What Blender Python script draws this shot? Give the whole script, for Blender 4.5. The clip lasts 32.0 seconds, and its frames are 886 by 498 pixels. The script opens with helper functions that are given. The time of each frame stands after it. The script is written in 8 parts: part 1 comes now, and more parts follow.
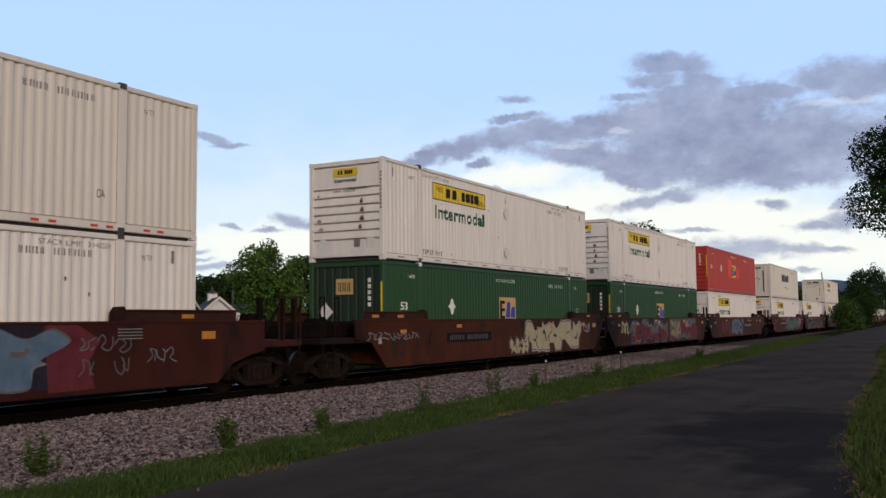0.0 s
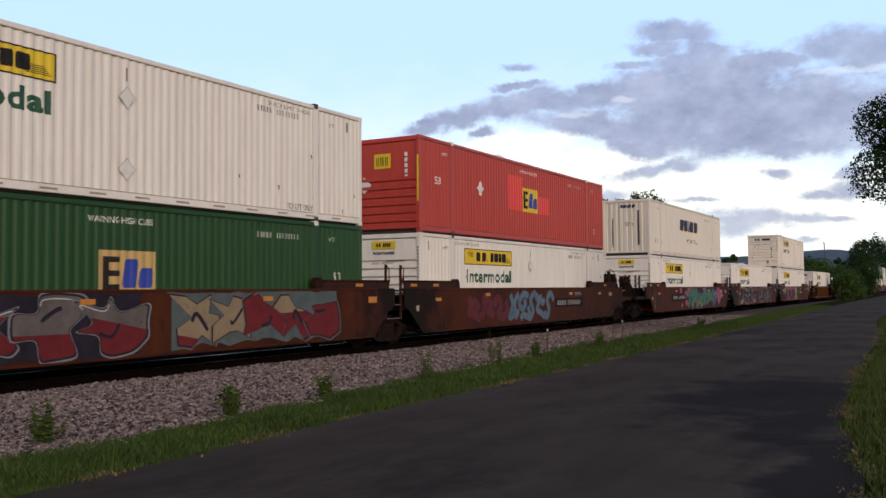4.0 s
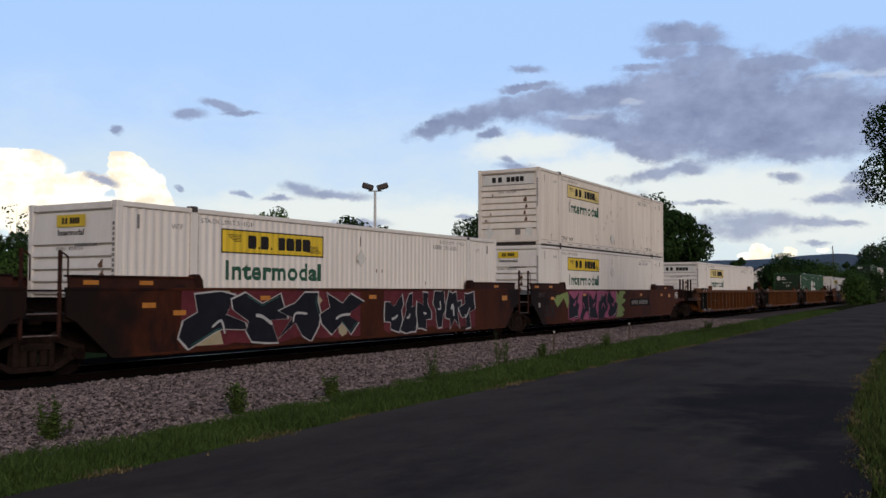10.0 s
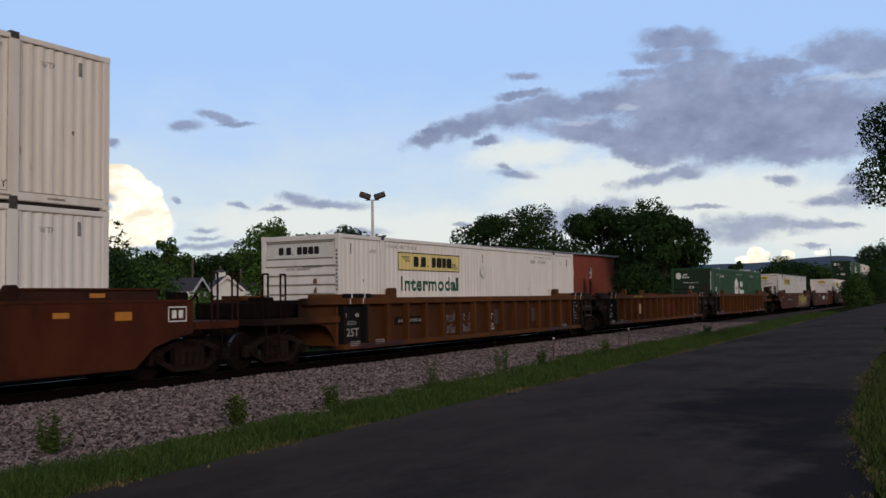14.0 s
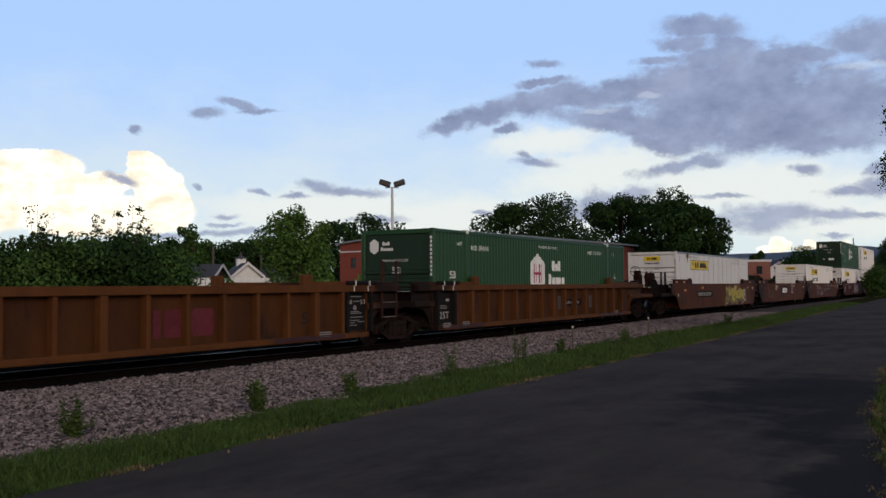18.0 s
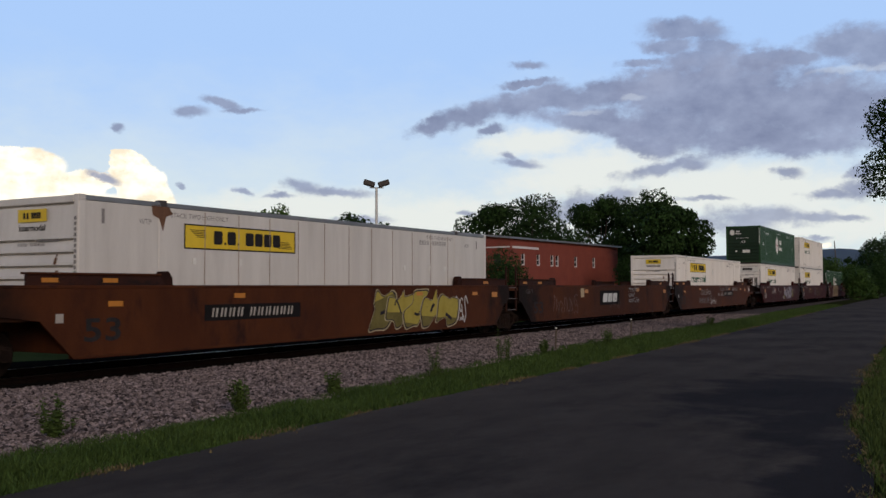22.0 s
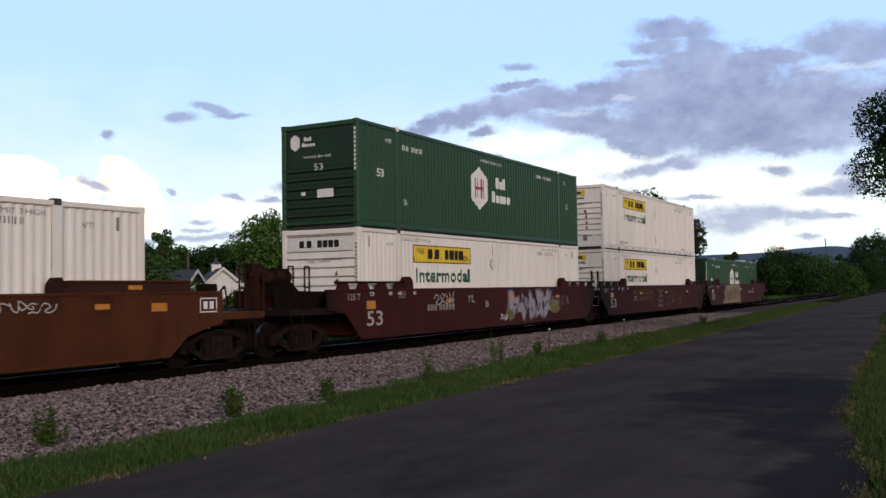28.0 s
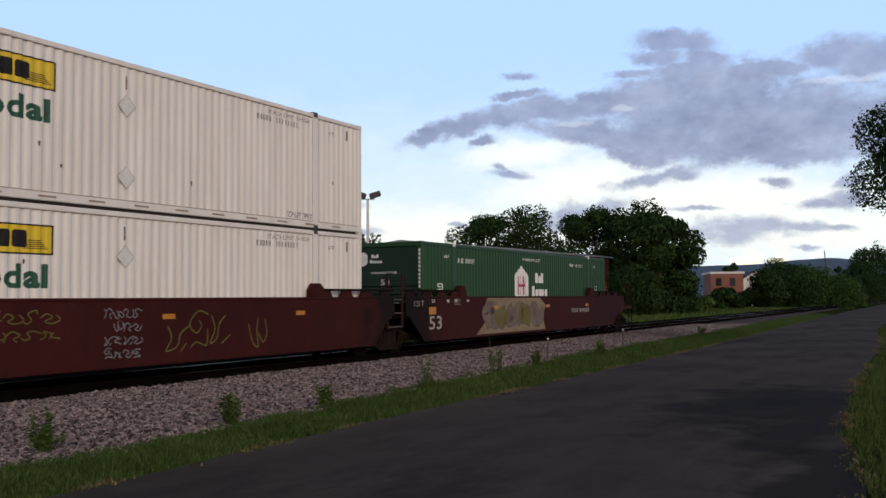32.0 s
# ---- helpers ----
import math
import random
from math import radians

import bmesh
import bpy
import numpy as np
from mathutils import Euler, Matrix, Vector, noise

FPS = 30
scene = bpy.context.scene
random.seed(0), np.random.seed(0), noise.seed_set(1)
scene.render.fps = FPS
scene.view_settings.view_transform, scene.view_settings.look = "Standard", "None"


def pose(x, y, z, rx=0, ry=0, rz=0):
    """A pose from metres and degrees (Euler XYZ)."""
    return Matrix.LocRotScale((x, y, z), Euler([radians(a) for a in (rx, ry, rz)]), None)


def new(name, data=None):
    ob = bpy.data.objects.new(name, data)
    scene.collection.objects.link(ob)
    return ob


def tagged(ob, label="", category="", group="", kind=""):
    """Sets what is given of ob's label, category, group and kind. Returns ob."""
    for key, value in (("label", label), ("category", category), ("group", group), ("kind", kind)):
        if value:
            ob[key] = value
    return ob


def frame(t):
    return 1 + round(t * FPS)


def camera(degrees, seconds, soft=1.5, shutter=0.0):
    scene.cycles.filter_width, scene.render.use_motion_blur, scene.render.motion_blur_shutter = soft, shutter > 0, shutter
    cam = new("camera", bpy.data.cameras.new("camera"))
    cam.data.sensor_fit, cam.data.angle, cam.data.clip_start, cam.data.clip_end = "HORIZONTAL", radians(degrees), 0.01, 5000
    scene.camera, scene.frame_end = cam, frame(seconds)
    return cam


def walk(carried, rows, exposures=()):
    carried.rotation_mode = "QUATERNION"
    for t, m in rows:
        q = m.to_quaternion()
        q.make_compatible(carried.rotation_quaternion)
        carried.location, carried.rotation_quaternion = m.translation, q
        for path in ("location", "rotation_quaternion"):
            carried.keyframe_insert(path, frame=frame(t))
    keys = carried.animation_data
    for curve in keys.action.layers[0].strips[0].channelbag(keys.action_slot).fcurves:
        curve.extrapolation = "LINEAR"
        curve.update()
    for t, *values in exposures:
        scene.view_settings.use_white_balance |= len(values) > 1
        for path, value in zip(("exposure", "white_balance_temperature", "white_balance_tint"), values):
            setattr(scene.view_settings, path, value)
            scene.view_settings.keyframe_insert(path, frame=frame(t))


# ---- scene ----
# camera: a hand-held turn on the spot, eye 1.6 m over the road
cam = camera(50.86, 32.0, soft=1.5, shutter=0.1)
PATH = [
    (0, pose(0, 0, 1.6, 94.381, 0.533, 30.507)),
    (0.5, pose(0, 0, 1.6, 94.474, 0.639, 30.511)),
    (1, pose(0, 0, 1.6, 94.239, 0.734, 30.628)),
    (1.5, pose(0, 0, 1.6, 93.998, 0.537, 30.692)),
    (2, pose(0, 0, 1.6, 93.681, 0.517, 30.790)),
    (2.5, pose(0, 0, 1.6, 93.337, 0.567, 30.738)),
    (3, pose(0, 0, 1.6, 92.992, 0.505, 30.630)),
    (3.5, pose(0, 0, 1.6, 92.701, 0.469, 30.608)),
    (5.5, pose(0, 0, 1.6, 92.135, 0.229, 30.657)),
    (6, pose(0, 0, 1.6, 92.085, 0.234, 30.585)),
    (6.5, pose(0, 0, 1.6, 92.083, 0.411, 30.533)),
    (7, pose(0, 0, 1.6, 92.139, 0.623, 30.561)),
    (7.5, pose(0, 0, 1.6, 92.318, 0.687, 30.708)),
    (8, pose(0, 0, 1.6, 92.504, 0.475, 30.706)),
    (8.5, pose(0, 0, 1.6, 92.578, 0.046, 30.732)),
    (9, pose(0, 0, 1.6, 92.555, -0.201, 30.799)),
    (9.5, pose(0, 0, 1.6, 92.462, -0.269, 30.863)),
    (10, pose(0, 0, 1.6, 92.530, -0.089, 31.059)),
    (10.5, pose(0, 0, 1.6, 92.712, -0.343, 31.220)),
    (11, pose(0, 0, 1.6, 92.875, 0.164, 31.042)),
    (11.5, pose(0, 0, 1.6, 93.029, -0.042, 30.858)),
    (12, pose(0, 0, 1.6, 93.206, -0.066, 30.806)),
    (12.5, pose(0, 0, 1.6, 93.317, -0.111, 30.702)),
    (13, pose(0, 0, 1.6, 93.329, -0.162, 30.748)),
    (13.5, pose(0, 0, 1.6, 93.244, 0.362, 30.852)),
    (14, pose(0, 0, 1.6, 93.020, 0.766, 30.977)),
    (14.5, pose(0, 0, 1.6, 92.643, 1.075, 31.134)),
    (15, pose(0, 0, 1.6, 92.250, 1.102, 31.574)),
    (15.5, pose(0, 0, 1.6, 92.148, 0.899, 32.705)),
    (17.5, pose(0, 0, 1.6, 92.284, 0.732, 32.570)),
    (18, pose(0, 0, 1.6, 92.285, 0.388, 32.158)),
    (18.5, pose(0, 0, 1.6, 92.337, 0.274, 31.825)),
    (19, pose(0, 0, 1.6, 92.195, 0.346, 31.468)),
    (19.5, pose(0, 0, 1.6, 92.055, 0.138, 31.319)),
    (20, pose(0, 0, 1.6, 92.062, 0.142, 31.369)),
    (20.5, pose(0, 0, 1.6, 92.141, 0.076, 31.329)),
    (21, pose(0, 0, 1.6, 92.185, 0.177, 31.225)),
    (21.5, pose(0, 0, 1.6, 92.295, 0.218, 31.143)),
    (22, pose(0, 0, 1.6, 92.315, 0.138, 31.165)),
    (22.5, pose(0, 0, 1.6, 92.282, 0.209, 31.205)),
    (23, pose(0, 0, 1.6, 92.193, 0.301, 31.330)),
    (23.5, pose(0, 0, 1.6, 92.035, 0.325, 31.355)),
    (24, pose(0, 0, 1.6, 91.903, 0.414, 31.330)),
    (24.5, pose(0, 0, 1.6, 91.751, 0.471, 31.381)),
    (26.5, pose(0, 0, 1.6, 91.902, 0.782, 31.058)),
    (27, pose(0, 0, 1.6, 91.997, 0.883, 30.941)),
    (27.5, pose(0, 0, 1.6, 92.233, 0.794, 30.801)),
    (28, pose(0, 0, 1.6, 92.484, 0.917, 30.721)),
    (28.5, pose(0, 0, 1.6, 92.672, 0.716, 30.726)),
    (29, pose(0, 0, 1.6, 92.763, 0.571, 30.745)),
    (29.5, pose(0, 0, 1.6, 92.854, 0.418, 30.783)),
    (30, pose(0, 0, 1.6, 92.871, 0.226, 30.831)),
    (30.5, pose(0, 0, 1.6, 92.855, 0.048, 30.827)),
    (31, pose(0, 0, 1.6, 92.916, 0.287, 30.781)),
    (31.5, pose(0, 0, 1.6, 92.986, 0.447, 30.705)),
    (32, pose(0, 0, 1.6, 93.001, 0.412, 30.656)),
]
# the film brightens and darkens as pale and dark loads pass
EXPOSURES = [(0, -0.05, 6600, 10), (1, -0.05, 6600, 10), (2, 0.0, 6750, 10), (3, 0.1, 6800, 10), (5.5, 0.3, 6550, 10), (6, 0.3, 6550, 10), (7, 0.18, 6560, 10), (8, 0.1, 6700, 10), (9, -0.1, 6450, 10),
             (10, -0.25, 6300, 10), (11, -0.3, 6300, 10), (12, -0.15, 6500, 10), (13, -0.1, 6550, 10), (14, -0.33, 6350, 10), (15, -0.42, 6200, 10), (18, -0.25, 6350, 10), (19, -0.25, 6400, 10), (20, -0.05, 6650, 10),
             (22, -0.3, 6450, 10), (23, -0.3, 6400, 10), (24, -0.25, 6400, 10), (27, -0.21, 6450, 10), (28, 0.1, 6330, 10), (29, 0.35, 6220, 10), (30, 0.35, 6220, 10), (31, 0.08, 6500, 10), (32, 0.0, 6500, 10)]
walk(cam, PATH, EXPOSURES)

# the line: a slow curve; face_x is the side of the loads that faces the road
TRACK_D, TRACK_K, TRACK_S = 12.3782, 6.6245e-05, 162.22
SPEED, SLOWING = 9.1551, -0.01052
UNIT_AT = [-1.90, 21.52, 40.83, 60.03, 83.42, 102.89, 122.66, 146.12, 165.97, 185.83, 209.83, 229.32, 248.82, 272.35, 291.75, 311.05]

# ---- light: a clear sky after a low sun, grey cloud banks, sunlit cumulus ----
SUN_TO = Vector((0.77, -0.56, 0.30)).normalized()
sun_data = bpy.data.lights.new("sun", "SUN")
sun_data.energy, sun_data.angle, sun_data.color = 1.4, radians(20), (1.0, 0.86, 0.77)
sun = new("sun", sun_data)
sun.rotation_euler = SUN_TO.to_track_quat("Z", "Y").to_euler()

SKY = 0.10


def build_world():
    world = bpy.data.worlds.new("evening_sky")
    scene.world = world
    world.use_nodes = True
    tree = world.node_tree
    nodes, link = tree.nodes, tree.links.new
    nodes.clear()

    def node(kind, operation="", interpolation_type="", data_type="", vector_type=""):
        n = nodes.new(kind)
        if operation:
            n.operation = operation
        if interpolation_type:
            n.interpolation_type = interpolation_type
        if data_type:
            n.data_type = data_type
        if vector_type:
            n.vector_type = vector_type
        return n

    def math_node(op, a, b=None, c=None):
        n = node("ShaderNodeMath", operation=op)
        for i, v in enumerate((a, b, c)):
            if v is None:
                continue
            if isinstance(v, (int, float)):
                n.inputs[i].default_value = v
            else:
                link(v, n.inputs[i])
        return n.outputs[0]

    sky = node("ShaderNodeTexSky")
    sky.sky_type, sky.sun_disc = "NISHITA", False
    sky.sun_elevation = math.asin(SUN_TO.z)
    sky.sun_rotation = math.atan2(SUN_TO.x, SUN_TO.y)
    sky.air_density, sky.dust_density, sky.ozone_density = 1.0, 1.0, 2.0
    coords = node("ShaderNodeTexCoord")
    split = node("ShaderNodeSeparateXYZ")
    link(coords.outputs["Generated"], split.inputs[0])
    az = math_node("DEGREES", math_node("ARCTAN2", math_node("MULTIPLY", split.outputs[0], -1.0), split.outputs[1]))
    el = math_node("DEGREES", math_node("ARCSINE", split.outputs[2]))
    flat = node("ShaderNodeCombineXYZ")
    link(az, flat.inputs[0])
    link(el, flat.inputs[1])

    def warped(scale, amount, squeeze):
        m = node("ShaderNodeMapping")
        m.inputs["Scale"].default_value = (1, squeeze, 1)
        link(flat.outputs[0], m.inputs[0])
        n = node("ShaderNodeTexNoise")
        n.inputs["Scale"].default_value, n.inputs["Detail"].default_value, n.inputs["Roughness"].default_value = scale, 7, 0.62
        link(m.outputs[0], n.inputs["Vector"])
        off = node("ShaderNodeVectorMath", operation="SUBTRACT")
        link(n.outputs["Color"], off.inputs[0])
        off.inputs[1].default_value = (0.5, 0.5, 0.5)
        mul = node("ShaderNodeVectorMath", operation="MULTIPLY")
        link(off.outputs[0], mul.inputs[0])
        mul.inputs[1].default_value = (amount, amount / squeeze, 0)
        out = node("ShaderNodeVectorMath", operation="ADD")
        link(flat.outputs[0], out.inputs[0])
        link(mul.outputs[0], out.inputs[1])
        return out.outputs[0], n.outputs["Fac"]

    def blobs(vector, ellipses, hard=1.0, soft=0.7, grain=None, grain_by=0.0):
        field = None
        for a, e, w, h, turn in ellipses:
            c, s = math.cos(radians(turn)), math.sin(radians(turn))
            off = node("ShaderNodeVectorMath", operation="SUBTRACT")
            link(vector, off.inputs[0])
            off.inputs[1].default_value = (a, e, 0)
            reach = []
            for axis in ((c / w, s / w, 0), (-s / h, c / h, 0)):
                n = node("ShaderNodeVectorMath", operation="DOT_PRODUCT")
                link(off.outputs[0], n.inputs[0])
                n.inputs[1].default_value = axis
                reach.append(math_node("MULTIPLY", n.outputs["Value"], n.outputs["Value"]))
            far = math_node("SQRT", math_node("ADD", *reach))
            field = far if field is None else math_node("SMOOTH_MIN", field, far, 0.25)
        if grain is not None:
            field = math_node("ADD", field, math_node("MULTIPLY", math_node("SUBTRACT", grain, 0.5), grain_by))
        r = node("ShaderNodeMapRange", interpolation_type="SMOOTHSTEP")
        link(field, r.inputs[0])
        r.inputs[1].default_value, r.inputs[2].default_value = hard, soft
        return r.outputs[0]

    def over(base, colour, fac):
        n = node("ShaderNodeMix", data_type="RGBA")
        link(fac, n.inputs[0])
        link(base, n.inputs[6])
        if isinstance(colour, tuple):
            n.inputs[7].default_value = (*[c / SKY for c in colour], 1)
        else:
            link(colour, n.inputs[7])
        return n.outputs[2]

    def ramp(fac, low, high):
        n = node("ShaderNodeMix", data_type="RGBA")
        link(fac, n.inputs[0])
        n.inputs[6].default_value = (*[c / SKY for c in low], 1)
        n.inputs[7].default_value = (*[c / SKY for c in high], 1)
        return n.outputs[2]

    wide, wide_fac = warped(0.19, 3.5, 1.9)
    edge_warp, edge_fac = warped(0.40, 2.5, 1.35)
    fine, fine_fac = warped(0.60, 1.4, 1.4)
    # thin high veil, whiter towards the horizon
    veil = node("ShaderNodeMapRange", interpolation_type="SMOOTHSTEP")
    link(el, veil.inputs[0])
    veil.inputs[1].default_value, veil.inputs[2].default_value, veil.inputs[4].default_value = 40.0, 17.0, 0.92
    fall = node("ShaderNodeMapRange", interpolation_type="SMOOTHSTEP")
    link(math_node("ADD", el, math_node("MULTIPLY", math_node("SUBTRACT", wide_fac, 0.5), 7.0)), fall.inputs[0])
    fall.inputs[1].default_value, fall.inputs[2].default_value = 15.0, 2.5
    veil_col = ramp(fall.outputs[0], VEIL_HIGH, VEIL_LOW)
    # warm afterglow on the sun's side
    towards = node("ShaderNodeVectorMath", operation="DOT_PRODUCT")
    link(coords.outputs["Generated"], towards.inputs[0])
    towards.inputs[1].default_value = (0.66, -0.74, 0.12)
    warm = node("ShaderNodeMapRange", interpolation_type="SMOOTHSTEP")
    link(towards.outputs["Value"], warm.inputs[0])
    warm.inputs[1].default_value, warm.inputs[2].default_value = -0.05, 0.65
    veil_col = over(veil_col, AFTERGLOW, warm.outputs[0])
    out = over(sky.outputs[0], veil_col, veil.outputs[0])
    # bright gaps under the bank
    white = blobs(wide, WHITE_CLOUDS, 1.15, 0.35, fine_fac, 1.0)
    out = over(out, WHITE_COLOUR, math_node("MULTIPLY", white, 0.9))
    # sunlit cumulus
    puff_fac = node("ShaderNodeMapRange")
    link(fine_fac, puff_fac.inputs[0])
    puff_fac.inputs[1].default_value, puff_fac.inputs[2].default_value = 0.36, 0.56
    puff_col = ramp(puff_fac.outputs[0], CUMULUS_LOW, CUMULUS_HIGH)
    for group in (CUMULUS, FAR_CUMULUS):
        out = over(out, puff_col, blobs(fine, group, 1.06, 0.90, fine_fac, 0.55))
    # grey banks
    thick = node("ShaderNodeMapRange")
    mean = math_node("ADD", math_node("MULTIPLY", wide_fac, 0.45), math_node("MULTIPLY", edge_fac, 0.55))
    link(mean, thick.inputs[0])
    thick.inputs[1].default_value, thick.inputs[2].default_value = 0.36, 0.63
    grey = ramp(thick.outputs[0], GREY_DARK, GREY_LIGHT)
    for group, cover in ((BANK_TOP, 0.86), (BANK_TAIL, 0.92), (BANK_BODY, 0.95)):
        bank = blobs(edge_warp, group, 1.24, 0.52, fine_fac, 1.15)
        out = over(out, grey, math_node("MULTIPLY", bank, cover))
    gaps = blobs(fine, CLOUD_GAPS, 1.3, 0.4, fine_fac, 1.4)
    out = over(out, (0.78, 0.86, 0.98), math_node("MULTIPLY", gaps, 0.38))
    for group, cover in ((SMALL_HIGH, 0.86), (SMALL_LOW, 0.78)):
        small = blobs(fine, group, 1.3, 0.35, fine_fac, 1.7)
        out = over(out, grey, math_node("MULTIPLY", small, cover))
    back = node("ShaderNodeBackground")
    back.inputs["Strength"].default_value = SKY
    link(out, back.inputs[0])
    final = node("ShaderNodeOutputWorld")
    link(back.outputs[0], final.inputs[0])


# bearing and height in degrees, half width, half height, lean
AFTERGLOW = (0.95, 0.76, 0.60)
VEIL_LOW, VEIL_HIGH = (0.90, 1.01, 1.04), (0.54, 0.79, 1.23)
WHITE_COLOUR = (1.02, 1.05, 0.99)
WHITE_CLOUDS = [(25.5, 8.7, 4.5, 1.0, -6), (22, 7.0, 7, 1.8, -8), (14, 5.6, 12, 2.0, 0), (9, 3.6, 8, 1.6, 0), (30, 4.0, 12, 2.2, 0), (40, 4.6, 9, 1.6, 0)]
CUMULUS_LOW, CUMULUS_HIGH = (1.22, 1.06, 0.80), (1.62, 1.50, 1.24)
CUMULUS = [(56.2, 6.7, 3.0, 1.2, -3), (54.6, 5.3, 1.8, 1.15, -2), (52.4, 5.8, 1.3, 0.97, -2), (51.6, 6.1, 1.0, 0.6, -2), (49.8, 7.0, 1.13, 1.0, -2), (49.2, 6.0, 1.5, 1.3, -2), (48.5, 5.0, 1.35, 1.2, -1),
           (52.4, 4.2, 5.4, 1.2, -1), (58.5, 5.3, 2.5, 2.4, -2), (63.5, 6.0, 3.7, 2.3, -3), (50.0, 7.6, 0.75, 0.46, -2)]
FAR_CUMULUS = [(12.4, 2.2, 0.5, 0.52, 2), (11.8, 2.2, 0.3, 0.26, 2), (13.2, 2.0, 0.45, 0.2, 1), (10.6, 2.3, 0.42, 0.3, 2), (8.9, 2.4, 0.42, 0.16, 2), (11.0, 2.0, 0.3, 0.16, 2)]
GREY_DARK, GREY_LIGHT = (0.24, 0.28, 0.445), (0.41, 0.47, 0.66)
BANK_TAIL = [(31.7, 9.8, 1.54, 0.51, -14), (29.1, 10.5, 2.6, 0.75, -11), (25.3, 11.3, 4.0, 0.9, -7), (26.0, 12.3, 1.9, 0.27, -3), (20.8, 11.7, 4.05, 1.06, -10), (22.0, 10.0, 3.9, 0.74, 8), (28.3, 9.4, 1.2, 0.38, -7),
             (18.7, 8.4, 2.3, 0.67, 20)]
BANK_BODY = [(17.0, 11.4, 3.9, 2.0, -1), (17.0, 9.3, 3.9, 1.5, 11), (13.5, 10.8, 4.7, 2.8, 4), (12.9, 8.7, 4.4, 1.2, 1), (9.2, 10.1, 4.5, 2.4, -2), (5.8, 9.7, 3.7, 1.9, 1), (2.1, 9.6, 4.2, 2.7, 6), (-3.0, 9.7, 6.0, 3.1, 7),
             (10.1, 8.1, 3.6, 0.83, 0)]
BANK_TOP = [(16.4, 15.0, 2.7, 0.72, 8), (17.4, 14.2, 1.9, 0.5, 0), (14.7, 13.9, 1.5, 0.6, 4), (18.8, 13.4, 1.5, 0.30, -5), (15.3, 13.2, 2.6, 0.9, 4), (12.2, 13.0, 2.4, 0.7, 3), (7.6, 13.6, 2.6, 0.95, -2), (5.9, 13.0, 2.3, 1.1, 0),
            (10.0, 12.8, 1.6, 0.55, -9), (2.5, 13.2, 3.2, 1.2, 7)]
CLOUD_GAPS = [(19.5, 11.3, 0.75, 0.2, -3), (22.6, 10.5, 1.3, 0.17, -4), (7.6, 12.1, 1.8, 0.19, -2), (5.9, 12.1, 1.14, 0.18, 0), (5.1, 9.0, 1.4, 0.16, 0)]
SMALL_HIGH = [(25.8, 13.4, 1.1, 0.26, 2), (46.5, 10.4, 1.24, 0.39, 0), (44.5, 10.9, 1.4, 0.23, 10), (43.4, 10.6, 1.34, 0.17, -2), (50.5, 9.2, 0.44, 0.26, 7), (17.6, 7.1, 2.7, 0.44, -12), (16.1, 7.2, 1.13, 0.4, -5),
              (26.7, 7.5, 1.66, 0.31, 5), (27.1, 7.9, 0.62, 0.27, 21), (10.7, 6.5, 0.85, 0.29, 3), (7.0, 6.4, 0.93, 0.51, 3), (8.3, 5.2, 1.78, 0.35, 0), (6.9, 5.4, 1.16, 0.63, -7), (39.6, 6.1, 1.23, 0.44, 12),
              (38.0, 5.8, 2.47, 0.31, 2), (41.3, 5.5, 1.15, 0.17, -4), (43.2, 5.7, 0.57, 0.2, 27), (51.1, 6.3, 0.93, 0.29, 22)]
SMALL_LOW = [(22.8, 5.0, 2.4, 0.82, -3), (20.8, 5.4, 2.0, 0.54, -7), (23.8, 4.3, 1.37, 0.49, 1), (15.3, 5.2, 1.55, 0.17, 2), (45.4, 4.3, 0.92, 0.17, -1), (45.3, 3.8, 1.1, 0.14, -1), (43.9, 3.4, 2.5, 0.24, -4),
             (47.7, 3.2, 2.9, 0.24, -4), (36.0, 4.1, 1.9, 0.31, 0), (29.8, 4.6, 0.84, 0.18, 0), (46.9, 6.0, 0.29, 0.14, 19), (9.3, 2.8, 0.89, 0.16, 2), (13.6, 3.8, 2.65, 0.85, 4), (11.6, 4.1, 2.3, 0.52, 9),
             (9.5, 3.9, 2.06, 0.32, 5), (7.6, 3.8, 1.15, 0.19, 3), (9.5, 2.7, 0.42, 0.12, 10)]
build_world()


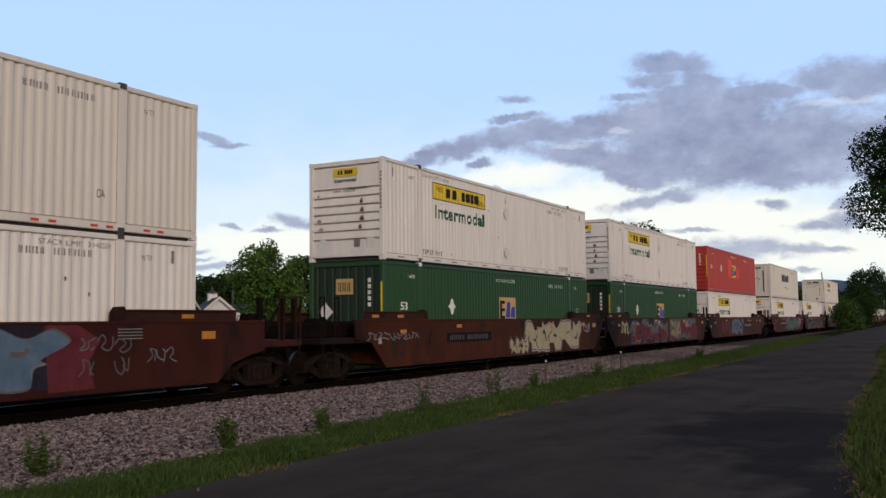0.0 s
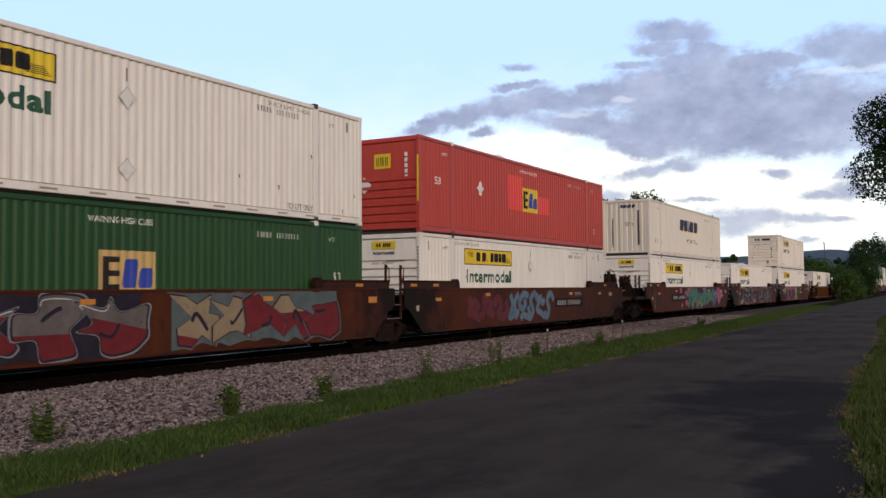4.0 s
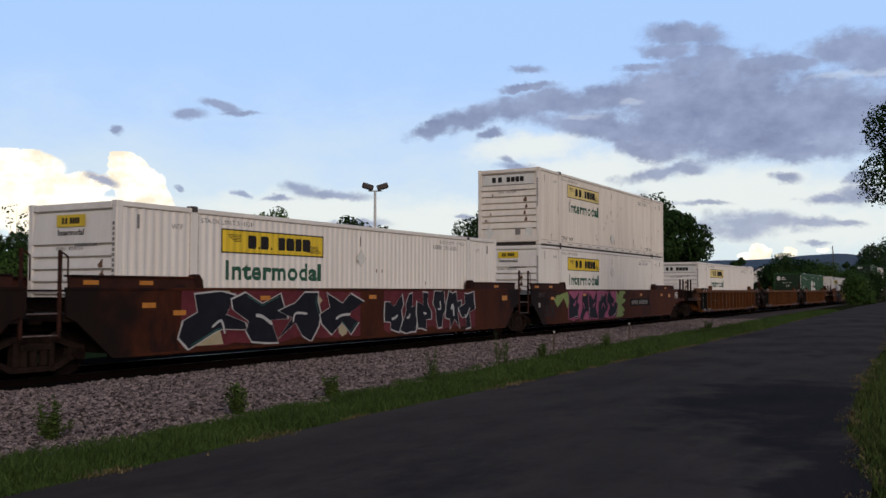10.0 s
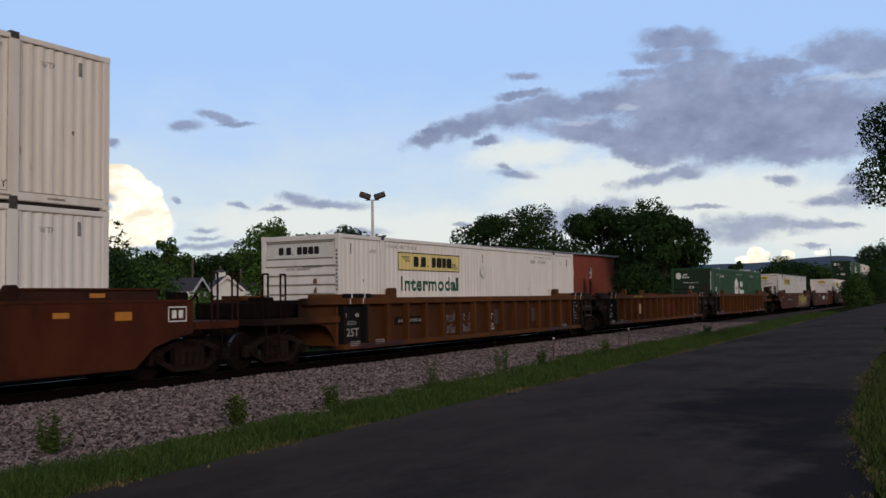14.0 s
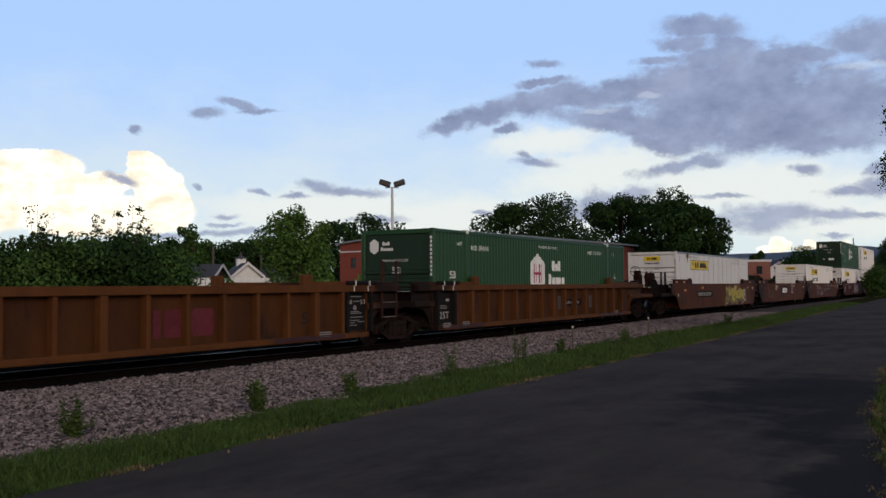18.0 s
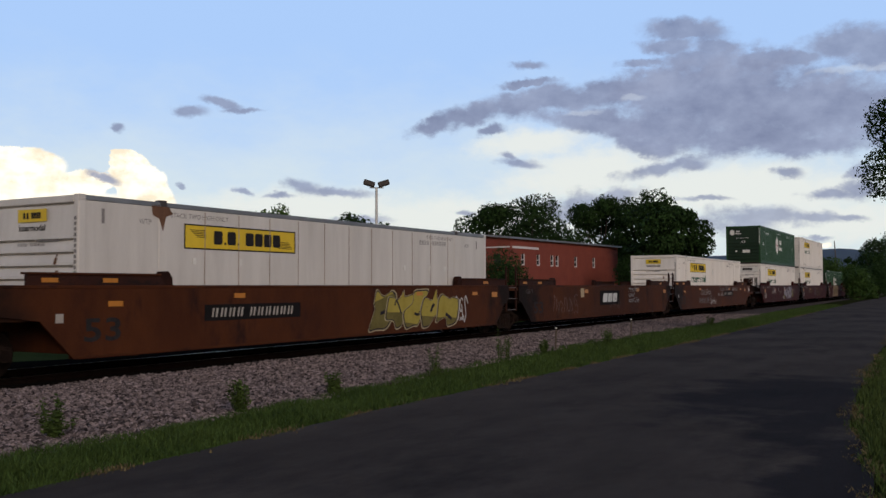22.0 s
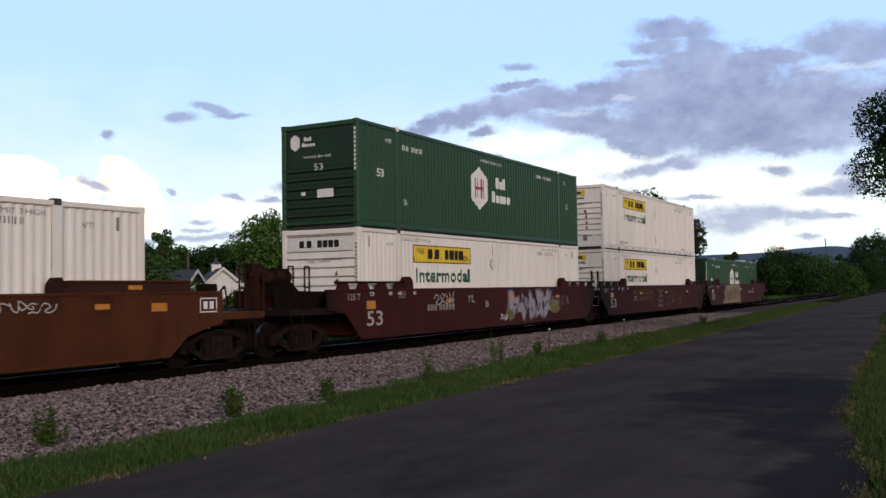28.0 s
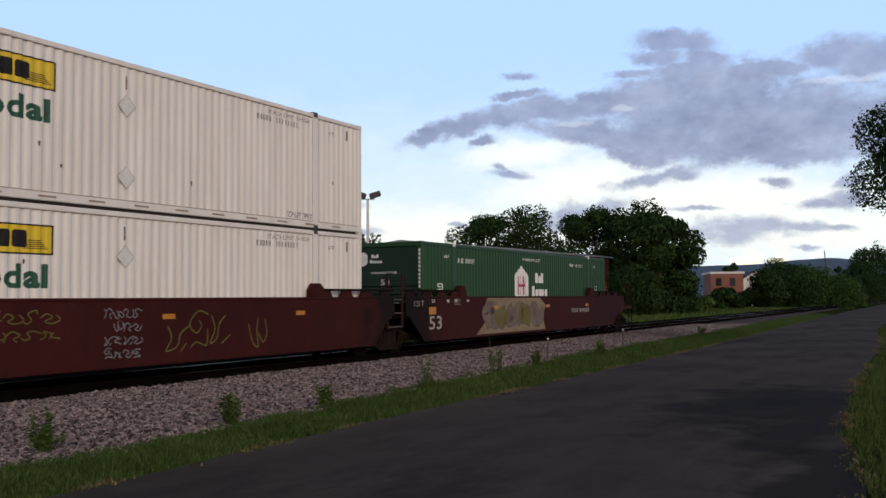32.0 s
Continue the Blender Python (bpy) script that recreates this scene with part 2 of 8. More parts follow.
# ---- materials ----
def shader(name, low, high, rough=0.8, scale=6.0, metal=0.0, bump=0.0, stretch=(1, 1, 1), fine=60.0, spots=None, spot_at=0.68,
           per_piece=0.0, bump_scale=None, gloss_var=0.1, spec=0.3, mid_scale=None, spot_soft=0.1, soot=()):
    """Two-scale painted or raw surface: large blotches (stretched), fine grain, spots of another colour, relief."""
    m = bpy.data.materials.new(name)
    m.use_nodes = True
    tree = m.node_tree
    nodes, link = tree.nodes, tree.links.new
    bsdf = nodes["Principled BSDF"]
    coords = nodes.new("ShaderNodeTexCoord")
    mapping = nodes.new("ShaderNodeMapping")
    mapping.inputs["Scale"].default_value = stretch
    link(coords.outputs["Object"], mapping.inputs[0])
    info = nodes.new("ShaderNodeObjectInfo")
    shift = nodes.new("ShaderNodeVectorMath")
    shift.operation = "SCALE"
    shift.inputs[0].default_value = (37.0, 53.0, 19.0)
    link(info.outputs["Random"], shift.inputs["Scale"])
    add = nodes.new("ShaderNodeVectorMath")
    link(mapping.outputs[0], add.inputs[0])
    link(shift.outputs[0], add.inputs[1])
    big = nodes.new("ShaderNodeTexNoise")
    big.inputs["Scale"].default_value, big.inputs["Detail"].default_value, big.inputs["Roughness"].default_value = scale, 6, 0.65
    link(add.outputs[0], big.inputs["Vector"])
    small = nodes.new("ShaderNodeTexNoise")
    small.inputs["Scale"].default_value, small.inputs["Detail"].default_value = fine, 3
    link(coords.outputs["Object"], small.inputs["Vector"])
    blend = nodes.new("ShaderNodeMix")
    blend.inputs[0].default_value = 0.3
    link(big.outputs["Fac"], blend.inputs[2])
    link(small.outputs["Fac"], blend.inputs[3])
    fac = nodes.new("ShaderNodeMapRange")
    fac.inputs[1].default_value, fac.inputs[2].default_value = 0.32, 0.68
    link(blend.outputs[0], fac.inputs[0])
    colour = nodes.new("ShaderNodeMix")
    colour.data_type = "RGBA"
    colour.inputs[6].default_value, colour.inputs[7].default_value = (*low, 1), (*high, 1)
    link(fac.outputs[0], colour.inputs[0])
    out = colour.outputs[2]
    if spots:
        blot = nodes.new("ShaderNodeTexNoise")
        blot.inputs["Scale"].default_value, blot.inputs["Detail"].default_value, blot.inputs["Roughness"].default_value = (mid_scale or scale * 2.3), 8, 0.7
        link(add.outputs[0], blot.inputs["Vector"])
        cut = nodes.new("ShaderNodeMapRange")
        cut.inputs[1].default_value, cut.inputs[2].default_value = spot_at, spot_at + spot_soft
        link(blot.outputs["Fac"], cut.inputs[0])
        mix = nodes.new("ShaderNodeMix")
        mix.data_type = "RGBA"
        mix.inputs[7].default_value = (*spots, 1)
        link(out, mix.inputs[6])
        link(cut.outputs[0], mix.inputs[0])
        out = mix.outputs[2]
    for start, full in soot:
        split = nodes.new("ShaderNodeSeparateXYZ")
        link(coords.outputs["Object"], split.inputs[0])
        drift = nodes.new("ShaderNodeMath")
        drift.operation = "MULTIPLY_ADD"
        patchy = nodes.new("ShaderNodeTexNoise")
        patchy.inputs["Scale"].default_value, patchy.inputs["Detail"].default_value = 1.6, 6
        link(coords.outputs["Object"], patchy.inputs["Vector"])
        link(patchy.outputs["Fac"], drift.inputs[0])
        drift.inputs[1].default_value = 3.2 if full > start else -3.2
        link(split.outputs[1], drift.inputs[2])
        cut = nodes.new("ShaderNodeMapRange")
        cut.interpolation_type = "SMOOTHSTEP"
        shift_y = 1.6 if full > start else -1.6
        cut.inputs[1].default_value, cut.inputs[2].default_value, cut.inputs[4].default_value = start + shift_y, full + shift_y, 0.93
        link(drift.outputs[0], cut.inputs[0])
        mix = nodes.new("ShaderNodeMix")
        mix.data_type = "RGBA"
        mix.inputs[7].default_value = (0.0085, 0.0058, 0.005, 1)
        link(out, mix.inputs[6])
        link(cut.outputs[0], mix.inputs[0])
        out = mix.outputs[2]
    if per_piece:
        geo = nodes.new("ShaderNodeNewGeometry")
        val = nodes.new("ShaderNodeMapRange")
        val.inputs[3].default_value, val.inputs[4].default_value = 1 - per_piece, 1 + per_piece
        link(geo.outputs["Random Per Island"], val.inputs[0])
        hsv = nodes.new("ShaderNodeHueSaturation")
        link(val.outputs[0], hsv.inputs["Value"])
        link(out, hsv.inputs["Color"])
        out = hsv.outputs[0]
    link(out, bsdf.inputs["Base Color"])
    rr = nodes.new("ShaderNodeMapRange")
    rr.inputs[3].default_value, rr.inputs[4].default_value = max(0.02, rough - gloss_var), min(1, rough + gloss_var)
    link(big.outputs["Fac"], rr.inputs[0])
    link(rr.outputs[0], bsdf.inputs["Roughness"])
    bsdf.inputs["Metallic"].default_value = metal
    bsdf.inputs["Specular IOR Level"].default_value = spec
    if bump:
        relief = nodes.new("ShaderNodeBump")
        relief.inputs["Strength"].default_value, relief.inputs["Distance"].default_value = bump, 0.03
        if bump_scale:
            grit = nodes.new("ShaderNodeTexNoise")
            grit.inputs["Scale"].default_value, grit.inputs["Detail"].default_value = bump_scale, 5
            link(coords.outputs["Object"], grit.inputs["Vector"])
            link(grit.outputs["Fac"], relief.inputs["Height"])
        else:
            link(small.outputs["Fac"], relief.inputs["Height"])
        link(relief.outputs[0], bsdf.inputs["Normal"])
    return m



CAR_PAINTS = {}


def car_paint(kind, lead, trail):
    """Weathered paint of a car, blackened by soot at its jointed ends."""
    key = (kind, lead, trail)
    if key not in CAR_PAINTS:
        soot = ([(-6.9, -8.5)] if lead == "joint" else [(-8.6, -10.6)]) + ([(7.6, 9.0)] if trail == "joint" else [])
        low, high, spots, spot_at, stretch = {
            "smooth": ((0.026, 0.0066, 0.0034), (0.076, 0.0215, 0.0085), (0.016, 0.0075, 0.0060), 0.54, (1, 0.6, 0.3)),
            "orange": ((0.034, 0.0096, 0.0040), (0.084, 0.0265, 0.0092), (0.024, 0.0092, 0.0062), 0.56, (1, 0.6, 0.3)),
            "dark": ((0.022, 0.0058, 0.0045), (0.056, 0.0150, 0.0100), (0.015, 0.0080, 0.0070), 0.54, (1, 0.6, 0.3)),
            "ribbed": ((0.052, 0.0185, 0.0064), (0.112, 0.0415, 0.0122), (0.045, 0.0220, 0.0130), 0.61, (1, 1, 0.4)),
            # the ribbed paint made darker: shade between the ribs put into the colour
            "web_shade": ((0.031, 0.0115, 0.0050), (0.076, 0.0280, 0.0094), (0.020, 0.0115, 0.0090), 0.57, (1, 1, 0.4)),
            "maroon": ((0.024, 0.0050, 0.0046), (0.052, 0.0105, 0.0088), (0.040, 0.0190, 0.0180), 0.62, (1, 1, 0.5))}[kind]
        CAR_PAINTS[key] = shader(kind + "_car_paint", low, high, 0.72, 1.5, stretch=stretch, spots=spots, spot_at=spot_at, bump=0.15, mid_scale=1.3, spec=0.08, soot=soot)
    return CAR_PAINTS[key]


STREAK = (1.0, 1.0, 0.12)
RUST = (0.13, 0.045, 0.02)
M = {
    "white": shader("white_paint", (0.60, 0.555, 0.51), (0.75, 0.71, 0.665), 0.55, 3.0, stretch=STREAK, spots=(0.50, 0.42, 0.35), spot_at=0.66),
    "white_worn": shader("worn_white_paint", (0.58, 0.51, 0.44), (0.76, 0.70, 0.63), 0.6, 3.0, stretch=STREAK, spots=(0.33, 0.20, 0.12), spot_at=0.67),
    "cream": shader("cream_paint", (0.56, 0.51, 0.45), (0.69, 0.64, 0.57), 0.55, 3.0, stretch=STREAK, spots=(0.40, 0.32, 0.24), spot_at=0.68),
    "plate_white": shader("plate_white", (0.47, 0.44, 0.41), (0.63, 0.60, 0.565), 0.45, 2.0, stretch=STREAK, spots=(0.36, 0.24, 0.16), spot_at=0.7),
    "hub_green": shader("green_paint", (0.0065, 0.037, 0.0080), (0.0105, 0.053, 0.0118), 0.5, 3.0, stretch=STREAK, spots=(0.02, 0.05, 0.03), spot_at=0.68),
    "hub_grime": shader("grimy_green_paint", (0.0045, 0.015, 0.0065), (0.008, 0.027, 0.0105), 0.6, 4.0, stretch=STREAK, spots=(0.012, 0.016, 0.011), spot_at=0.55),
    "emp_green": shader("dark_green_paint", (0.0065, 0.039, 0.0068), (0.0115, 0.057, 0.0105), 0.5, 3.0, stretch=STREAK, spots=(0.02, 0.05, 0.03), spot_at=0.68),
    "red": shader("red_paint", (0.33, 0.030, 0.020), (0.44, 0.048, 0.032), 0.5, 3.0, stretch=STREAK, spots=(0.30, 0.05, 0.05), spot_at=0.64),
    "bright_red": shader("bright_red_paint", (0.60, 0.045, 0.035), (0.68, 0.06, 0.05), 0.5, 3.0),
    "guide": shader("grimy_guide_paint", (0.016, 0.0055, 0.0042), (0.046, 0.0150, 0.0085), 0.8, 2.2, stretch=(1, 0.5, 1), spots=(0.012, 0.007, 0.006), spot_at=0.55, bump=0.15, spec=0.15),
    "rung": shader("worn_rung_steel", (0.07, 0.05, 0.045), (0.16, 0.13, 0.12), 0.5, 9.0),
    "rust_iron": shader("rusted_iron", (0.010, 0.0045, 0.0035), (0.034, 0.0120, 0.0075), 0.85, 4.0, bump=0.2, spec=0.1),
    "dull_maroon": shader("dull_maroon_paint", (0.022, 0.0046, 0.0042), (0.048, 0.0100, 0.0085), 0.65, 1.4),
    "black": shader("black_paint", (0.007, 0.0065, 0.007), (0.016, 0.014, 0.014), 0.8, 4.0, spec=0.05),
    "iron": shader("grimy_iron", (0.0045, 0.0030, 0.0026), (0.013, 0.0082, 0.0066), 0.85, 5.0, bump=0.2, spec=0.04),
    "steel": shader("polished_steel", (0.24, 0.235, 0.23), (0.36, 0.355, 0.35), 0.3, 5.0, metal=1.0),
    "dusty_iron": shader("dusty_cast_iron", (0.008, 0.0052, 0.0045), (0.026, 0.0165, 0.0130), 0.9, 5.0, bump=0.2, spec=0.04),
    "tread": shader("worn_tread_steel", (0.30, 0.29, 0.28), (0.45, 0.44, 0.42), 0.35, 5.0, metal=1.0),
    "rail_rust": shader("rusty_rail", (0.0035, 0.0024, 0.0022), (0.009, 0.0055, 0.0045), 0.9, 8.0, bump=0.2, spec=0.0),
    "tie": shader("creosoted_timber", (0.010, 0.008, 0.007), (0.022, 0.018, 0.015), 0.9, 5.0, stretch=(0.3, 2, 1), bump=0.3, spec=0.0),
    "gasket": shader("dark_casting", (0.03, 0.026, 0.026), (0.075, 0.06, 0.055), 0.7, 9.0),
    "yellow": shader("yellow_panel", (0.56, 0.385, 0.013), (0.68, 0.485, 0.022), 0.5, 3.0, stretch=STREAK),
    "yellow_pale": shader("faded_yellow_panel", (0.56, 0.44, 0.14), (0.68, 0.56, 0.24), 0.5, 3.0, stretch=STREAK),
    "tan": shader("tan_panel", (0.40, 0.26, 0.09), (0.52, 0.35, 0.14), 0.6, 3.0, stretch=STREAK),
    "ink": shader("black_lettering", (0.012, 0.011, 0.012), (0.030, 0.026, 0.026), 0.7, 6.0, spec=0.08),
    "grey_ink": shader("grey_lettering", (0.11, 0.10, 0.10), (0.24, 0.22, 0.21), 0.6, 6.0),
    "pine_ink": shader("dark_green_lettering", (0.008, 0.055, 0.030), (0.016, 0.085, 0.048), 0.6, 6.0),
    "navy": shader("navy_lettering", (0.012, 0.017, 0.055), (0.025, 0.032, 0.085), 0.6, 6.0),
    "blue_ink": shader("blue_lettering", (0.02, 0.04, 0.25), (0.03, 0.06, 0.35), 0.6, 6.0),
    "purple_ink": shader("crimson_lettering", (0.26, 0.02, 0.07), (0.36, 0.04, 0.10), 0.6, 6.0),
    "white_ink": shader("white_lettering", (0.55, 0.53, 0.50), (0.76, 0.74, 0.71), 0.6, 5.0),
    "stencil_ink": shader("faded_white_lettering", (0.25, 0.22, 0.19), (0.42, 0.38, 0.34), 0.6, 5.0),
    "orange_tape": shader("orange_tape", (0.36, 0.13, 0.012), (0.48, 0.19, 0.02), 0.4, 6.0),
    "red_tape": shader("red_tape", (0.50, 0.03, 0.02), (0.62, 0.05, 0.03), 0.4, 6.0),
    "rust_run": shader("rust_run", (0.06, 0.028, 0.015), (0.18, 0.09, 0.05), 0.85, 6.0, stretch=STREAK),
    "smudge": shader("grey_brown_grime", (0.16, 0.12, 0.09), (0.40, 0.33, 0.27), 0.8, 5.0, stretch=STREAK),
    "sticker": shader("pale_sticker", (0.52, 0.51, 0.48), (0.72, 0.70, 0.66), 0.6, 9.0),
    "patch_tan": shader("patch_tan", (0.34, 0.26, 0.15), (0.44, 0.35, 0.22), 0.7, 6.0),
}
for key, low, high in (("g_cream", (0.42, 0.36, 0.22), (0.58, 0.50, 0.33)), ("g_teal", (0.03, 0.11, 0.10), (0.09, 0.24, 0.20)), ("g_blue", (0.08, 0.14, 0.22), (0.17, 0.24, 0.33)),
                       ("g_pink", (0.34, 0.08, 0.16), (0.48, 0.14, 0.25)), ("g_lime", (0.22, 0.30, 0.09), (0.34, 0.42, 0.16)), ("g_grey", (0.18, 0.18, 0.20), (0.32, 0.32, 0.34)),
                       ("g_yellow", (0.40, 0.32, 0.05), (0.56, 0.46, 0.11)), ("g_red", (0.26, 0.03, 0.04), (0.40, 0.06, 0.06)), ("g_dark", (0.014, 0.012, 0.02), (0.04, 0.03, 0.05)),
                       ("g_wine", (0.10, 0.018, 0.026), (0.19, 0.040, 0.050)), ("g_crimson", (0.13, 0.016, 0.022), (0.22, 0.032, 0.038)), ("g_tan", (0.26, 0.19, 0.12), (0.38, 0.29, 0.19)), ("g_seablue", (0.05, 0.12, 0.17), (0.10, 0.20, 0.26)),
                       ("g_night", (0.008, 0.008, 0.013), (0.022, 0.022, 0.032)), ("g_deepteal", (0.010, 0.030, 0.032), (0.022, 0.060, 0.060)), ("g_lilac", (0.30, 0.27, 0.31), (0.44, 0.40, 0.45)), ("g_olive", (0.13, 0.11, 0.03), (0.25, 0.21, 0.07)), ("g_ash", (0.10, 0.085, 0.085), (0.20, 0.175, 0.17)), ("g_chalk", (0.14, 0.09, 0.07), (0.30, 0.23, 0.20)), ("g_white", (0.50, 0.49, 0.48), (0.70, 0.69, 0.68)), ("g_slate", (0.07, 0.10, 0.105), (0.14, 0.18, 0.185)), ("g_green", (0.05, 0.16, 0.07), (0.10, 0.25, 0.11))):
    M[key] = shader("spray_" + key[2:], tuple(c * 0.66 for c in low), tuple(c * 0.66 for c in high), 0.7, 2.5, spec=0.1, spots=tuple(c * 0.4 for c in low), spot_at=0.62)
M.update({
    "soil": shader("ground", (0.035, 0.05, 0.018), (0.07, 0.085, 0.03), 0.95, 0.4, bump=0.4, bump_scale=12, spec=0.0),
    "verge": shader("verge_soil", (0.016, 0.024, 0.008), (0.035, 0.034, 0.016), 0.95, 1.2, bump=0.4, bump_scale=20, spec=0.0),
    # near-black: oily stone plus the shade under the train, put into the colour
    "dirty_ballast": shader("oily_shaded_ballast", (0.004, 0.0035, 0.003), (0.018, 0.015, 0.014), 0.95, 17.0, bump=1.0, bump_scale=16, fine=45, spec=0.0),
    "ballast": shader("ballast_bed", (0.022, 0.018, 0.017), (0.165, 0.135, 0.128), 0.9, 13.0, bump=1.0, bump_scale=16, fine=45, spec=0.0),
    "stone": shader("ballast_stone", (0.058, 0.0445, 0.0445), (0.240, 0.190, 0.185), 0.85, 9.0, per_piece=0.9, spec=0.12),
    "grass": shader("grass_blades", (0.030, 0.056, 0.0130), (0.066, 0.104, 0.026), 0.75, 1.0, per_piece=0.5, spec=0.08),
    "lawn": shader("lawn_blades", (0.032, 0.053, 0.013), (0.068, 0.094, 0.026), 0.75, 1.0, per_piece=0.5, spec=0.08),
    "dry": shader("dry_grass", (0.075, 0.058, 0.026), (0.15, 0.115, 0.055), 0.8, 1.5, per_piece=0.4),
    "leaf": shader("leaves", (0.024, 0.054, 0.012), (0.050, 0.092, 0.020), 0.65, 0.6, per_piece=0.6, spec=0.1),
    "leaf_light": shader("bright_leaves", (0.050, 0.105, 0.018), (0.090, 0.165, 0.030), 0.65, 0.6, per_piece=0.5, spec=0.1),
    "leaf_dark": shader("dark_leaves", (0.011, 0.027, 0.008), (0.025, 0.050, 0.013), 0.65, 0.6, per_piece=0.6, spec=0.06),
    "weed": shader("weed_leaves", (0.028, 0.048, 0.012), (0.058, 0.088, 0.022), 0.7, 2.0, per_piece=0.6, spec=0.08),
    "leaf_mid": shader("mid_green_leaves", (0.036, 0.074, 0.014), (0.070, 0.125, 0.024), 0.65, 0.6, per_piece=0.6, spec=0.1),
    "bark": shader("bark", (0.035, 0.026, 0.018), (0.075, 0.055, 0.040), 0.95, 4.0, stretch=(1, 1, 0.2), bump=0.6),
    "brick": shader("red_brick", (0.155, 0.036, 0.024), (0.22, 0.054, 0.035), 0.9, 1.2, bump=0.2, spots=(0.09, 0.024, 0.02), spot_at=0.62),
    "brick_far": shader("brown_brick", (0.17, 0.068, 0.050), (0.24, 0.100, 0.074), 0.9, 1.2),
    "metal_grey": shader("grey_sheet_metal", (0.16, 0.16, 0.165), (0.24, 0.24, 0.245), 0.45, 1.5, metal=0.5),
    "trim_white": shader("white_trim", (0.50, 0.47, 0.46), (0.64, 0.61, 0.60), 0.6, 4.0),
    "siding": shader("white_siding", (0.55, 0.54, 0.52), (0.70, 0.69, 0.67), 0.7, 2.0),
    "shingle": shader("dark_shingles", (0.035, 0.035, 0.042), (0.065, 0.065, 0.075), 0.9, 3.0, bump=0.3),
    "dark_door": shader("dark_door_sheet", (0.030, 0.022, 0.020), (0.055, 0.042, 0.036), 0.7, 1.2, stretch=(2, 2, 0.2)),
    "glass": shader("window_glass", (0.012, 0.014, 0.017), (0.022, 0.024, 0.028), 0.12, 2.0),
    "galv": shader("galvanised_pole", (0.42, 0.41, 0.40), (0.55, 0.54, 0.52), 0.5, 5.0, metal=0.3),
    "timber_pole": shader("weathered_pole", (0.06, 0.05, 0.042), (0.11, 0.09, 0.075), 0.9, 4.0, stretch=(1, 1, 0.1)),
    "ridge": shader("hazed_wooded_ridge", (0.055, 0.085, 0.13), (0.075, 0.11, 0.16), 1.0, 0.01, fine=0.05),
    "stick": shader("dry_stalk", (0.06, 0.045, 0.03), (0.11, 0.085, 0.06), 0.9, 9.0),
})


def asphalt():
    """Old road surface: fine grit, wide pale and dark areas, sealed dark patches towards the lawn."""
    m = shader("asphalt", (0.042, 0.0350, 0.0320), (0.093, 0.0768, 0.0687), 0.97, 0.6, bump=0.5, fine=140, spots=(0.0315, 0.0275, 0.0270), spot_at=0.50, mid_scale=0.55, spot_soft=0.2,
               bump_scale=75, stretch=(1, 0.45, 1), spec=0.02)
    nodes, link = m.node_tree.nodes, m.node_tree.links.new
    bsdf = nodes["Principled BSDF"]
    base = bsdf.inputs["Base Color"].links[0].from_socket
    coords = nodes.new("ShaderNodeTexCoord")
    wave = nodes.new("ShaderNodeTexNoise")
    wave.inputs["Scale"].default_value, wave.inputs["Detail"].default_value, wave.inputs["Roughness"].default_value = 0.9, 8, 0.65
    link(coords.outputs["Object"], wave.inputs["Vector"])
    field = None
    for x, y, w, h in ((-2.9, 14.3, 1.5, 3.2), (-1.25, 8.9, 0.55, 2.0), (-2.0, 11.6, 0.5, 2.2)):
        place = nodes.new("ShaderNodeMapping")
        place.vector_type = "TEXTURE"
        place.inputs["Location"].default_value, place.inputs["Scale"].default_value = (x, y, 0), (w, h, 1)
        link(coords.outputs["Object"], place.inputs[0])
        far = nodes.new("ShaderNodeVectorMath")
        far.operation = "LENGTH"
        link(place.outputs[0], far.inputs[0])
        if field is None:
            field = far.outputs["Value"]
        else:
            low = nodes.new("ShaderNodeMath")
            low.operation = "MINIMUM"
            link(field, low.inputs[0])
            link(far.outputs["Value"], low.inputs[1])
            field = low.outputs[0]
    ragged = nodes.new("ShaderNodeMath")
    ragged.operation = "MULTIPLY_ADD"
    link(wave.outputs["Fac"], ragged.inputs[0])
    ragged.inputs[1].default_value = 2.6
    link(field, ragged.inputs[2])
    cut = nodes.new("ShaderNodeMapRange")
    cut.inputs[1].default_value, cut.inputs[2].default_value, cut.inputs[4].default_value = 2.45, 2.0, 0.75
    link(ragged.outputs[0], cut.inputs[0])
    mix = nodes.new("ShaderNodeMix")
    mix.data_type = "RGBA"
    mix.inputs[7].default_value = (0.0175, 0.0168, 0.0215, 1)
    link(base, mix.inputs[6])
    link(cut.outputs[0], mix.inputs[0])
    link(mix.outputs[2], bsdf.inputs["Base Color"])
    return m


M["asphalt"] = asphalt()
lamp_glow = bpy.data.materials.new("lamp_glow")
lamp_glow.use_nodes = True
lamp_glow.node_tree.nodes["Principled BSDF"].inputs["Emission Color"].default_value = (1, 0.97, 0.9, 1)
lamp_glow.node_tree.nodes["Principled BSDF"].inputs["Emission Strength"].default_value = 9.0
M["glow"] = lamp_glow


# ---- mesh helpers ----
def box(bm, x0, x1, y0, y1, z0, z1):
    v = [bm.verts.new((x, y, z)) for z in (z0, z1) for y in (y0, y1) for x in (x0, x1)]
    for f in ((0, 2, 3, 1), (4, 5, 7, 6), (0, 1, 5, 4), (2, 6, 7, 3), (0, 4, 6, 2), (1, 3, 7, 5)):
        bm.faces.new([v[i] for i in f])
    return v


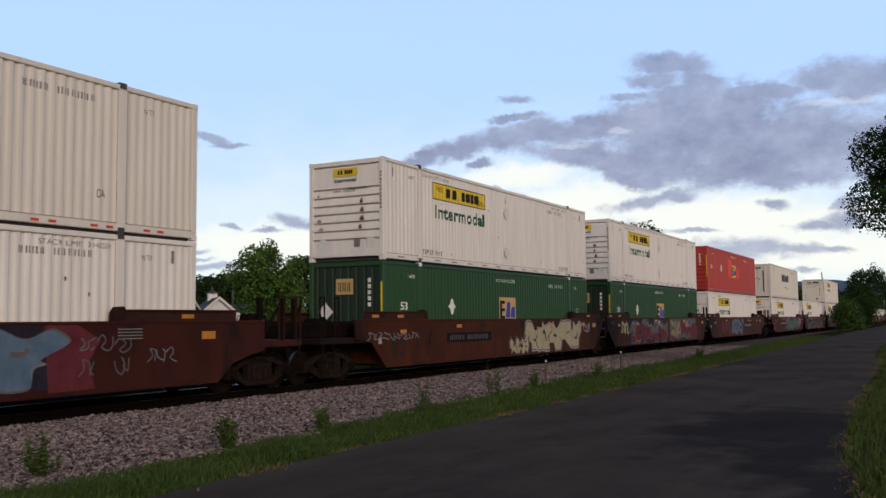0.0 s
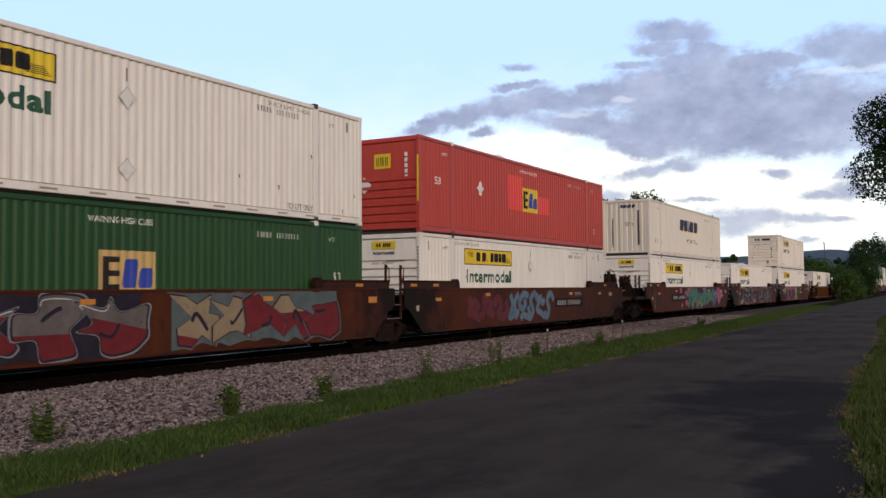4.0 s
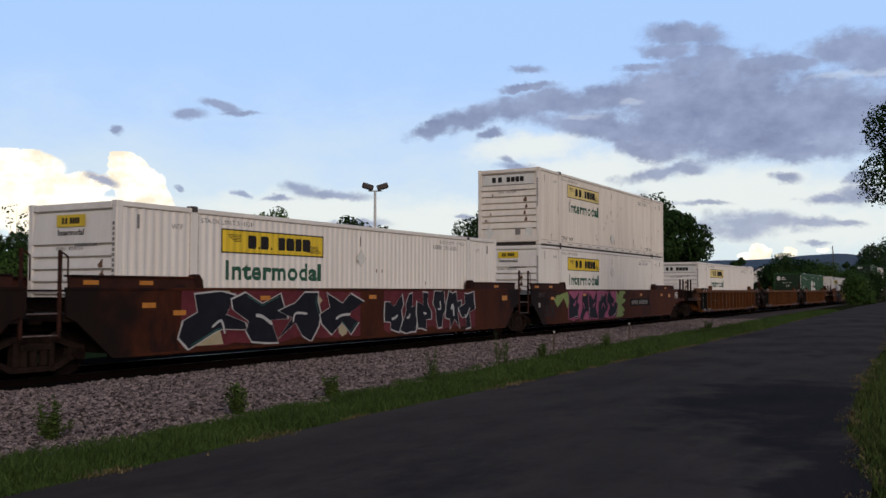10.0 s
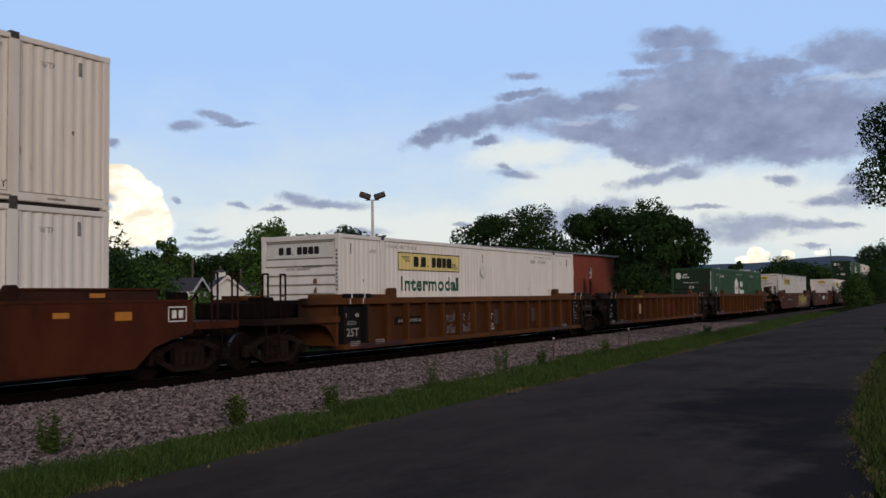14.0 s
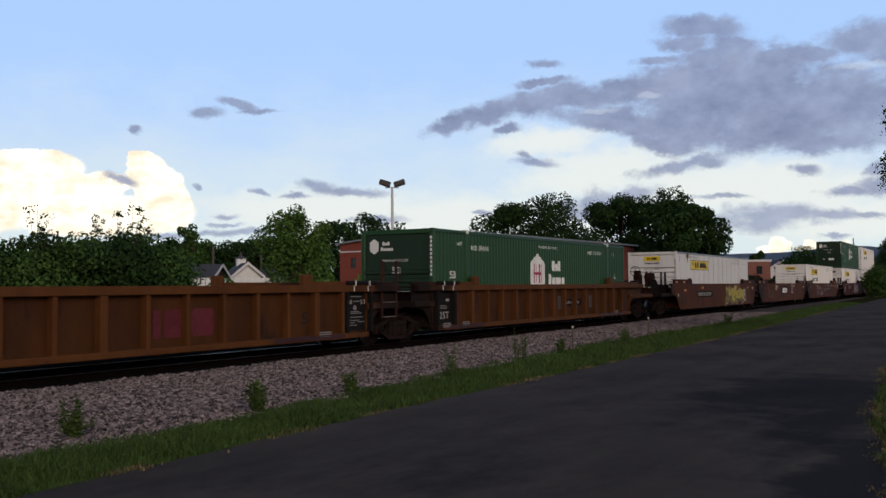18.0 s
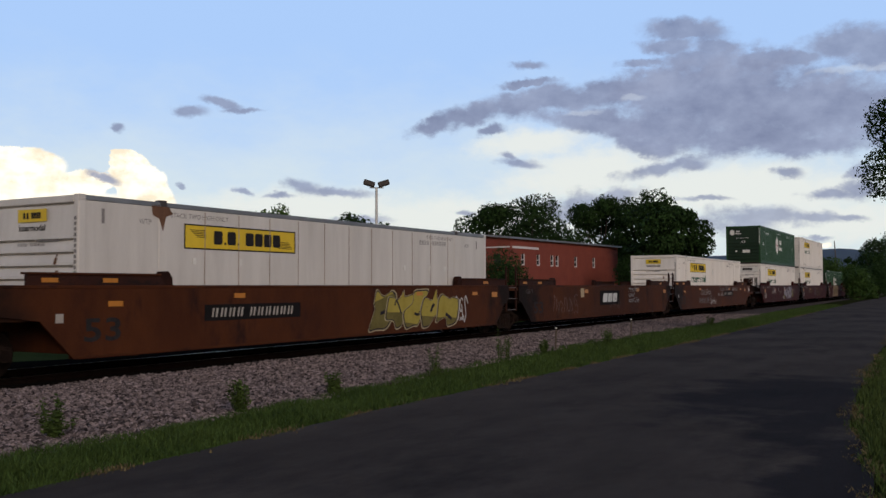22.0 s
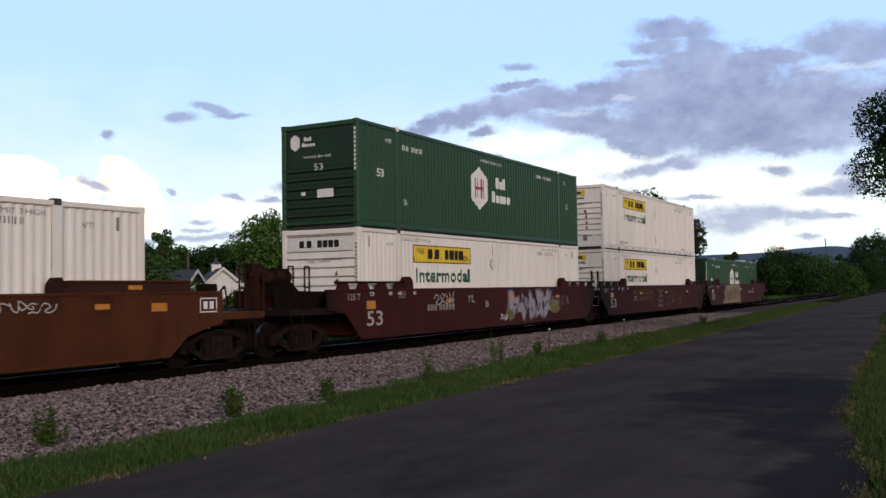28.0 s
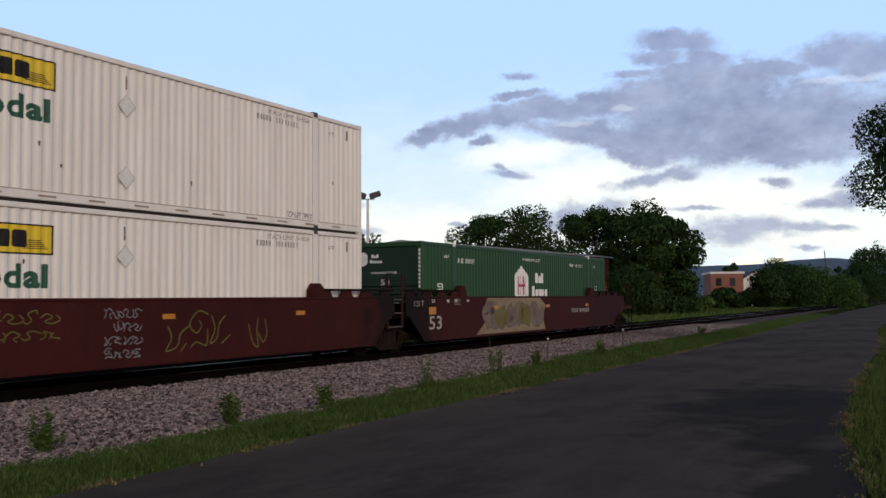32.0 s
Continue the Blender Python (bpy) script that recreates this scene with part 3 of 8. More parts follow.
def soft_box(bm, x0, x1, y0, y1, z0, z1, r=0.012):
    """A box with chamfered edges."""
    part_bm = bmesh.new()
    box(part_bm, x0, x1, y0, y1, z0, z1)
    bmesh.ops.bevel(part_bm, geom=part_bm.edges[:], offset=r, segments=1, affect="EDGES")
    me = bpy.data.meshes.new("tmp")
    part_bm.to_mesh(me)
    part_bm.free()
    bm.from_mesh(me)
    bpy.data.meshes.remove(me)


def tube(bm, a, b, r0, r1=None, n=8):
    a, b = Vector(a), Vector(b)
    r1 = r0 if r1 is None else r1
    q = (b - a).to_track_quat("Z", "Y")
    rings = []
    for p, r in ((a, r0), (b, r1)):
        rings.append([bm.verts.new(p + q @ Vector((r * math.cos(2 * math.pi * i / n), r * math.sin(2 * math.pi * i / n), 0))) for i in range(n)])
    for i in range(n):
        bm.faces.new((rings[0][i], rings[0][(i + 1) % n], rings[1][(i + 1) % n], rings[1][i]))
    bm.faces.new(rings[0][::-1])
    bm.faces.new(rings[1])


def plate(bm, outline, x0, x1):
    """A flat plate in the y-z plane, between x0 and x1."""
    a = [bm.verts.new((x0, y, z)) for y, z in outline]
    b = [bm.verts.new((x1, y, z)) for y, z in outline]
    n = len(outline)
    bm.faces.new(a)
    bm.faces.new(b[::-1])
    for i in range(n):
        bm.faces.new((a[i], b[i], b[(i + 1) % n], a[(i + 1) % n]))
    bmesh.ops.recalc_face_normals(bm, faces=bm.faces)


MESHES = {}


def mesh_of(key, build):
    """The mesh of that key; build(bm) fills it the first time."""
    if key not in MESHES:
        bm = bmesh.new()
        build(bm)
        me = bpy.data.meshes.new(str(key[0]) if isinstance(key, tuple) else key)
        bm.to_mesh(me)
        bm.free()
        MESHES[key] = me
    return MESHES[key]


def part(name, bm, material, parent, label="", place=None):
    """Links a bmesh, or a ready mesh, as one object under a thing or a part."""
    if isinstance(bm, bpy.types.Mesh):
        me = bm
    else:
        me = bpy.data.meshes.new(name)
        bm.to_mesh(me)
        bm.free()
    if not me.materials:
        me.materials.append(material)
    ob = new(name, me)
    ob.parent = parent
    if place is not None:
        ob.matrix_basis = place
    if me.materials[0] != material:
        ob.material_slots[0].link = "OBJECT"
        ob.material_slots[0].material = material
    if label:
        tagged(ob, label)
    return ob


def shared(name, key, build, material, parent, label="", place=None):
    return part(name, mesh_of((name, *key, material.name), build), material, parent, label, place)


def thing(name, label, category, group="", kind="", m=None):
    ob = tagged(new(name), label, category, group, kind)
    if m is not None:
        ob.matrix_basis = m
    return ob


def raw(name, verts, faces, material, parent=None, smooth=False):
    me = bpy.data.meshes.new(name)
    me.from_pydata(verts, [], faces)
    if smooth:
        me.polygons.foreach_set("use_smooth", [True] * len(me.polygons))
    me.materials.append(material)
    ob = new(name, me)
    ob.parent = parent
    return ob


def face_x(y):
    return -TRACK_D - TRACK_K * max(0.0, y + TRACK_S) ** 2


def line_x(y):
    return face_x(y) - 1.295


RAIL_TOP = 0.03


# ---- ground, road, verge, track bed ----
ROAD_L = ([-40, 4.7, 9.7, 15.9, 26, 40, 54, 100, 200, 420], [-6.3, -6.69, -7.03, -7.25, -7.72, -8.6, -9.6, -12.6, -17.6, -30])
ROAD_R = ([-40, 5, 8.2, 11.8, 18.9, 31.6, 46.7, 100, 200, 420], [0.4, -0.55, -0.95, -1.6, -2.3, -3.1, -4.7, -8.0, -13.4, -25])
BED_L = ([-40, 5.9, 8.9, 15.2, 24.6, 40, 60, 100, 200, 420], [-8.0, -8.15, -8.4, -9.2, -10.3, -11.0, -12.2, -14.6, -19.3, -31.5])


def edge(table, y):
    return float(np.interp(y, table[0], table[1]))


def ribbon(name, left, right, ys, z, material, across=6, wobble=0.0, label="", category=""):
    rng = random.Random(name)
    verts, faces = [], []
    for y in ys:
        a, b = left(y), right(y)
        wa = wobble * (noise.noise((y * 1.3, 3.1, len(name))) + 0.5 * noise.noise((y * 4.7, 1.7, 0)))
        wb = wobble * (noise.noise((y * 1.1, 9.4, len(name))) + 0.5 * noise.noise((y * 5.1, 4.2, 0)))
        for i in range(across + 1):
            f = i / across
            x = a + wa + (b + wb - a - wa) * f
            verts.append((x, y, z(x, y)))
    n = across + 1
    for j in range(len(ys) - 1):
        for i in range(across):
            k = j * n + i
            faces.append((k, k + 1, k + n + 1, k + n))
    ob = raw(name, verts, faces, material, smooth=True)
    return tagged(ob, label, category, kind="structure")


steps = [*np.arange(-40, 0, 4.0), *np.arange(0, 45, 0.3), *np.arange(45, 120, 1.5), *np.arange(120, 421, 15.0)]
ground_bm = bmesh.new()
gxs = [-3500, -1500, -600, -250, -120, -60, -20, 20, 60, 250, 900, 3500]
gys = [-900, -300, -60, 0, 60, 120, 250, 600, 1500, 3800]
grid = [[ground_bm.verts.new((x, y, -0.16)) for x in gxs] for y in gys]
for j in range(len(gys) - 1):
    for i in range(len(gxs) - 1):
        ground_bm.faces.new((grid[j][i], grid[j][i + 1], grid[j + 1][i + 1], grid[j + 1][i]))
tagged(part("ground", ground_bm, M["soil"], None), "wide grassy ground of a small valley town", "ground", kind="structure")
ribbon("verge", lambda y: edge(BED_L, y) - 0.5, lambda y: edge(ROAD_L, y) + 0.4, steps, lambda x, y: -0.05 + 0.02 * noise.noise((x * 2, y * 2, 0)), M["verge"],
       label="narrow grassy strip between gravel and road", category="grass verge")
ribbon("grass_ground", lambda y: edge(ROAD_R, y) - 0.4, lambda y: edge(ROAD_R, y) + 30, steps, lambda x, y: -0.05, M["verge"], across=8,
       label="mown grass beside the road", category="grass ground")
ribbon("road", lambda y: edge(ROAD_L, y), lambda y: edge(ROAD_R, y), steps, lambda x, y: 0.0 + 0.012 * noise.noise((x * 0.5, y * 0.3, 2)), M["asphalt"], across=10, wobble=0.06,
       label="dark patched narrow asphalt road with worn edges", category="road")


def bed_z(x, y):
    """Height of the gravel: level with the ties, shallow towards the verge."""
    f = min(1.0, max(0.0, (x - face_x(y) - 0.4) / 4.5))
    return -0.10 + 0.07 * f + 0.03 * noise.noise((x * 0.8, y * 0.8, 5))


ribbon("track_bed", lambda y: line_x(y) - 3.4, lambda y: edge(BED_L, y), steps, bed_z, M["ballast"], across=14, wobble=0.12,
       label="grey crushed-stone track bed", category="track bed")


# dark sheet over the bed, painting in the shade below the cars
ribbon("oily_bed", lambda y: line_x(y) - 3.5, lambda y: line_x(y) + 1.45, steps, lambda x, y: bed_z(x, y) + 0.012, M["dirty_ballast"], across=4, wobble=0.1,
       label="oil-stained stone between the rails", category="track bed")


def ballast_stones():
    """Loose crushed stone over the near track bed."""
    rng = np.random.default_rng(4)
    n = 130000
    y = 3.0 + 52.0 * rng.random(n) ** 1.75
    left = np.array([face_x(v) for v in y]) + 0.12
    right = np.interp(y, BED_L[0], BED_L[1]) + 0.10
    f = rng.random(n)
    x = left + (right - left) * f + rng.normal(0, 0.05, n)
    base = np.array([(1, 0, 0), (-0.5, 0.87, 0), (-0.5, -0.87, 0), (0.15, 0.1, 0.75), (-0.1, -0.1, -0.6)])
    faces0 = np.array([(0, 1, 3), (1, 2, 3), (2, 0, 3), (1, 0, 4), (2, 1, 4), (0, 2, 4)])
    size = rng.uniform(0.013, 0.043, n) * (1 + y / 70)
    turn = rng.uniform(0, 2 * np.pi, n)
    tilt = rng.uniform(-0.7, 0.7, n)
    pts = base[None] * (1 + rng.normal(0, 0.22, (n, 5, 3)))
    c, s = np.cos(turn)[:, None], np.sin(turn)[:, None]
    px, py, pz = pts[..., 0], pts[..., 1], pts[..., 2]
    ct, st = np.cos(tilt)[:, None], np.sin(tilt)[:, None]
    py, pz = py * ct - pz * st, py * st + pz * ct
    qx, qy = px * c - py * s, px * s + py * c
    z = np.array([bed_z(a, b) for a, b in zip(x, y)]) + size * 0.35
    verts = np.stack([qx * size[:, None] + x[:, None], qy * size[:, None] + y[:, None], pz * size[:, None] * 0.85 + z[:, None]], -1).reshape(-1, 3)
    faces = (faces0[None] + 5 * np.arange(n)[:, None, None]).reshape(-1, 3)
    ob = raw("ballast_stones", verts.tolist(), faces.tolist(), M["stone"])
    tagged(ob, "loose grey and pinkish crushed stone beside the rails", "gravel", kind="stuff")


ballast_stones()


def blades(name, xs, ys, zs, heights, material, label, category, width=0.008, lean=0.35, seed=1):
    rng = np.random.default_rng(seed)
    n = len(xs)
    a = rng.uniform(0, 2 * np.pi, n)
    lx, ly = np.cos(a), np.sin(a)
    b = rng.uniform(0, 2 * np.pi, n)
    k = heights * lean * rng.random(n)
    w = width * (0.7 + 0.6 * rng.random(n))
    p0 = np.stack([xs - lx * w, ys - ly * w, zs], -1)
    p1 = np.stack([xs + lx * w, ys + ly * w, zs], -1)
    m0 = np.stack([xs - lx * w * 0.8 + np.cos(b) * k * 0.35, ys - ly * w * 0.8 + np.sin(b) * k * 0.35, zs + heights * 0.6], -1)
    m1 = np.stack([xs + lx * w * 0.8 + np.cos(b) * k * 0.35, ys + ly * w * 0.8 + np.sin(b) * k * 0.35, zs + heights * 0.6], -1)
    tip = np.stack([xs + np.cos(b) * k, ys + np.sin(b) * k, zs + heights], -1)
    verts = np.stack([p0, p1, m1, m0, tip], 1).reshape(-1, 3)
    base = 5 * np.arange(n)[:, None]
    quads = (np.array([[0, 1, 2, 3]]) + base).tolist()
    tris = (np.array([[3, 2, 4]]) + base).tolist()
    return tagged(raw(name, verts.tolist(), quads + tris, material), label, category, kind="stuff")


def verge_grass():
    rng = np.random.default_rng(7)
    n = 150000
    y = 3.0 + 80 * rng.random(n) ** 2.1
    left, right = np.interp(y, BED_L[0], BED_L[1]), np.interp(y, ROAD_L[0], ROAD_L[1])
    f = rng.random(n)
    edge_noise = np.array([noise.noise((v * 0.9, 0, 0)) for v in y]) * 0.22
    x = left + edge_noise - 0.05 + (right - left + 0.12 - edge_noise) * f
    clump = np.array([noise.noise((a * 1.6, b * 1.1, 3.0)) for a, b in zip(x, y)])
    h = (0.026 + 0.05 * rng.random(n)) * (1 + 0.9 * clump) * (0.55 + 0.75 * np.sin(np.pi * np.clip(1 - f, 0.02, 0.8)))
    blades("verge_grass", x, y, np.full(n, -0.06), np.clip(h * 1.75, 0.04, 0.45), M["grass"], "uncut green grass along the road edge", "grass", width=0.006, lean=1.0, seed=2)
    n = 9000
    y = 3.0 + 60 * rng.random(n) ** 1.8
    y = y[np.array([noise.noise((v * 1.1, 5.5, 2.0)) for v in y]) + rng.normal(0, 0.12, n) > 0.08]
    n = len(y)
    x = np.interp(y, ROAD_L[0], ROAD_L[1]) + rng.normal(-0.02, 0.08, n)
    blades("dry_edge_grass", x, y, np.full(n, -0.03), rng.uniform(0.02, 0.07, n), M["dry"], "dry yellow grass on the road edge", "grass", width=0.012, lean=0.9, seed=3)
    n = 60000
    y = 4.0 + 60 * rng.random(n) ** 1.8
    x = np.interp(y, ROAD_R[0], ROAD_R[1]) + 0.05 + (0.3 + y * 0.09) * rng.random(n) ** 0.9
    x = x + np.array([noise.noise((v * 0.8, 7, 0)) + 0.5 * noise.noise((v * 3.1, 2, 0)) for v in y]) * 0.12 - np.abs(rng.normal(0, 0.06, n))
    h = rng.uniform(0.04, 0.12, n) * (1 + 0.6 * np.array([noise.noise((a * 1.2, b * 0.8, 8.0)) for a, b in zip(x, y)]))
    blades("lawn_grass", x, y, np.full(n, -0.05), np.clip(h, 0.03, 0.3), M["lawn"], "short green grass beside the road", "grass", width=0.006, lean=0.9, seed=5)
    n, tufts = 4200, 70
    ty = 5.0 + 36 * rng.random(tufts) ** 1.7
    pick = rng.integers(0, tufts, n)
    y = ty[pick] + rng.normal(0, 0.16, n)
    x = np.interp(y, ROAD_R[0], ROAD_R[1]) + rng.uniform(-0.10, 0.12, tufts)[pick] + rng.normal(0.0, 0.05, n)
    blades("dry_lawn_grass", x, y, np.full(n, -0.03), rng.uniform(0.02, 0.06, n), M["dry"], "dry yellow grass fringe of the lawn", "grass", width=0.012, lean=1.2, seed=6)
    # mown grass beyond the line
    n = 30000
    y = 26 + 108 * rng.random(n) ** 1.3
    x = np.array([line_x(v) for v in y]) - 3.4 - 26 * rng.random(n)
    blades("far_grass", x, y, np.full(n, -0.16), rng.uniform(0.12, 0.32, n), M["grass"], "rough grass beyond the railway line", "grass", width=0.04, seed=8)


verge_grass()


def rail(name, off):
    prof = [(-0.07, 0.0), (0.07, 0.0), (0.07, 0.02), (0.012, 0.035), (0.012, 0.125), (0.036, 0.135), (0.036, 0.165), (0.026, 0.172), (-0.026, 0.172), (-0.036, 0.165), (-0.036, 0.135),
            (-0.012, 0.125), (-0.012, 0.035), (-0.07, 0.02)]
    ys = [*np.arange(-20, 120, 2.0), *np.arange(120, 430, 10.0)]
    verts = [(line_x(y) + off + px, y, RAIL_TOP - 0.172 + pz) for y in ys for px, pz in prof]
    n = len(prof)
    faces = [(j * n + i, j * n + (i + 1) % n, (j + 1) * n + (i + 1) % n, (j + 1) * n + i) for j in range(len(ys) - 1) for i in range(n)]
    ob = raw(name, verts, faces, M["rail_rust"])
    ob.data.materials.append(M["steel"])
    for p in ob.data.polygons:
        if p.index % n == 7:
            p.material_index = 1
    tagged(ob, "rusty steel rail with a polished head", "rail", group="rails of the line", kind="structure")


rail("rail", 0.7535)
rail("rail", -0.7535)


def ties():
    verts, faces = [], []
    rng = random.Random(3)
    f0 = ((0, 2, 3, 1), (4, 5, 7, 6), (0, 1, 5, 4), (2, 6, 7, 3), (0, 4, 6, 2), (1, 3, 7, 5))
    y = 2.0
    while y < 200:
        cx, k = line_x(y), len(verts)
        for z in (-0.30, RAIL_TOP - 0.174 + rng.uniform(-0.012, 0)):
            for dy in (-0.115, 0.115):
                for dx in (-1.3 + rng.uniform(-0.05, 0.05), 1.3 + rng.uniform(-0.05, 0.05)):
                    verts.append((cx + dx, y + dy, z))
        faces += [tuple(k + i for i in f) for f in f0]
        y += 0.55 + rng.uniform(-0.03, 0.03)
    tagged(raw("railway_ties", verts, faces, M["tie"]), "dark weathered wooden ties under the rails", "railway ties", kind="stuff")


ties()


# ---- the train: loads and articulated well cars; y runs along the train, 0 at the middle of a load ----
LONG, WIDE, HIGH = 16.154, 2.59, 2.896
HALF_L, HALF_W = LONG / 2, WIDE / 2
PERIOD, PANEL_X = 0.212, HALF_W - 0.014
LOWER_Z, UPPER_Z = 0.412, 3.345


def groove(y):
    """Depth of the side's corrugation at y."""
    f = ((y + HALF_L) % PERIOD) / PERIOD
    if f < 0.30:
        return 0.0
    if f < 0.52:
        return 0.026 * (f - 0.30) / 0.22
    if f < 0.78:
        return 0.026
    return 0.026 * (1.0 - f) / 0.22


def groove_breaks(y0, y1):
    out, k = [], math.floor((y0 + HALF_L) / PERIOD)
    while k * PERIOD - HALF_L < y1:
        out += [k * PERIOD - HALF_L + PERIOD * f for f in (0.0, 0.30, 0.52, 0.78)]
        k += 1
    return [v for v in out if y0 < v < y1]


def drape(bm, corrugated, x, lift):
    """Lays shapes drawn in the y-z plane on a side, into its grooves."""
    if corrugated and bm.verts:
        ys = [v.co.y for v in bm.verts]
        for b in groove_breaks(min(ys), max(ys)):
            bmesh.ops.bisect_plane(bm, geom=bm.verts[:] + bm.edges[:] + bm.faces[:], plane_co=(0, b, 0), plane_no=(0, 1, 0), dist=1e-5)
    for v in bm.verts:
        v.co.x = x + lift - (groove(v.co.y) if corrugated else 0.0)


def poly(bm, pts):
    f = bm.faces.new([bm.verts.new((0, y, z)) for y, z in pts])
    f.normal_update()
    if f.normal.x < 0:
        f.normal_flip()


def rough(pts, seed=1, n=5, by=0.035):
    """An outline with a ragged edge."""
    rng, out = random.Random(seed), []
    for (a, b), (c, d) in zip(pts, [*pts[1:], pts[0]]):
        out.append((a, b))
        for k in range(1, n):
            f = k / n
            out.append((a + (c - a) * f + rng.uniform(-by, by), min(1.565, b + (d - b) * f + rng.uniform(-by, by))))
    return out


def rect(bm, y0, y1, z0, z1, slant=0.0):
    h = (z1 - z0) * slant
    poly(bm, [(y0, z0), (y1, z0), (y1 + h, z1), (y0 + h, z1)])


FONT_MESHES = {}


def letters(bm, words, y0, y1, z0, z1, bold=0.0):
    """Words in the built-in font, fitted to a box of the y-z plane."""
    if (words, bold) not in FONT_MESHES:
        curve = bpy.data.curves.new("words", "FONT")
        curve.body, curve.offset, curve.resolution_u = words, bold, 3
        curve.space_character = 1.0 + 2.2 * max(0.0, bold)
        ob = new("words", curve)
        bpy.context.view_layer.update()
        me = bpy.data.meshes.new_from_object(ob)
        pts = [tuple(v.co) for v in me.vertices]
        FONT_MESHES[words, bold] = (pts, [tuple(p.vertices) for p in me.polygons])
        bpy.data.objects.remove(ob)
        bpy.data.curves.remove(curve)
        bpy.data.meshes.remove(me)
    pts, faces = FONT_MESHES[words, bold]
    xs, zs = [p[0] for p in pts], [p[1] for p in pts]
    sx, sz = (y1 - y0) / (max(xs) - min(xs)), (z1 - z0) / (max(zs) - min(zs))
    vs = [bm.verts.new((0, y0 + (p[0] - min(xs)) * sx, z0 + (p[1] - min(zs)) * sz)) for p in pts]
    for f in faces:
        try:
            bm.faces.new([vs[i] for i in f])
        except ValueError:
            pass


def bars(bm, pattern, y0, y1, z0, z1, slant=0.0):
    """A word as plain bars: w a wide letter, n a narrow one, i a single bar, . a dot, _ a space."""
    widths = {"w": 1.25, "n": 1.0, "b": 1.0, "x": 0.95, "i": 0.42, ".": 0.36, "_": 0.55}
    unit = (y1 - y0) / sum(widths[c] for c in pattern)
    y = y0
    for c in pattern:
        w = widths[c] * unit
        if c == ".":
            rect(bm, y + w * 0.15, y + w * 0.65, z0, z0 + (z1 - z0) * 0.18, slant)
        elif c == "i":
            rect(bm, y + w * 0.1, y + w * 0.75, z0, z1, slant)
        elif c in "bx":
            h, k = (z1 - z0) * (1.0 if c == "b" else 0.7), (z1 - z0) * 0.14
            pts = [(0.08, 0), (0.80, 0), (0.88, k), (0.88, h - k), (0.80, h), (0.08, h), (0.0, h - k), (0.0, k)]
            poly(bm, [(y + w * a + slant * b, z0 + b) for a, b in pts])
        elif c != "_":
            rect(bm, y + w * 0.10, y + w * 0.30, z0, z1, slant)
            rect(bm, y + w * 0.52, y + w * 0.74, z0, z1, slant)
        y += w


def side_mark(name, key, draw, material, parent, corrugated=True, lift=0.003, label="", x=PANEL_X):
    def build(bm):
        draw(bm)
        drape(bm, corrugated, x, lift)
    return shared(name, (key, corrugated, lift), build, material, parent, label)


def end_mark(name, key, draw, material, parent, lift=0.004, label=""):
    """A mark on the end that leads; drawn in y-z as on a side, turned to face -y."""
    def build(bm):
        draw(bm)
        for v in bm.verts:
            v.co = (v.co.y, -HALF_L - lift, v.co.z)
    return shared(name, (key, lift), build, material, parent, label)


def side_panel(bm, smooth):
    z0, z1 = 0.17, HIGH - 0.11
    for s in (1, -1):
        ys = [-HALF_L + 0.15, *([] if smooth else groove_breaks(-HALF_L + 0.15, HALF_L - 0.15)), HALF_L - 0.15]
        rows = [[bm.verts.new((s * (PANEL_X - (0 if smooth else groove(y))), y, z)) for y in ys] for z in (z0, z1)]
        for i in range(len(ys) - 1):
            q = (rows[0][i], rows[0][i + 1], rows[1][i + 1], rows[1][i])
            bm.faces.new(q if s > 0 else q[::-1])


def end_panel(bm, style):
    """Lead end: ribs, boards or doors between the posts."""
    w, z0, z1 = HALF_W - 0.13, 0.16, HIGH - 0.14
    y = -HALF_L + 0.05
    if style == "boards":
        zs = [z0]
        for k in range(7):
            zs.append(0.62 + k * 0.245)
        prof = []
        for i, z in enumerate(zs):
            top = zs[i + 1] if i + 1 < len(zs) else z1
            prof += [(y - 0.058, z), (y - 0.052, z + 0.05), (y - 0.005, top - 0.055), (y + 0.035, top - 0.03)]
        prof.append((y, z1))
    elif style == "ridges":
        prof, z = [(y, z0)], z0 + 0.12
        while z < 1.72:
            prof += [(y, z), (y - 0.05, z + 0.04), (y - 0.05, z + 0.12), (y, z + 0.16)]
            z += 0.25
        prof.append((y, z1))
    else:
        prof = None
    if prof:
        a = [bm.verts.new((-w, py, pz)) for py, pz in prof]
        b = [bm.verts.new((w, py, pz)) for py, pz in prof]
        for i in range(len(prof) - 1):
            bm.faces.new((a[i], b[i], b[i + 1], a[i + 1]))
    else:
        xs, k = [], -w
        while k < w - 0.2:
            xs += [(k, 0), (k + 0.12, 0), (k + 0.15, 0.035), (k + 0.21, 0.035), (k + 0.24, 0)]
            k += 0.272
        xs.append((w, 0))
        a = [bm.verts.new((px, y + d, z0)) for px, d in xs]
        b = [bm.verts.new((px, y + d, z1)) for px, d in xs]
        for i in range(len(xs) - 1):
            bm.faces.new((a[i], a[i + 1], b[i + 1], b[i]))


def door_end(bm):
    """Trailing end: a pair of doors with four lock bars."""
    for s in (1, -1):
        soft_box(bm, *sorted((s * 0.01, s * (HALF_W - 0.13))), HALF_L - 0.10, HALF_L - 0.05, 0.16, HIGH - 0.14)


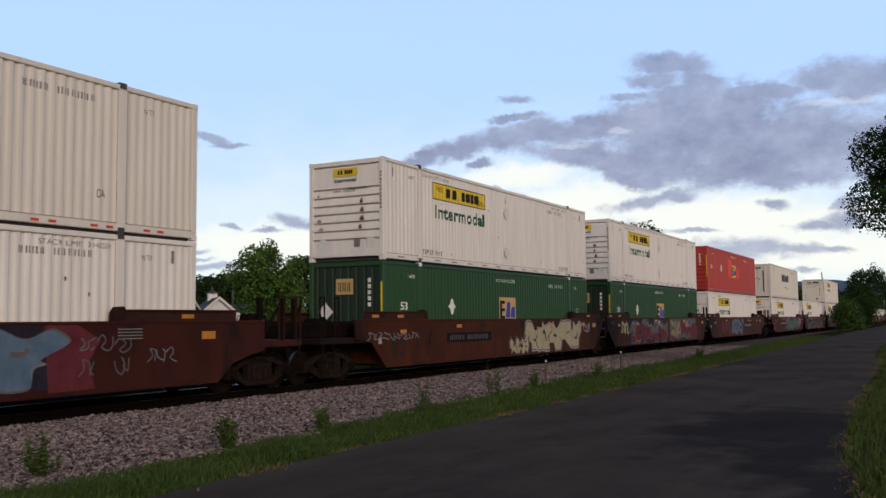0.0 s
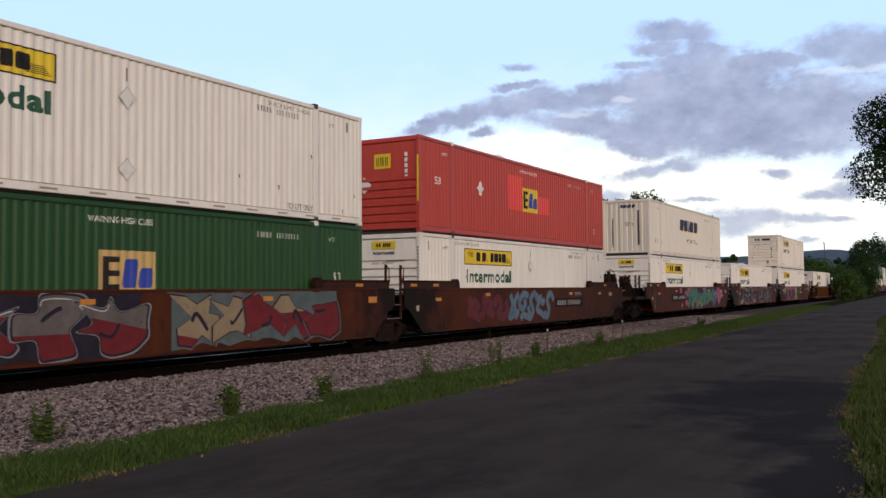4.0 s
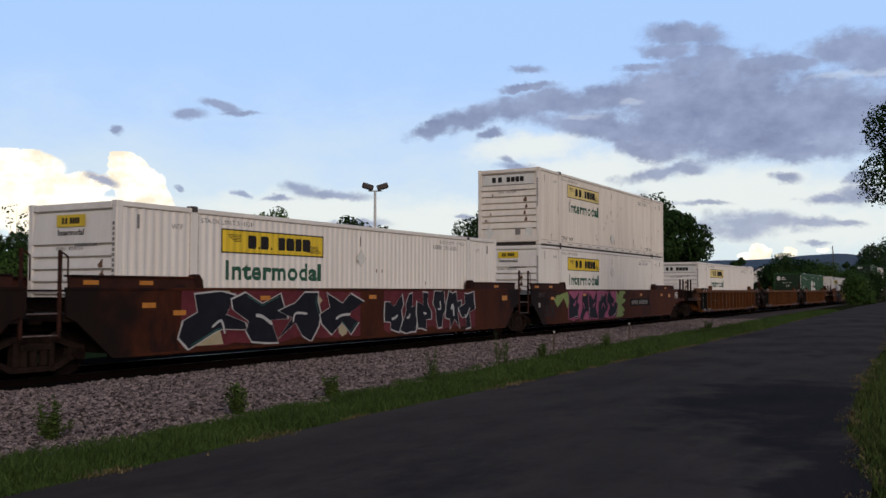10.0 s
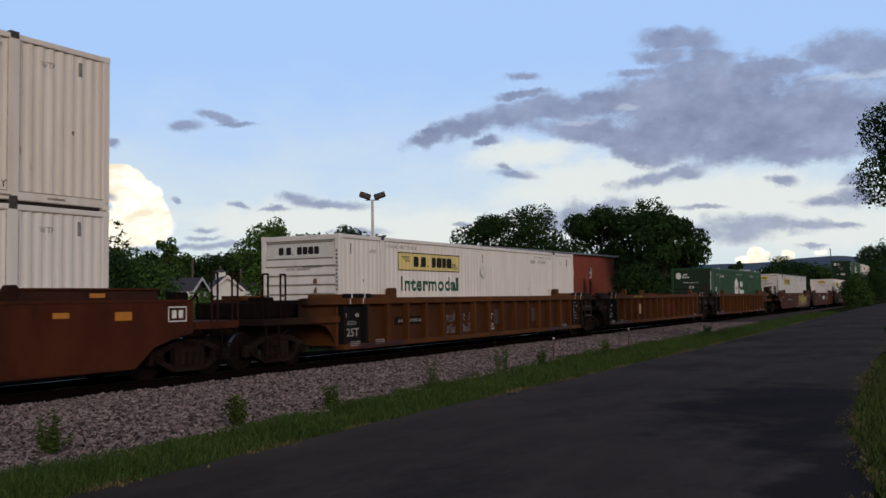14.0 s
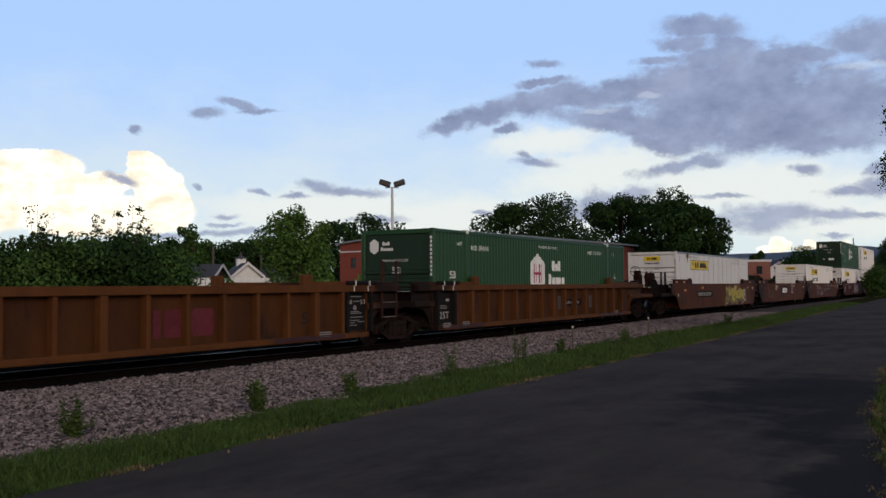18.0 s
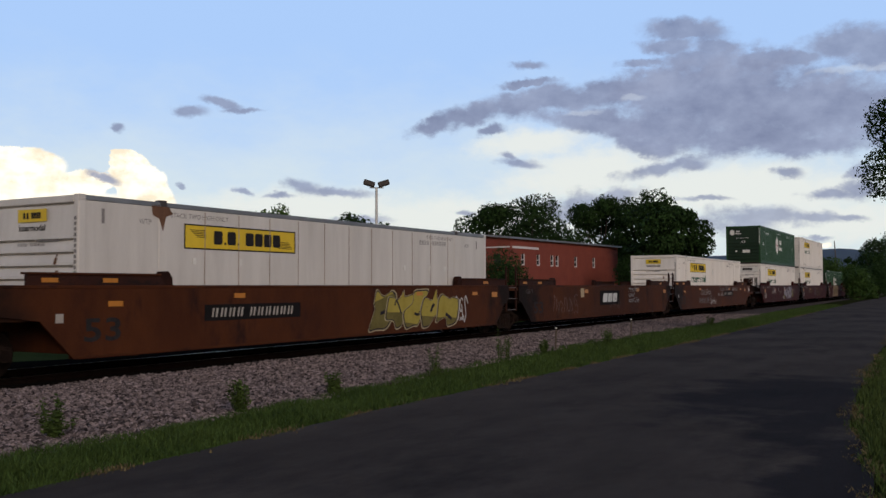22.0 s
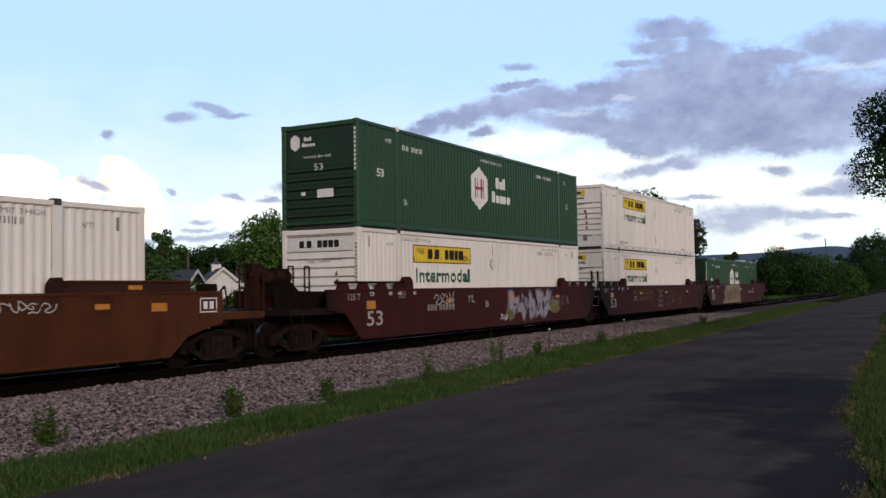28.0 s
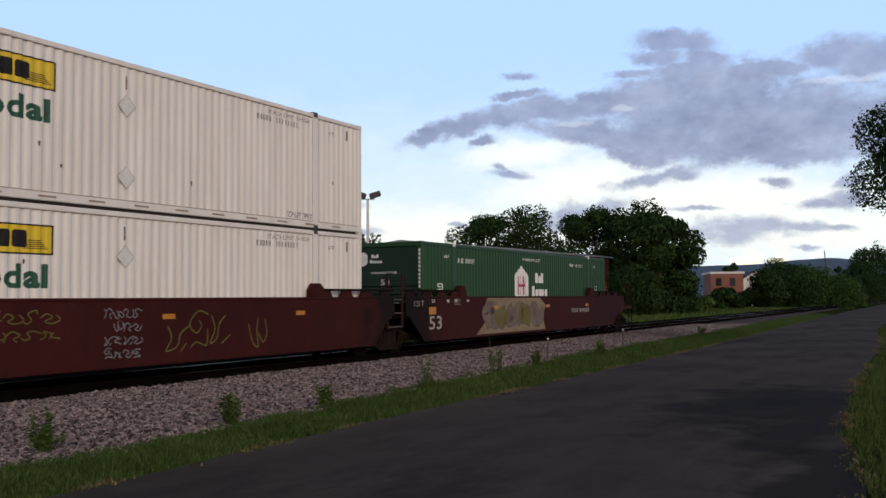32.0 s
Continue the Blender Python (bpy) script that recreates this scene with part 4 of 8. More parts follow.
def load_body(bm):
    box(bm, -HALF_W + 0.03, HALF_W - 0.03, -HALF_L + 0.03, HALF_L - 0.03, HIGH - 0.05, HIGH - 0.012)
    k = -HALF_L + 0.5
    while k < HALF_L - 0.4:
        box(bm, -HALF_W + 0.1, HALF_W - 0.1, k, k + 0.12, HIGH - 0.012, HIGH - 0.002)
        k += 0.33


def container(style, unit, level, end="boards", banner="yellow", worn=False, faded=False):
    """A 53 ft box. style: jb, plate, swift, hub, emp_green, emp_red."""
    paint = {"jb": M["white_worn" if worn else "white"], "plate": M["plate_white"], "swift": M["cream"], "hub": M["hub_green"], "emp_green": M["emp_green"], "emp_red": M["red"]}[style]
    labels = {"jb": "white corrugated steel container with yellow panel on well car", "plate": "white riveted-plate container with yellow panel on well car",
              "swift": "cream corrugated steel container with navy lettering, stacked on top", "hub": "green corrugated steel container with white hexagonal badge",
              "emp_green": "dark green corrugated steel container with tan panel in well car", "emp_red": "red corrugated steel container with yellow panel, stacked on top"}
    text = labels[style]
    if style == "jb" and worn:
        text = "rust-streaked white corrugated container with faded yellow panel, stacked"
    root = thing("freight_container", text, "container", "containers on the train")
    white = style in ("jb", "plate", "swift")
    ink = M["grey_ink"] if white else M["white_ink"]
    smooth = style == "plate"
    shared("side_wall", (smooth,), lambda bm: side_panel(bm, smooth), paint, root)
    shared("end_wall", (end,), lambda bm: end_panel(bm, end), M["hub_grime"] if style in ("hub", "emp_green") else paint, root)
    shared("rear_doors", (), door_end, paint, root)
    shared("floor", (), lambda bm: soft_box(bm, -HALF_W + 0.10, HALF_W - 0.10, -HALF_L + 0.14, HALF_L - 0.05, -0.022, 0.14), M["gasket"], root, "dark underframe")
    shared("roof", (), load_body, paint, root)
    for s in (1, -1):
        lo, hi = sorted((s * (HALF_W - 0.09), s * HALF_W))
        shared("bottom_rail", (s,), lambda bm: soft_box(bm, lo, hi, -HALF_L + 0.1, HALF_L - 0.1, 0.02, 0.17), paint, root)
        shared("top_rail", (s,), lambda bm: soft_box(bm, lo, hi, -HALF_L + 0.1, HALF_L - 0.1, HIGH - 0.11, HIGH - 0.01), M["metal_grey"] if smooth else paint, root)
        for e in (1, -1):
            a, b = sorted((s * (HALF_W - 0.15), s * HALF_W))
            c, d = sorted((e * (HALF_L - 0.16), e * HALF_L))
            shared("corner_post", (s, e), lambda bm: soft_box(bm, a, b, c, d, 0.1, HIGH - 0.1, 0.02), paint, root)
            for top in (0, 1):
                z = HIGH - 0.12 if top else -0.025
                shared("corner_casting", (s, e, top), lambda bm: soft_box(bm, a - 0.002, b + 0.002, c - 0.002, d + 0.002, z, z + 0.12, 0.01), paint, root)
            p = e * (HALF_L - 2.03)
            shared("lift_post", (s, e), lambda bm: soft_box(bm, *sorted((s * (HALF_W - 0.08), s * (HALF_W - 0.002))), p - 0.11, p + 0.11, 0.1, HIGH - 0.1, 0.01), paint, root)
            for top in (0, 1):
                z = HIGH - 0.10 if top else -0.03
                shared("lift_casting", (s, e, top), lambda bm: soft_box(bm, *sorted((s * (HALF_W - 0.15), s * (HALF_W + 0.004))), p - 0.09, p + 0.09, z, z + 0.13, 0.01),
                       M["gasket"] if white else M["white_ink"] if top else M["gasket"], root)
    if not smooth:
        seam = M["smudge"] if white else M["hub_grime"] if style in ("hub", "emp_green") else M["gasket"]
        for e in (1, -1):
            for d in (-0.118, 0.118):
                v = e * (HALF_L - 2.03) + d
                shared("seam", (e, d), lambda bm: box(bm, PANEL_X - 0.04, PANEL_X + 0.004, v - 0.007, v + 0.007, 0.17, HIGH - 0.11), seam, root)
        shared("sill_seam", (), lambda bm: box(bm, PANEL_X - 0.04, PANEL_X + 0.008, -HALF_L + 0.15, HALF_L - 0.15, 0.17, 0.186), seam, root)
        shared("top_seam", (), lambda bm: box(bm, PANEL_X - 0.04, PANEL_X + 0.006, -HALF_L + 0.15, HALF_L - 0.15, HIGH - 0.122, HIGH - 0.11), seam, root)
    lo = -HALF_W + 0.15
    shared("end_header", (), lambda bm: soft_box(bm, lo, -lo, -HALF_L, -HALF_L + 0.12, HIGH - 0.15, HIGH - 0.02), paint, root)
    shared("end_sill", (), lambda bm: soft_box(bm, lo, -lo, -HALF_L, -HALF_L + 0.12, 0.09, 0.17), paint, root)
    Y = lambda v: v - HALF_L
    # marks common to the boxes
    side_mark("pin_mark", (style, "wtp"), lambda bm: letters(bm, "WTP", Y(1.42), Y(1.72), 2.42, 2.53), ink, root, not smooth)
    side_mark("pin_mark", (style, "wtp2"), lambda bm: letters(bm, "WTP", Y(14.65), Y(14.95), 2.42, 2.53), ink, root, not smooth)
    side_mark("end_number", (style, "serial"), lambda bm: bars(bm, "nnnn__nnnnnn", Y(11.9), Y(13.5), 2.42, 2.55), ink, root, not smooth)
    if style in ("jb", "plate"):
        pale = faded or worn
        yel = M["yellow_pale" if worn or pale else "yellow"]
        py0, py1, pz0, pz1 = (Y(2.86), Y(6.5), 1.99, 2.52) if style == "jb" else (Y(2.6), Y(6.2), 1.98, 2.5)
        side_mark("logo_panel", (style, "panel", worn or pale), lambda bm: rect(bm, py0, py1, pz0, pz1), yel, root, not smooth, 0.003, "faded yellow panel" if worn or pale else "yellow panel")

        def frame_lines(bm):
            for a, b, c, d in ((py0, py1, pz0, pz0 + 0.03), (py0, py1, pz1 - 0.03, pz1), (py0, py0 + 0.035, pz0, pz1), (py1 - 0.035, py1, pz0, pz1)):
                rect(bm, a, b, c, d)
            for k in range(5):
                rect(bm, py0 + 0.16 + 0.05 * k, py0 + 0.62, pz1 - 0.13 - 0.035 * k, pz1 - 0.115 - 0.035 * k)
                rect(bm, py1 - 0.62, py1 - 0.12 - 0.03 * k, pz0 + 0.10 + 0.035 * k, pz0 + 0.115 + 0.035 * k)
        side_mark("panel_border", (style, "lines"), frame_lines, M["ink"], root, not smooth, 0.006)
        side_mark("panel_wordmark", (style, "bars"), lambda bm: bars(bm, "b.b._bbbb", py0 + 0.86, py1 - 0.52, pz0 + 0.12, pz1 - 0.11), M["ink"], root, not smooth, 0.006)
        if style == "jb":
            side_mark("lettering", "intermodal", lambda bm: letters(bm, "Intermodal", Y(2.98), Y(6.38), 1.40, 1.83, 0.04), M["pine_ink"], root)
            side_mark("lettering", "toplift", lambda bm: letters(bm, "TOP LIFT ONLY", Y(2.24), Y(3.42), 0.24, 0.40), M["ink"], root)
            side_mark("lettering", "toplift2", lambda bm: letters(bm, "TOP LIFT ONLY", Y(13.0), Y(14.0), 0.22, 0.36), M["ink"], root)
            for z in (2.02, 0.62) if not worn else (0.56,):
                side_mark("placard_holder", ("dia", z), lambda bm: poly(bm, [(Y(8.1), z - 0.21), (Y(8.31), z), (Y(8.1), z + 0.21), (Y(7.89), z)]), M["sticker"], root, False, 0.016)
                side_mark("placard_rim", ("dia rim", z), lambda bm: poly(bm, [(Y(8.1), z - 0.225), (Y(8.325), z), (Y(8.1), z + 0.225), (Y(7.875), z)]), M["smudge"], root, False, 0.013)
            rnd = random.Random(unit * 7 + level)
            for k in range(22 if worn else 7):
                y, z, h = rnd.uniform(-7.7, 7.7), rnd.uniform(0.3, 2.2), rnd.uniform(0.04, 0.22 if worn else 0.10)
                bm = bmesh.new()
                poly(bm, [(y, z), (y + 0.02, z - h), (y + 0.045, z - h * 0.7), (y + 0.05, z + 0.02), (y + 0.02, z + 0.035)])
                drape(bm, False, PANEL_X, 0.002)
                part("rust_stain", bm, M["rust_run"], root)
            side_mark("warning_mark", "tick", lambda bm: rect(bm, Y(8.07), Y(8.105), 2.34, 2.60), M["rust_run"], root)
        else:
            for k in range(11):
                y = Y(3.2 + k * 1.04)
                if y > HALF_L - 2.2:
                    continue
                shared("rivet_seam", (k,), lambda bm: soft_box(bm, PANEL_X - 0.004, PANEL_X + 0.007, y - 0.013, y + 0.013, 0.2, HIGH - 0.14, 0.003), M["smudge"], root)
            side_mark("rust_stain", (style, "rust"), lambda bm: poly(bm, [(Y(1.72), 2.82), (Y(2.15), 2.84), (Y(2.28), 2.66), (Y(2.1), 2.6), (Y(2.02), 2.3), (Y(1.92), 2.55), (Y(1.75), 2.62)]), M["rust_run"], root, False, 0.014)
            for k, v in enumerate((2.9, 4.3, 11.1, 12.5, 13.4)):
                shared("lashing_cup", (k,), lambda bm: soft_box(bm, PANEL_X - 0.004, PANEL_X + 0.012, Y(v) - 0.05, Y(v) + 0.05, 1.66, 1.80, 0.004), M["sticker"], root)
        side_mark("lettering", (style, "stack"), lambda bm: letters(bm, "STACK LIMIT 3 HIGH" if style == "jb" else "STACK TWO HIGH ONLY", Y(2.24), Y(3.9), 2.60, 2.70), M["grey_ink"], root, not smooth)
        side_mark("lettering", (style, "stack2"), lambda bm: letters(bm, "STACK LIMIT 3 HIGH" if style == "jb" else "STACK TWO HIGH ONLY", Y(12.3), Y(13.9), 2.60, 2.70), M["grey_ink"], root, not smooth)
        side_mark("rub_mark", (style, "strap"), lambda bm: rect(bm, Y(0.52), Y(0.59), 2.38, 2.66), M["grey_ink"], root, not smooth)
        for k in range(14):
            shared("rail_slot", (k,), lambda bm: box(bm, HALF_W - 0.002, HALF_W + 0.003, Y(0.75 + k * 1.08), Y(1.12 + k * 1.08), 0.075, 0.115), M["smudge"], root)
        side_mark("rub_mark", (style, "strap2"), lambda bm: rect(bm, Y(15.45), Y(15.52), 2.4, 2.66), M["grey_ink"], root, not smooth)
        # lead end
        for k in range(11):
            shared("post_number", ("post", k), lambda bm: box(bm, HALF_W - 0.115, HALF_W - 0.055, -HALF_L - 0.004, -HALF_L, 1.42 + 0.1 * k, 1.485 + 0.1 * k), M["grey_ink"], root)
        if banner == "pale":
            end_mark("end_banner", "banner", lambda bm: rect(bm, -1.05, 1.05, 2.30, 2.66), M["sticker"], root)
            end_mark("end_wordmark", "banner bars", lambda bm: bars(bm, "b.b._bbbb", -0.68, 0.68, 2.38, 2.58), M["ink"], root, 0.007)
            for z in (2.26, 2.68):
                end_mark("end_banner_line", ("banner line", z), lambda bm: rect(bm, -1.1, 1.1, z, z + 0.025), M["grey_ink"], root, 0.006)
        else:
            end_mark("end_logo_panel", "small panel", lambda bm: rect(bm, -0.42, 0.42, 2.42, 2.66), M["yellow"], root)
            end_mark("end_wordmark", "small bars", lambda bm: bars(bm, "b.b._bbbb", -0.26, 0.26, 2.48, 2.60), M["ink"], root, 0.007)
            end_mark("lettering", "small word", lambda bm: letters(bm, "Intermodal", -0.38, 0.38, 2.25, 2.37, 0.02), M["ink"], root)
        end_mark("end_number", "end serial", lambda bm: bars(bm, "nnnn__nnnnnn", -0.45, 0.35, 1.93, 2.03), M["grey_ink"], root, -0.02)
        end_mark("document_box", "doc", lambda bm: rect(bm, 0.72, 0.98, 0.32, 0.62), M["sticker"], root, -0.006)
        end_mark("document_holder", "doc2", lambda bm: rect(bm, 0.30, 0.50, 0.36, 0.60), M["grey_ink"], root, -0.004)
        end_mark("placard_holder", "dia end", lambda bm: poly(bm, [(-0.8, 0.22), (-0.56, 0.46), (-0.8, 0.70), (-1.04, 0.46)]), M["sticker"], root, -0.002)
        rnd = random.Random(unit * 3 + level)
        column = rnd.uniform(0.45, 0.85)
        for k in range(7 if level else 4):
            z, x = 0.865 + (k % 5) * 0.245, column + rnd.uniform(-0.04, 0.04) if k < 4 else rnd.uniform(-1.0, -0.5)
            w, h = rnd.uniform(0.5, 1.0), rnd.uniform(0.6, 1.0)
            bm = bmesh.new()
            ring = [(0.0, 0.0), (0.6, 0.01), (0.95, 0.03), (0.7, 0.07), (0.85, 0.11), (0.4, 0.13), (0.45, 0.19), (-0.1, 0.17), (-0.35, 0.20), (-0.5, 0.12), (-0.9, 0.10), (-0.7, 0.04), (-0.8, 0.01)]
            poly(bm, [(x + 0.10 * w * (a + rnd.uniform(-0.15, 0.15)), z + 0.004 + b * (1.15 * h if k < 4 else 0.6)) for a, b in ring])
            for v in bm.verts:
                v.co = (v.co.y, -HALF_L - 0.012 + max(0.0, v.co.z - z - 0.045) * 0.32, v.co.z)
            part("rust_stain", bm, M["smudge" if k > 3 else "rust_run"], root)
        end_mark("end_handle", "handle", lambda bm: rect(bm, 0.1, 0.75, 2.05, 2.12), M["grey_ink"], root, -0.008)
    elif style == "swift":
        def slanted(bm):
            bars(bm, "bbibb", Y(5.9), Y(10.05), 1.55, 2.18, 0.18)
        side_mark("letter_shadow", "swift shadow", lambda bm: bars(bm, "bbibb", Y(5.96), Y(10.1), 1.50, 2.13, 0.18), M["yellow"], root, True, 0.003)
        side_mark("wordmark", "swift bars", slanted, M["navy"], root, True, 0.006)
        side_mark("lettering", "serif word", lambda bm: letters(bm, "INTERMODAL", Y(7.45), Y(10.0), 0.86, 1.10), M["ink"], root)
        side_mark("lettering", "53ft", lambda bm: letters(bm, "53 ft", Y(0.95), Y(1.45), 0.62, 0.85, 0.01), M["navy"], root)
        side_mark("lettering", "DA", lambda bm: letters(bm, "DA", Y(2.3), Y(2.5), 0.62, 0.78), M["ink"], root)
        side_mark("lettering", "DA2", lambda bm: letters(bm, "DA", Y(13.55), Y(13.75), 0.62, 0.78), M["ink"], root)
        for k in range(12):
            y = Y(0.6 + k * 1.28)
            side_mark("reflector", ("refl", k), lambda bm: [rect(bm, y, y + 0.17, 0.06, 0.11), rect(bm, y + 0.36, y + 0.53, 0.06, 0.11)], M["red_tape"], root, False, 0.004, "red reflector tape", HALF_W)
        end_mark("end_wordmark", "swift end", lambda bm: bars(bm, "bbibb", -0.35, 0.5, 2.45, 2.62, 0.18), M["navy"], root, -0.04)
        end_mark("lettering", "53ft end", lambda bm: letters(bm, "53 ft", -0.05, 0.4, 1.5, 1.7), M["navy"], root, -0.04)
        end_mark("rust_streak", "streak", lambda bm: [rect(bm, 0.62, 0.72, 0.5, 2.3), rect(bm, -0.75, -0.7, 0.4, 1.9)], M["gasket"], root, -0.045)
        for k, px in enumerate((-0.82, -0.3, 0.3, 0.82)):
            shared("lock_bar", (k,), lambda bm: tube(bm, (px, -HALF_L + 0.02, 0.1), (px, -HALF_L + 0.02, HIGH - 0.12), 0.018, n=6), paint, root)
    elif style == "hub":
        side_mark("badge", "badge", lambda bm: poly(bm, [(Y(7.2), 0.90), (Y(7.82), 1.25), (Y(7.82), 1.98), (Y(7.2), 2.33), (Y(6.58), 1.98), (Y(6.58), 1.25)]), M["white_ink"], root, True, 0.003, "white badge")

        def badge_bars(bm):
            for y in (6.86, 7.02, 7.30, 7.46):
                rect(bm, Y(y), Y(y + 0.10), 1.28, 1.95)
            rect(bm, Y(6.86), Y(7.56), 1.57, 1.66)
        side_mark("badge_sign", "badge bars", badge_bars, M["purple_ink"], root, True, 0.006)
        side_mark("wordmark", "hub word", lambda bm: bars(bm, "bxb", Y(8.45), Y(9.25), 1.72, 2.10), M["white_ink"], root)
        side_mark("wordmark", "hub word 2", lambda bm: bars(bm, "bxxxx", Y(8.15), Y(9.6), 1.22, 1.60), M["white_ink"], root)
        side_mark("lettering", "hub 53", lambda bm: letters(bm, "53", Y(0.98), Y(1.30), 1.42, 1.64, 0.01), M["white_ink"], root)
        side_mark("lettering", "hub 53b", lambda bm: letters(bm, "53", Y(14.9), Y(15.2), 1.42, 1.64, 0.01), M["white_ink"], root)
        side_mark("lettering", "hub warn", lambda bm: letters(bm, "WARNING HIGH CUBE", Y(7.3), Y(8.9), 2.52, 2.62), M["white_ink"], root)
        side_mark("lettering", "hub DA", lambda bm: letters(bm, "DA", Y(2.35), Y(2.55), 0.70, 0.88), M["white_ink"], root)
        side_mark("end_number", "hub serial", lambda bm: bars(bm, "nnnn_nnnnnn", Y(2.3), Y(3.45), 2.30, 2.45), M["white_ink"], root)
        end_mark("end_badge", "hub end", lambda bm: poly(bm, [(-0.82, 2.16), (-0.66, 2.26), (-0.66, 2.52), (-0.82, 2.62), (-0.98, 2.52), (-0.98, 2.26)]), M["white_ink"], root, -0.03)
        end_mark("end_wordmark", "hub end bars", lambda bm: [bars(bm, "bxb", -0.52, -0.25, 2.42, 2.53), bars(bm, "bxxxx", -0.58, -0.12, 2.26, 2.37)], M["white_ink"], root, -0.03)
        end_mark("lettering", "hub end 53", lambda bm: letters(bm, "53", -0.15, 0.15, 1.58, 1.76), M["white_ink"], root, 0.004)
        end_mark("lettering", "hub end warn", lambda bm: letters(bm, "WARNING HIGH CUBE", -0.55, 0.4, 1.93, 2.0), M["white_ink"], root, -0.03)
        end_mark("data_plate", "hub plate", lambda bm: [rect(bm, -0.05, 0.5, 0.82, 1.05), rect(bm, -0.6, -0.45, 0.9, 1.0)], M["sticker"], root, 0.004)
        shared("end_number", ("hub post",), lambda bm: [box(bm, HALF_W - 0.11, HALF_W - 0.05, -HALF_L - 0.006, -HALF_L, 1.5 + 0.12 * k, 1.58 + 0.12 * k) for k in range(10)], M["white_ink"], root)
    else:
        red = style == "emp_red"
        z = 1.10 if red else 1.10
        y0 = Y(7.45)
        panel = M["yellow"] if red else M["tan"]
        if red:
            side_mark("bright_patch", "patch", lambda bm: rect(bm, Y(6.25), Y(7.44), 1.10, 2.35), M["bright_red"], root, True, 0.002, "bright red repainted patch")
            side_mark("bright_patch", "patch2", lambda bm: rect(bm, Y(8.88), Y(9.95), 1.10, 1.75), M["bright_red"], root, True, 0.002, "bright red repainted patch")
        side_mark("logo_panel", (style, "panel"), lambda bm: rect(bm, y0, y0 + 1.42, z, z + 0.88), panel, root)
        side_mark("wordmark", (style, "E"), lambda bm: [rect(bm, y0 + 0.12, y0 + 0.24, z + 0.12, z + 0.76)] + [rect(bm, y0 + 0.24, y0 + 0.52, k, k + 0.11) for k in (z + 0.12, z + 0.385, z + 0.65)], M["ink"], root, True, 0.006)
        side_mark("wordmark", (style, "MP"), lambda bm: bars(bm, "bx", y0 + 0.56, y0 + 1.36, z + 0.16, z + 0.72, 0.12), M["blue_ink"], root, True, 0.006)
        side_mark("lettering", (style, "53"), lambda bm: letters(bm, "53", Y(0.95), Y(1.30), 1.50, 1.73, 0.01), M["white_ink"], root)
        side_mark("lettering", (style, "53b"), lambda bm: letters(bm, "53", Y(14.85), Y(15.2), 0.60 if red else 1.42, 0.82 if red else 1.64, 0.01), M["white_ink"], root)
        side_mark("lettering", (style, "warn"), lambda bm: letters(bm, "WARNING HIGH CUBE", Y(7.2), Y(8.8), 2.50, 2.62), M["white_ink"], root)
        side_mark("end_number", (style, "serial"), lambda bm: bars(bm, "nnnn_nnnnnn", Y(2.3), Y(3.6), 2.25, 2.40), M["white_ink"], root)
        side_mark("placard_holder", (style, "dia"), lambda bm: poly(bm, [(Y(4.0), 1.36), (Y(4.24), 1.62), (Y(4.0), 1.88), (Y(3.76), 1.62)]), M["sticker"], root, True, 0.02)
        end_mark("end_logo_panel", (style, "end panel"), lambda bm: rect(bm, -0.35, 0.25, 1.95, 2.40), panel, root, -0.03)
        end_mark("end_wordmark", (style, "end bars"), lambda bm: bars(bm, "nwn", -0.28, 0.18, 2.03, 2.30), M["ink"], root, -0.027)
        end_mark("placard_holder", (style, "end dia"), lambda bm: poly(bm, [(-0.7, 1.20), (-0.44, 1.46), (-0.7, 1.72), (-0.96, 1.46)]), M["sticker"], root, -0.01)
        shared("end_number", (style, "post"), lambda bm: [box(bm, 0.75, 0.85, -HALF_L + 0.02, -HALF_L + 0.03, 1.6 + 0.17 * k, 1.72 + 0.17 * k) for k in range(5)], M["white_ink"], root)
        end_mark("hazard_stripe", (style, "stripe"), lambda bm: rect(bm, HALF_W - 0.10, HALF_W - 0.04, 0.9, 2.3), M["yellow"], root)
    MOVERS.append((root, unit, UPPER_Z if level else LOWER_Z))
    return root


MOVERS = []
WHEELS = []


# ---- well cars ----
def wheelset(bm):
    R = 0.42
    for s in (1, -1):
        for x0, x1, r in ((0.685, 0.72, R + 0.025), (0.72, 0.82, R), (0.74, 0.835, 0.12)):
            a, b = sorted((s * x0, s * x1))
            tube(bm, (a, 0, 0), (b, 0, 0), r, n=20)
        for k in range(5):
            a = 2 * math.pi * k / 5
            tube(bm, (s * 0.822, 0.25 * math.cos(a), 0.25 * math.sin(a)), (s * 0.83, 0.25 * math.cos(a), 0.25 * math.sin(a)), 0.035, n=6)
        tube(bm, (s * 0.83, 0, 0), (s * 1.02, 0, 0), 0.075, n=10)
        tube(bm, (s * 1.02, 0, 0), (s * 1.20, 0, 0), 0.10, n=10)
    tube(bm, (-0.7, 0, 0), (0.7, 0, 0), 0.08, n=10)


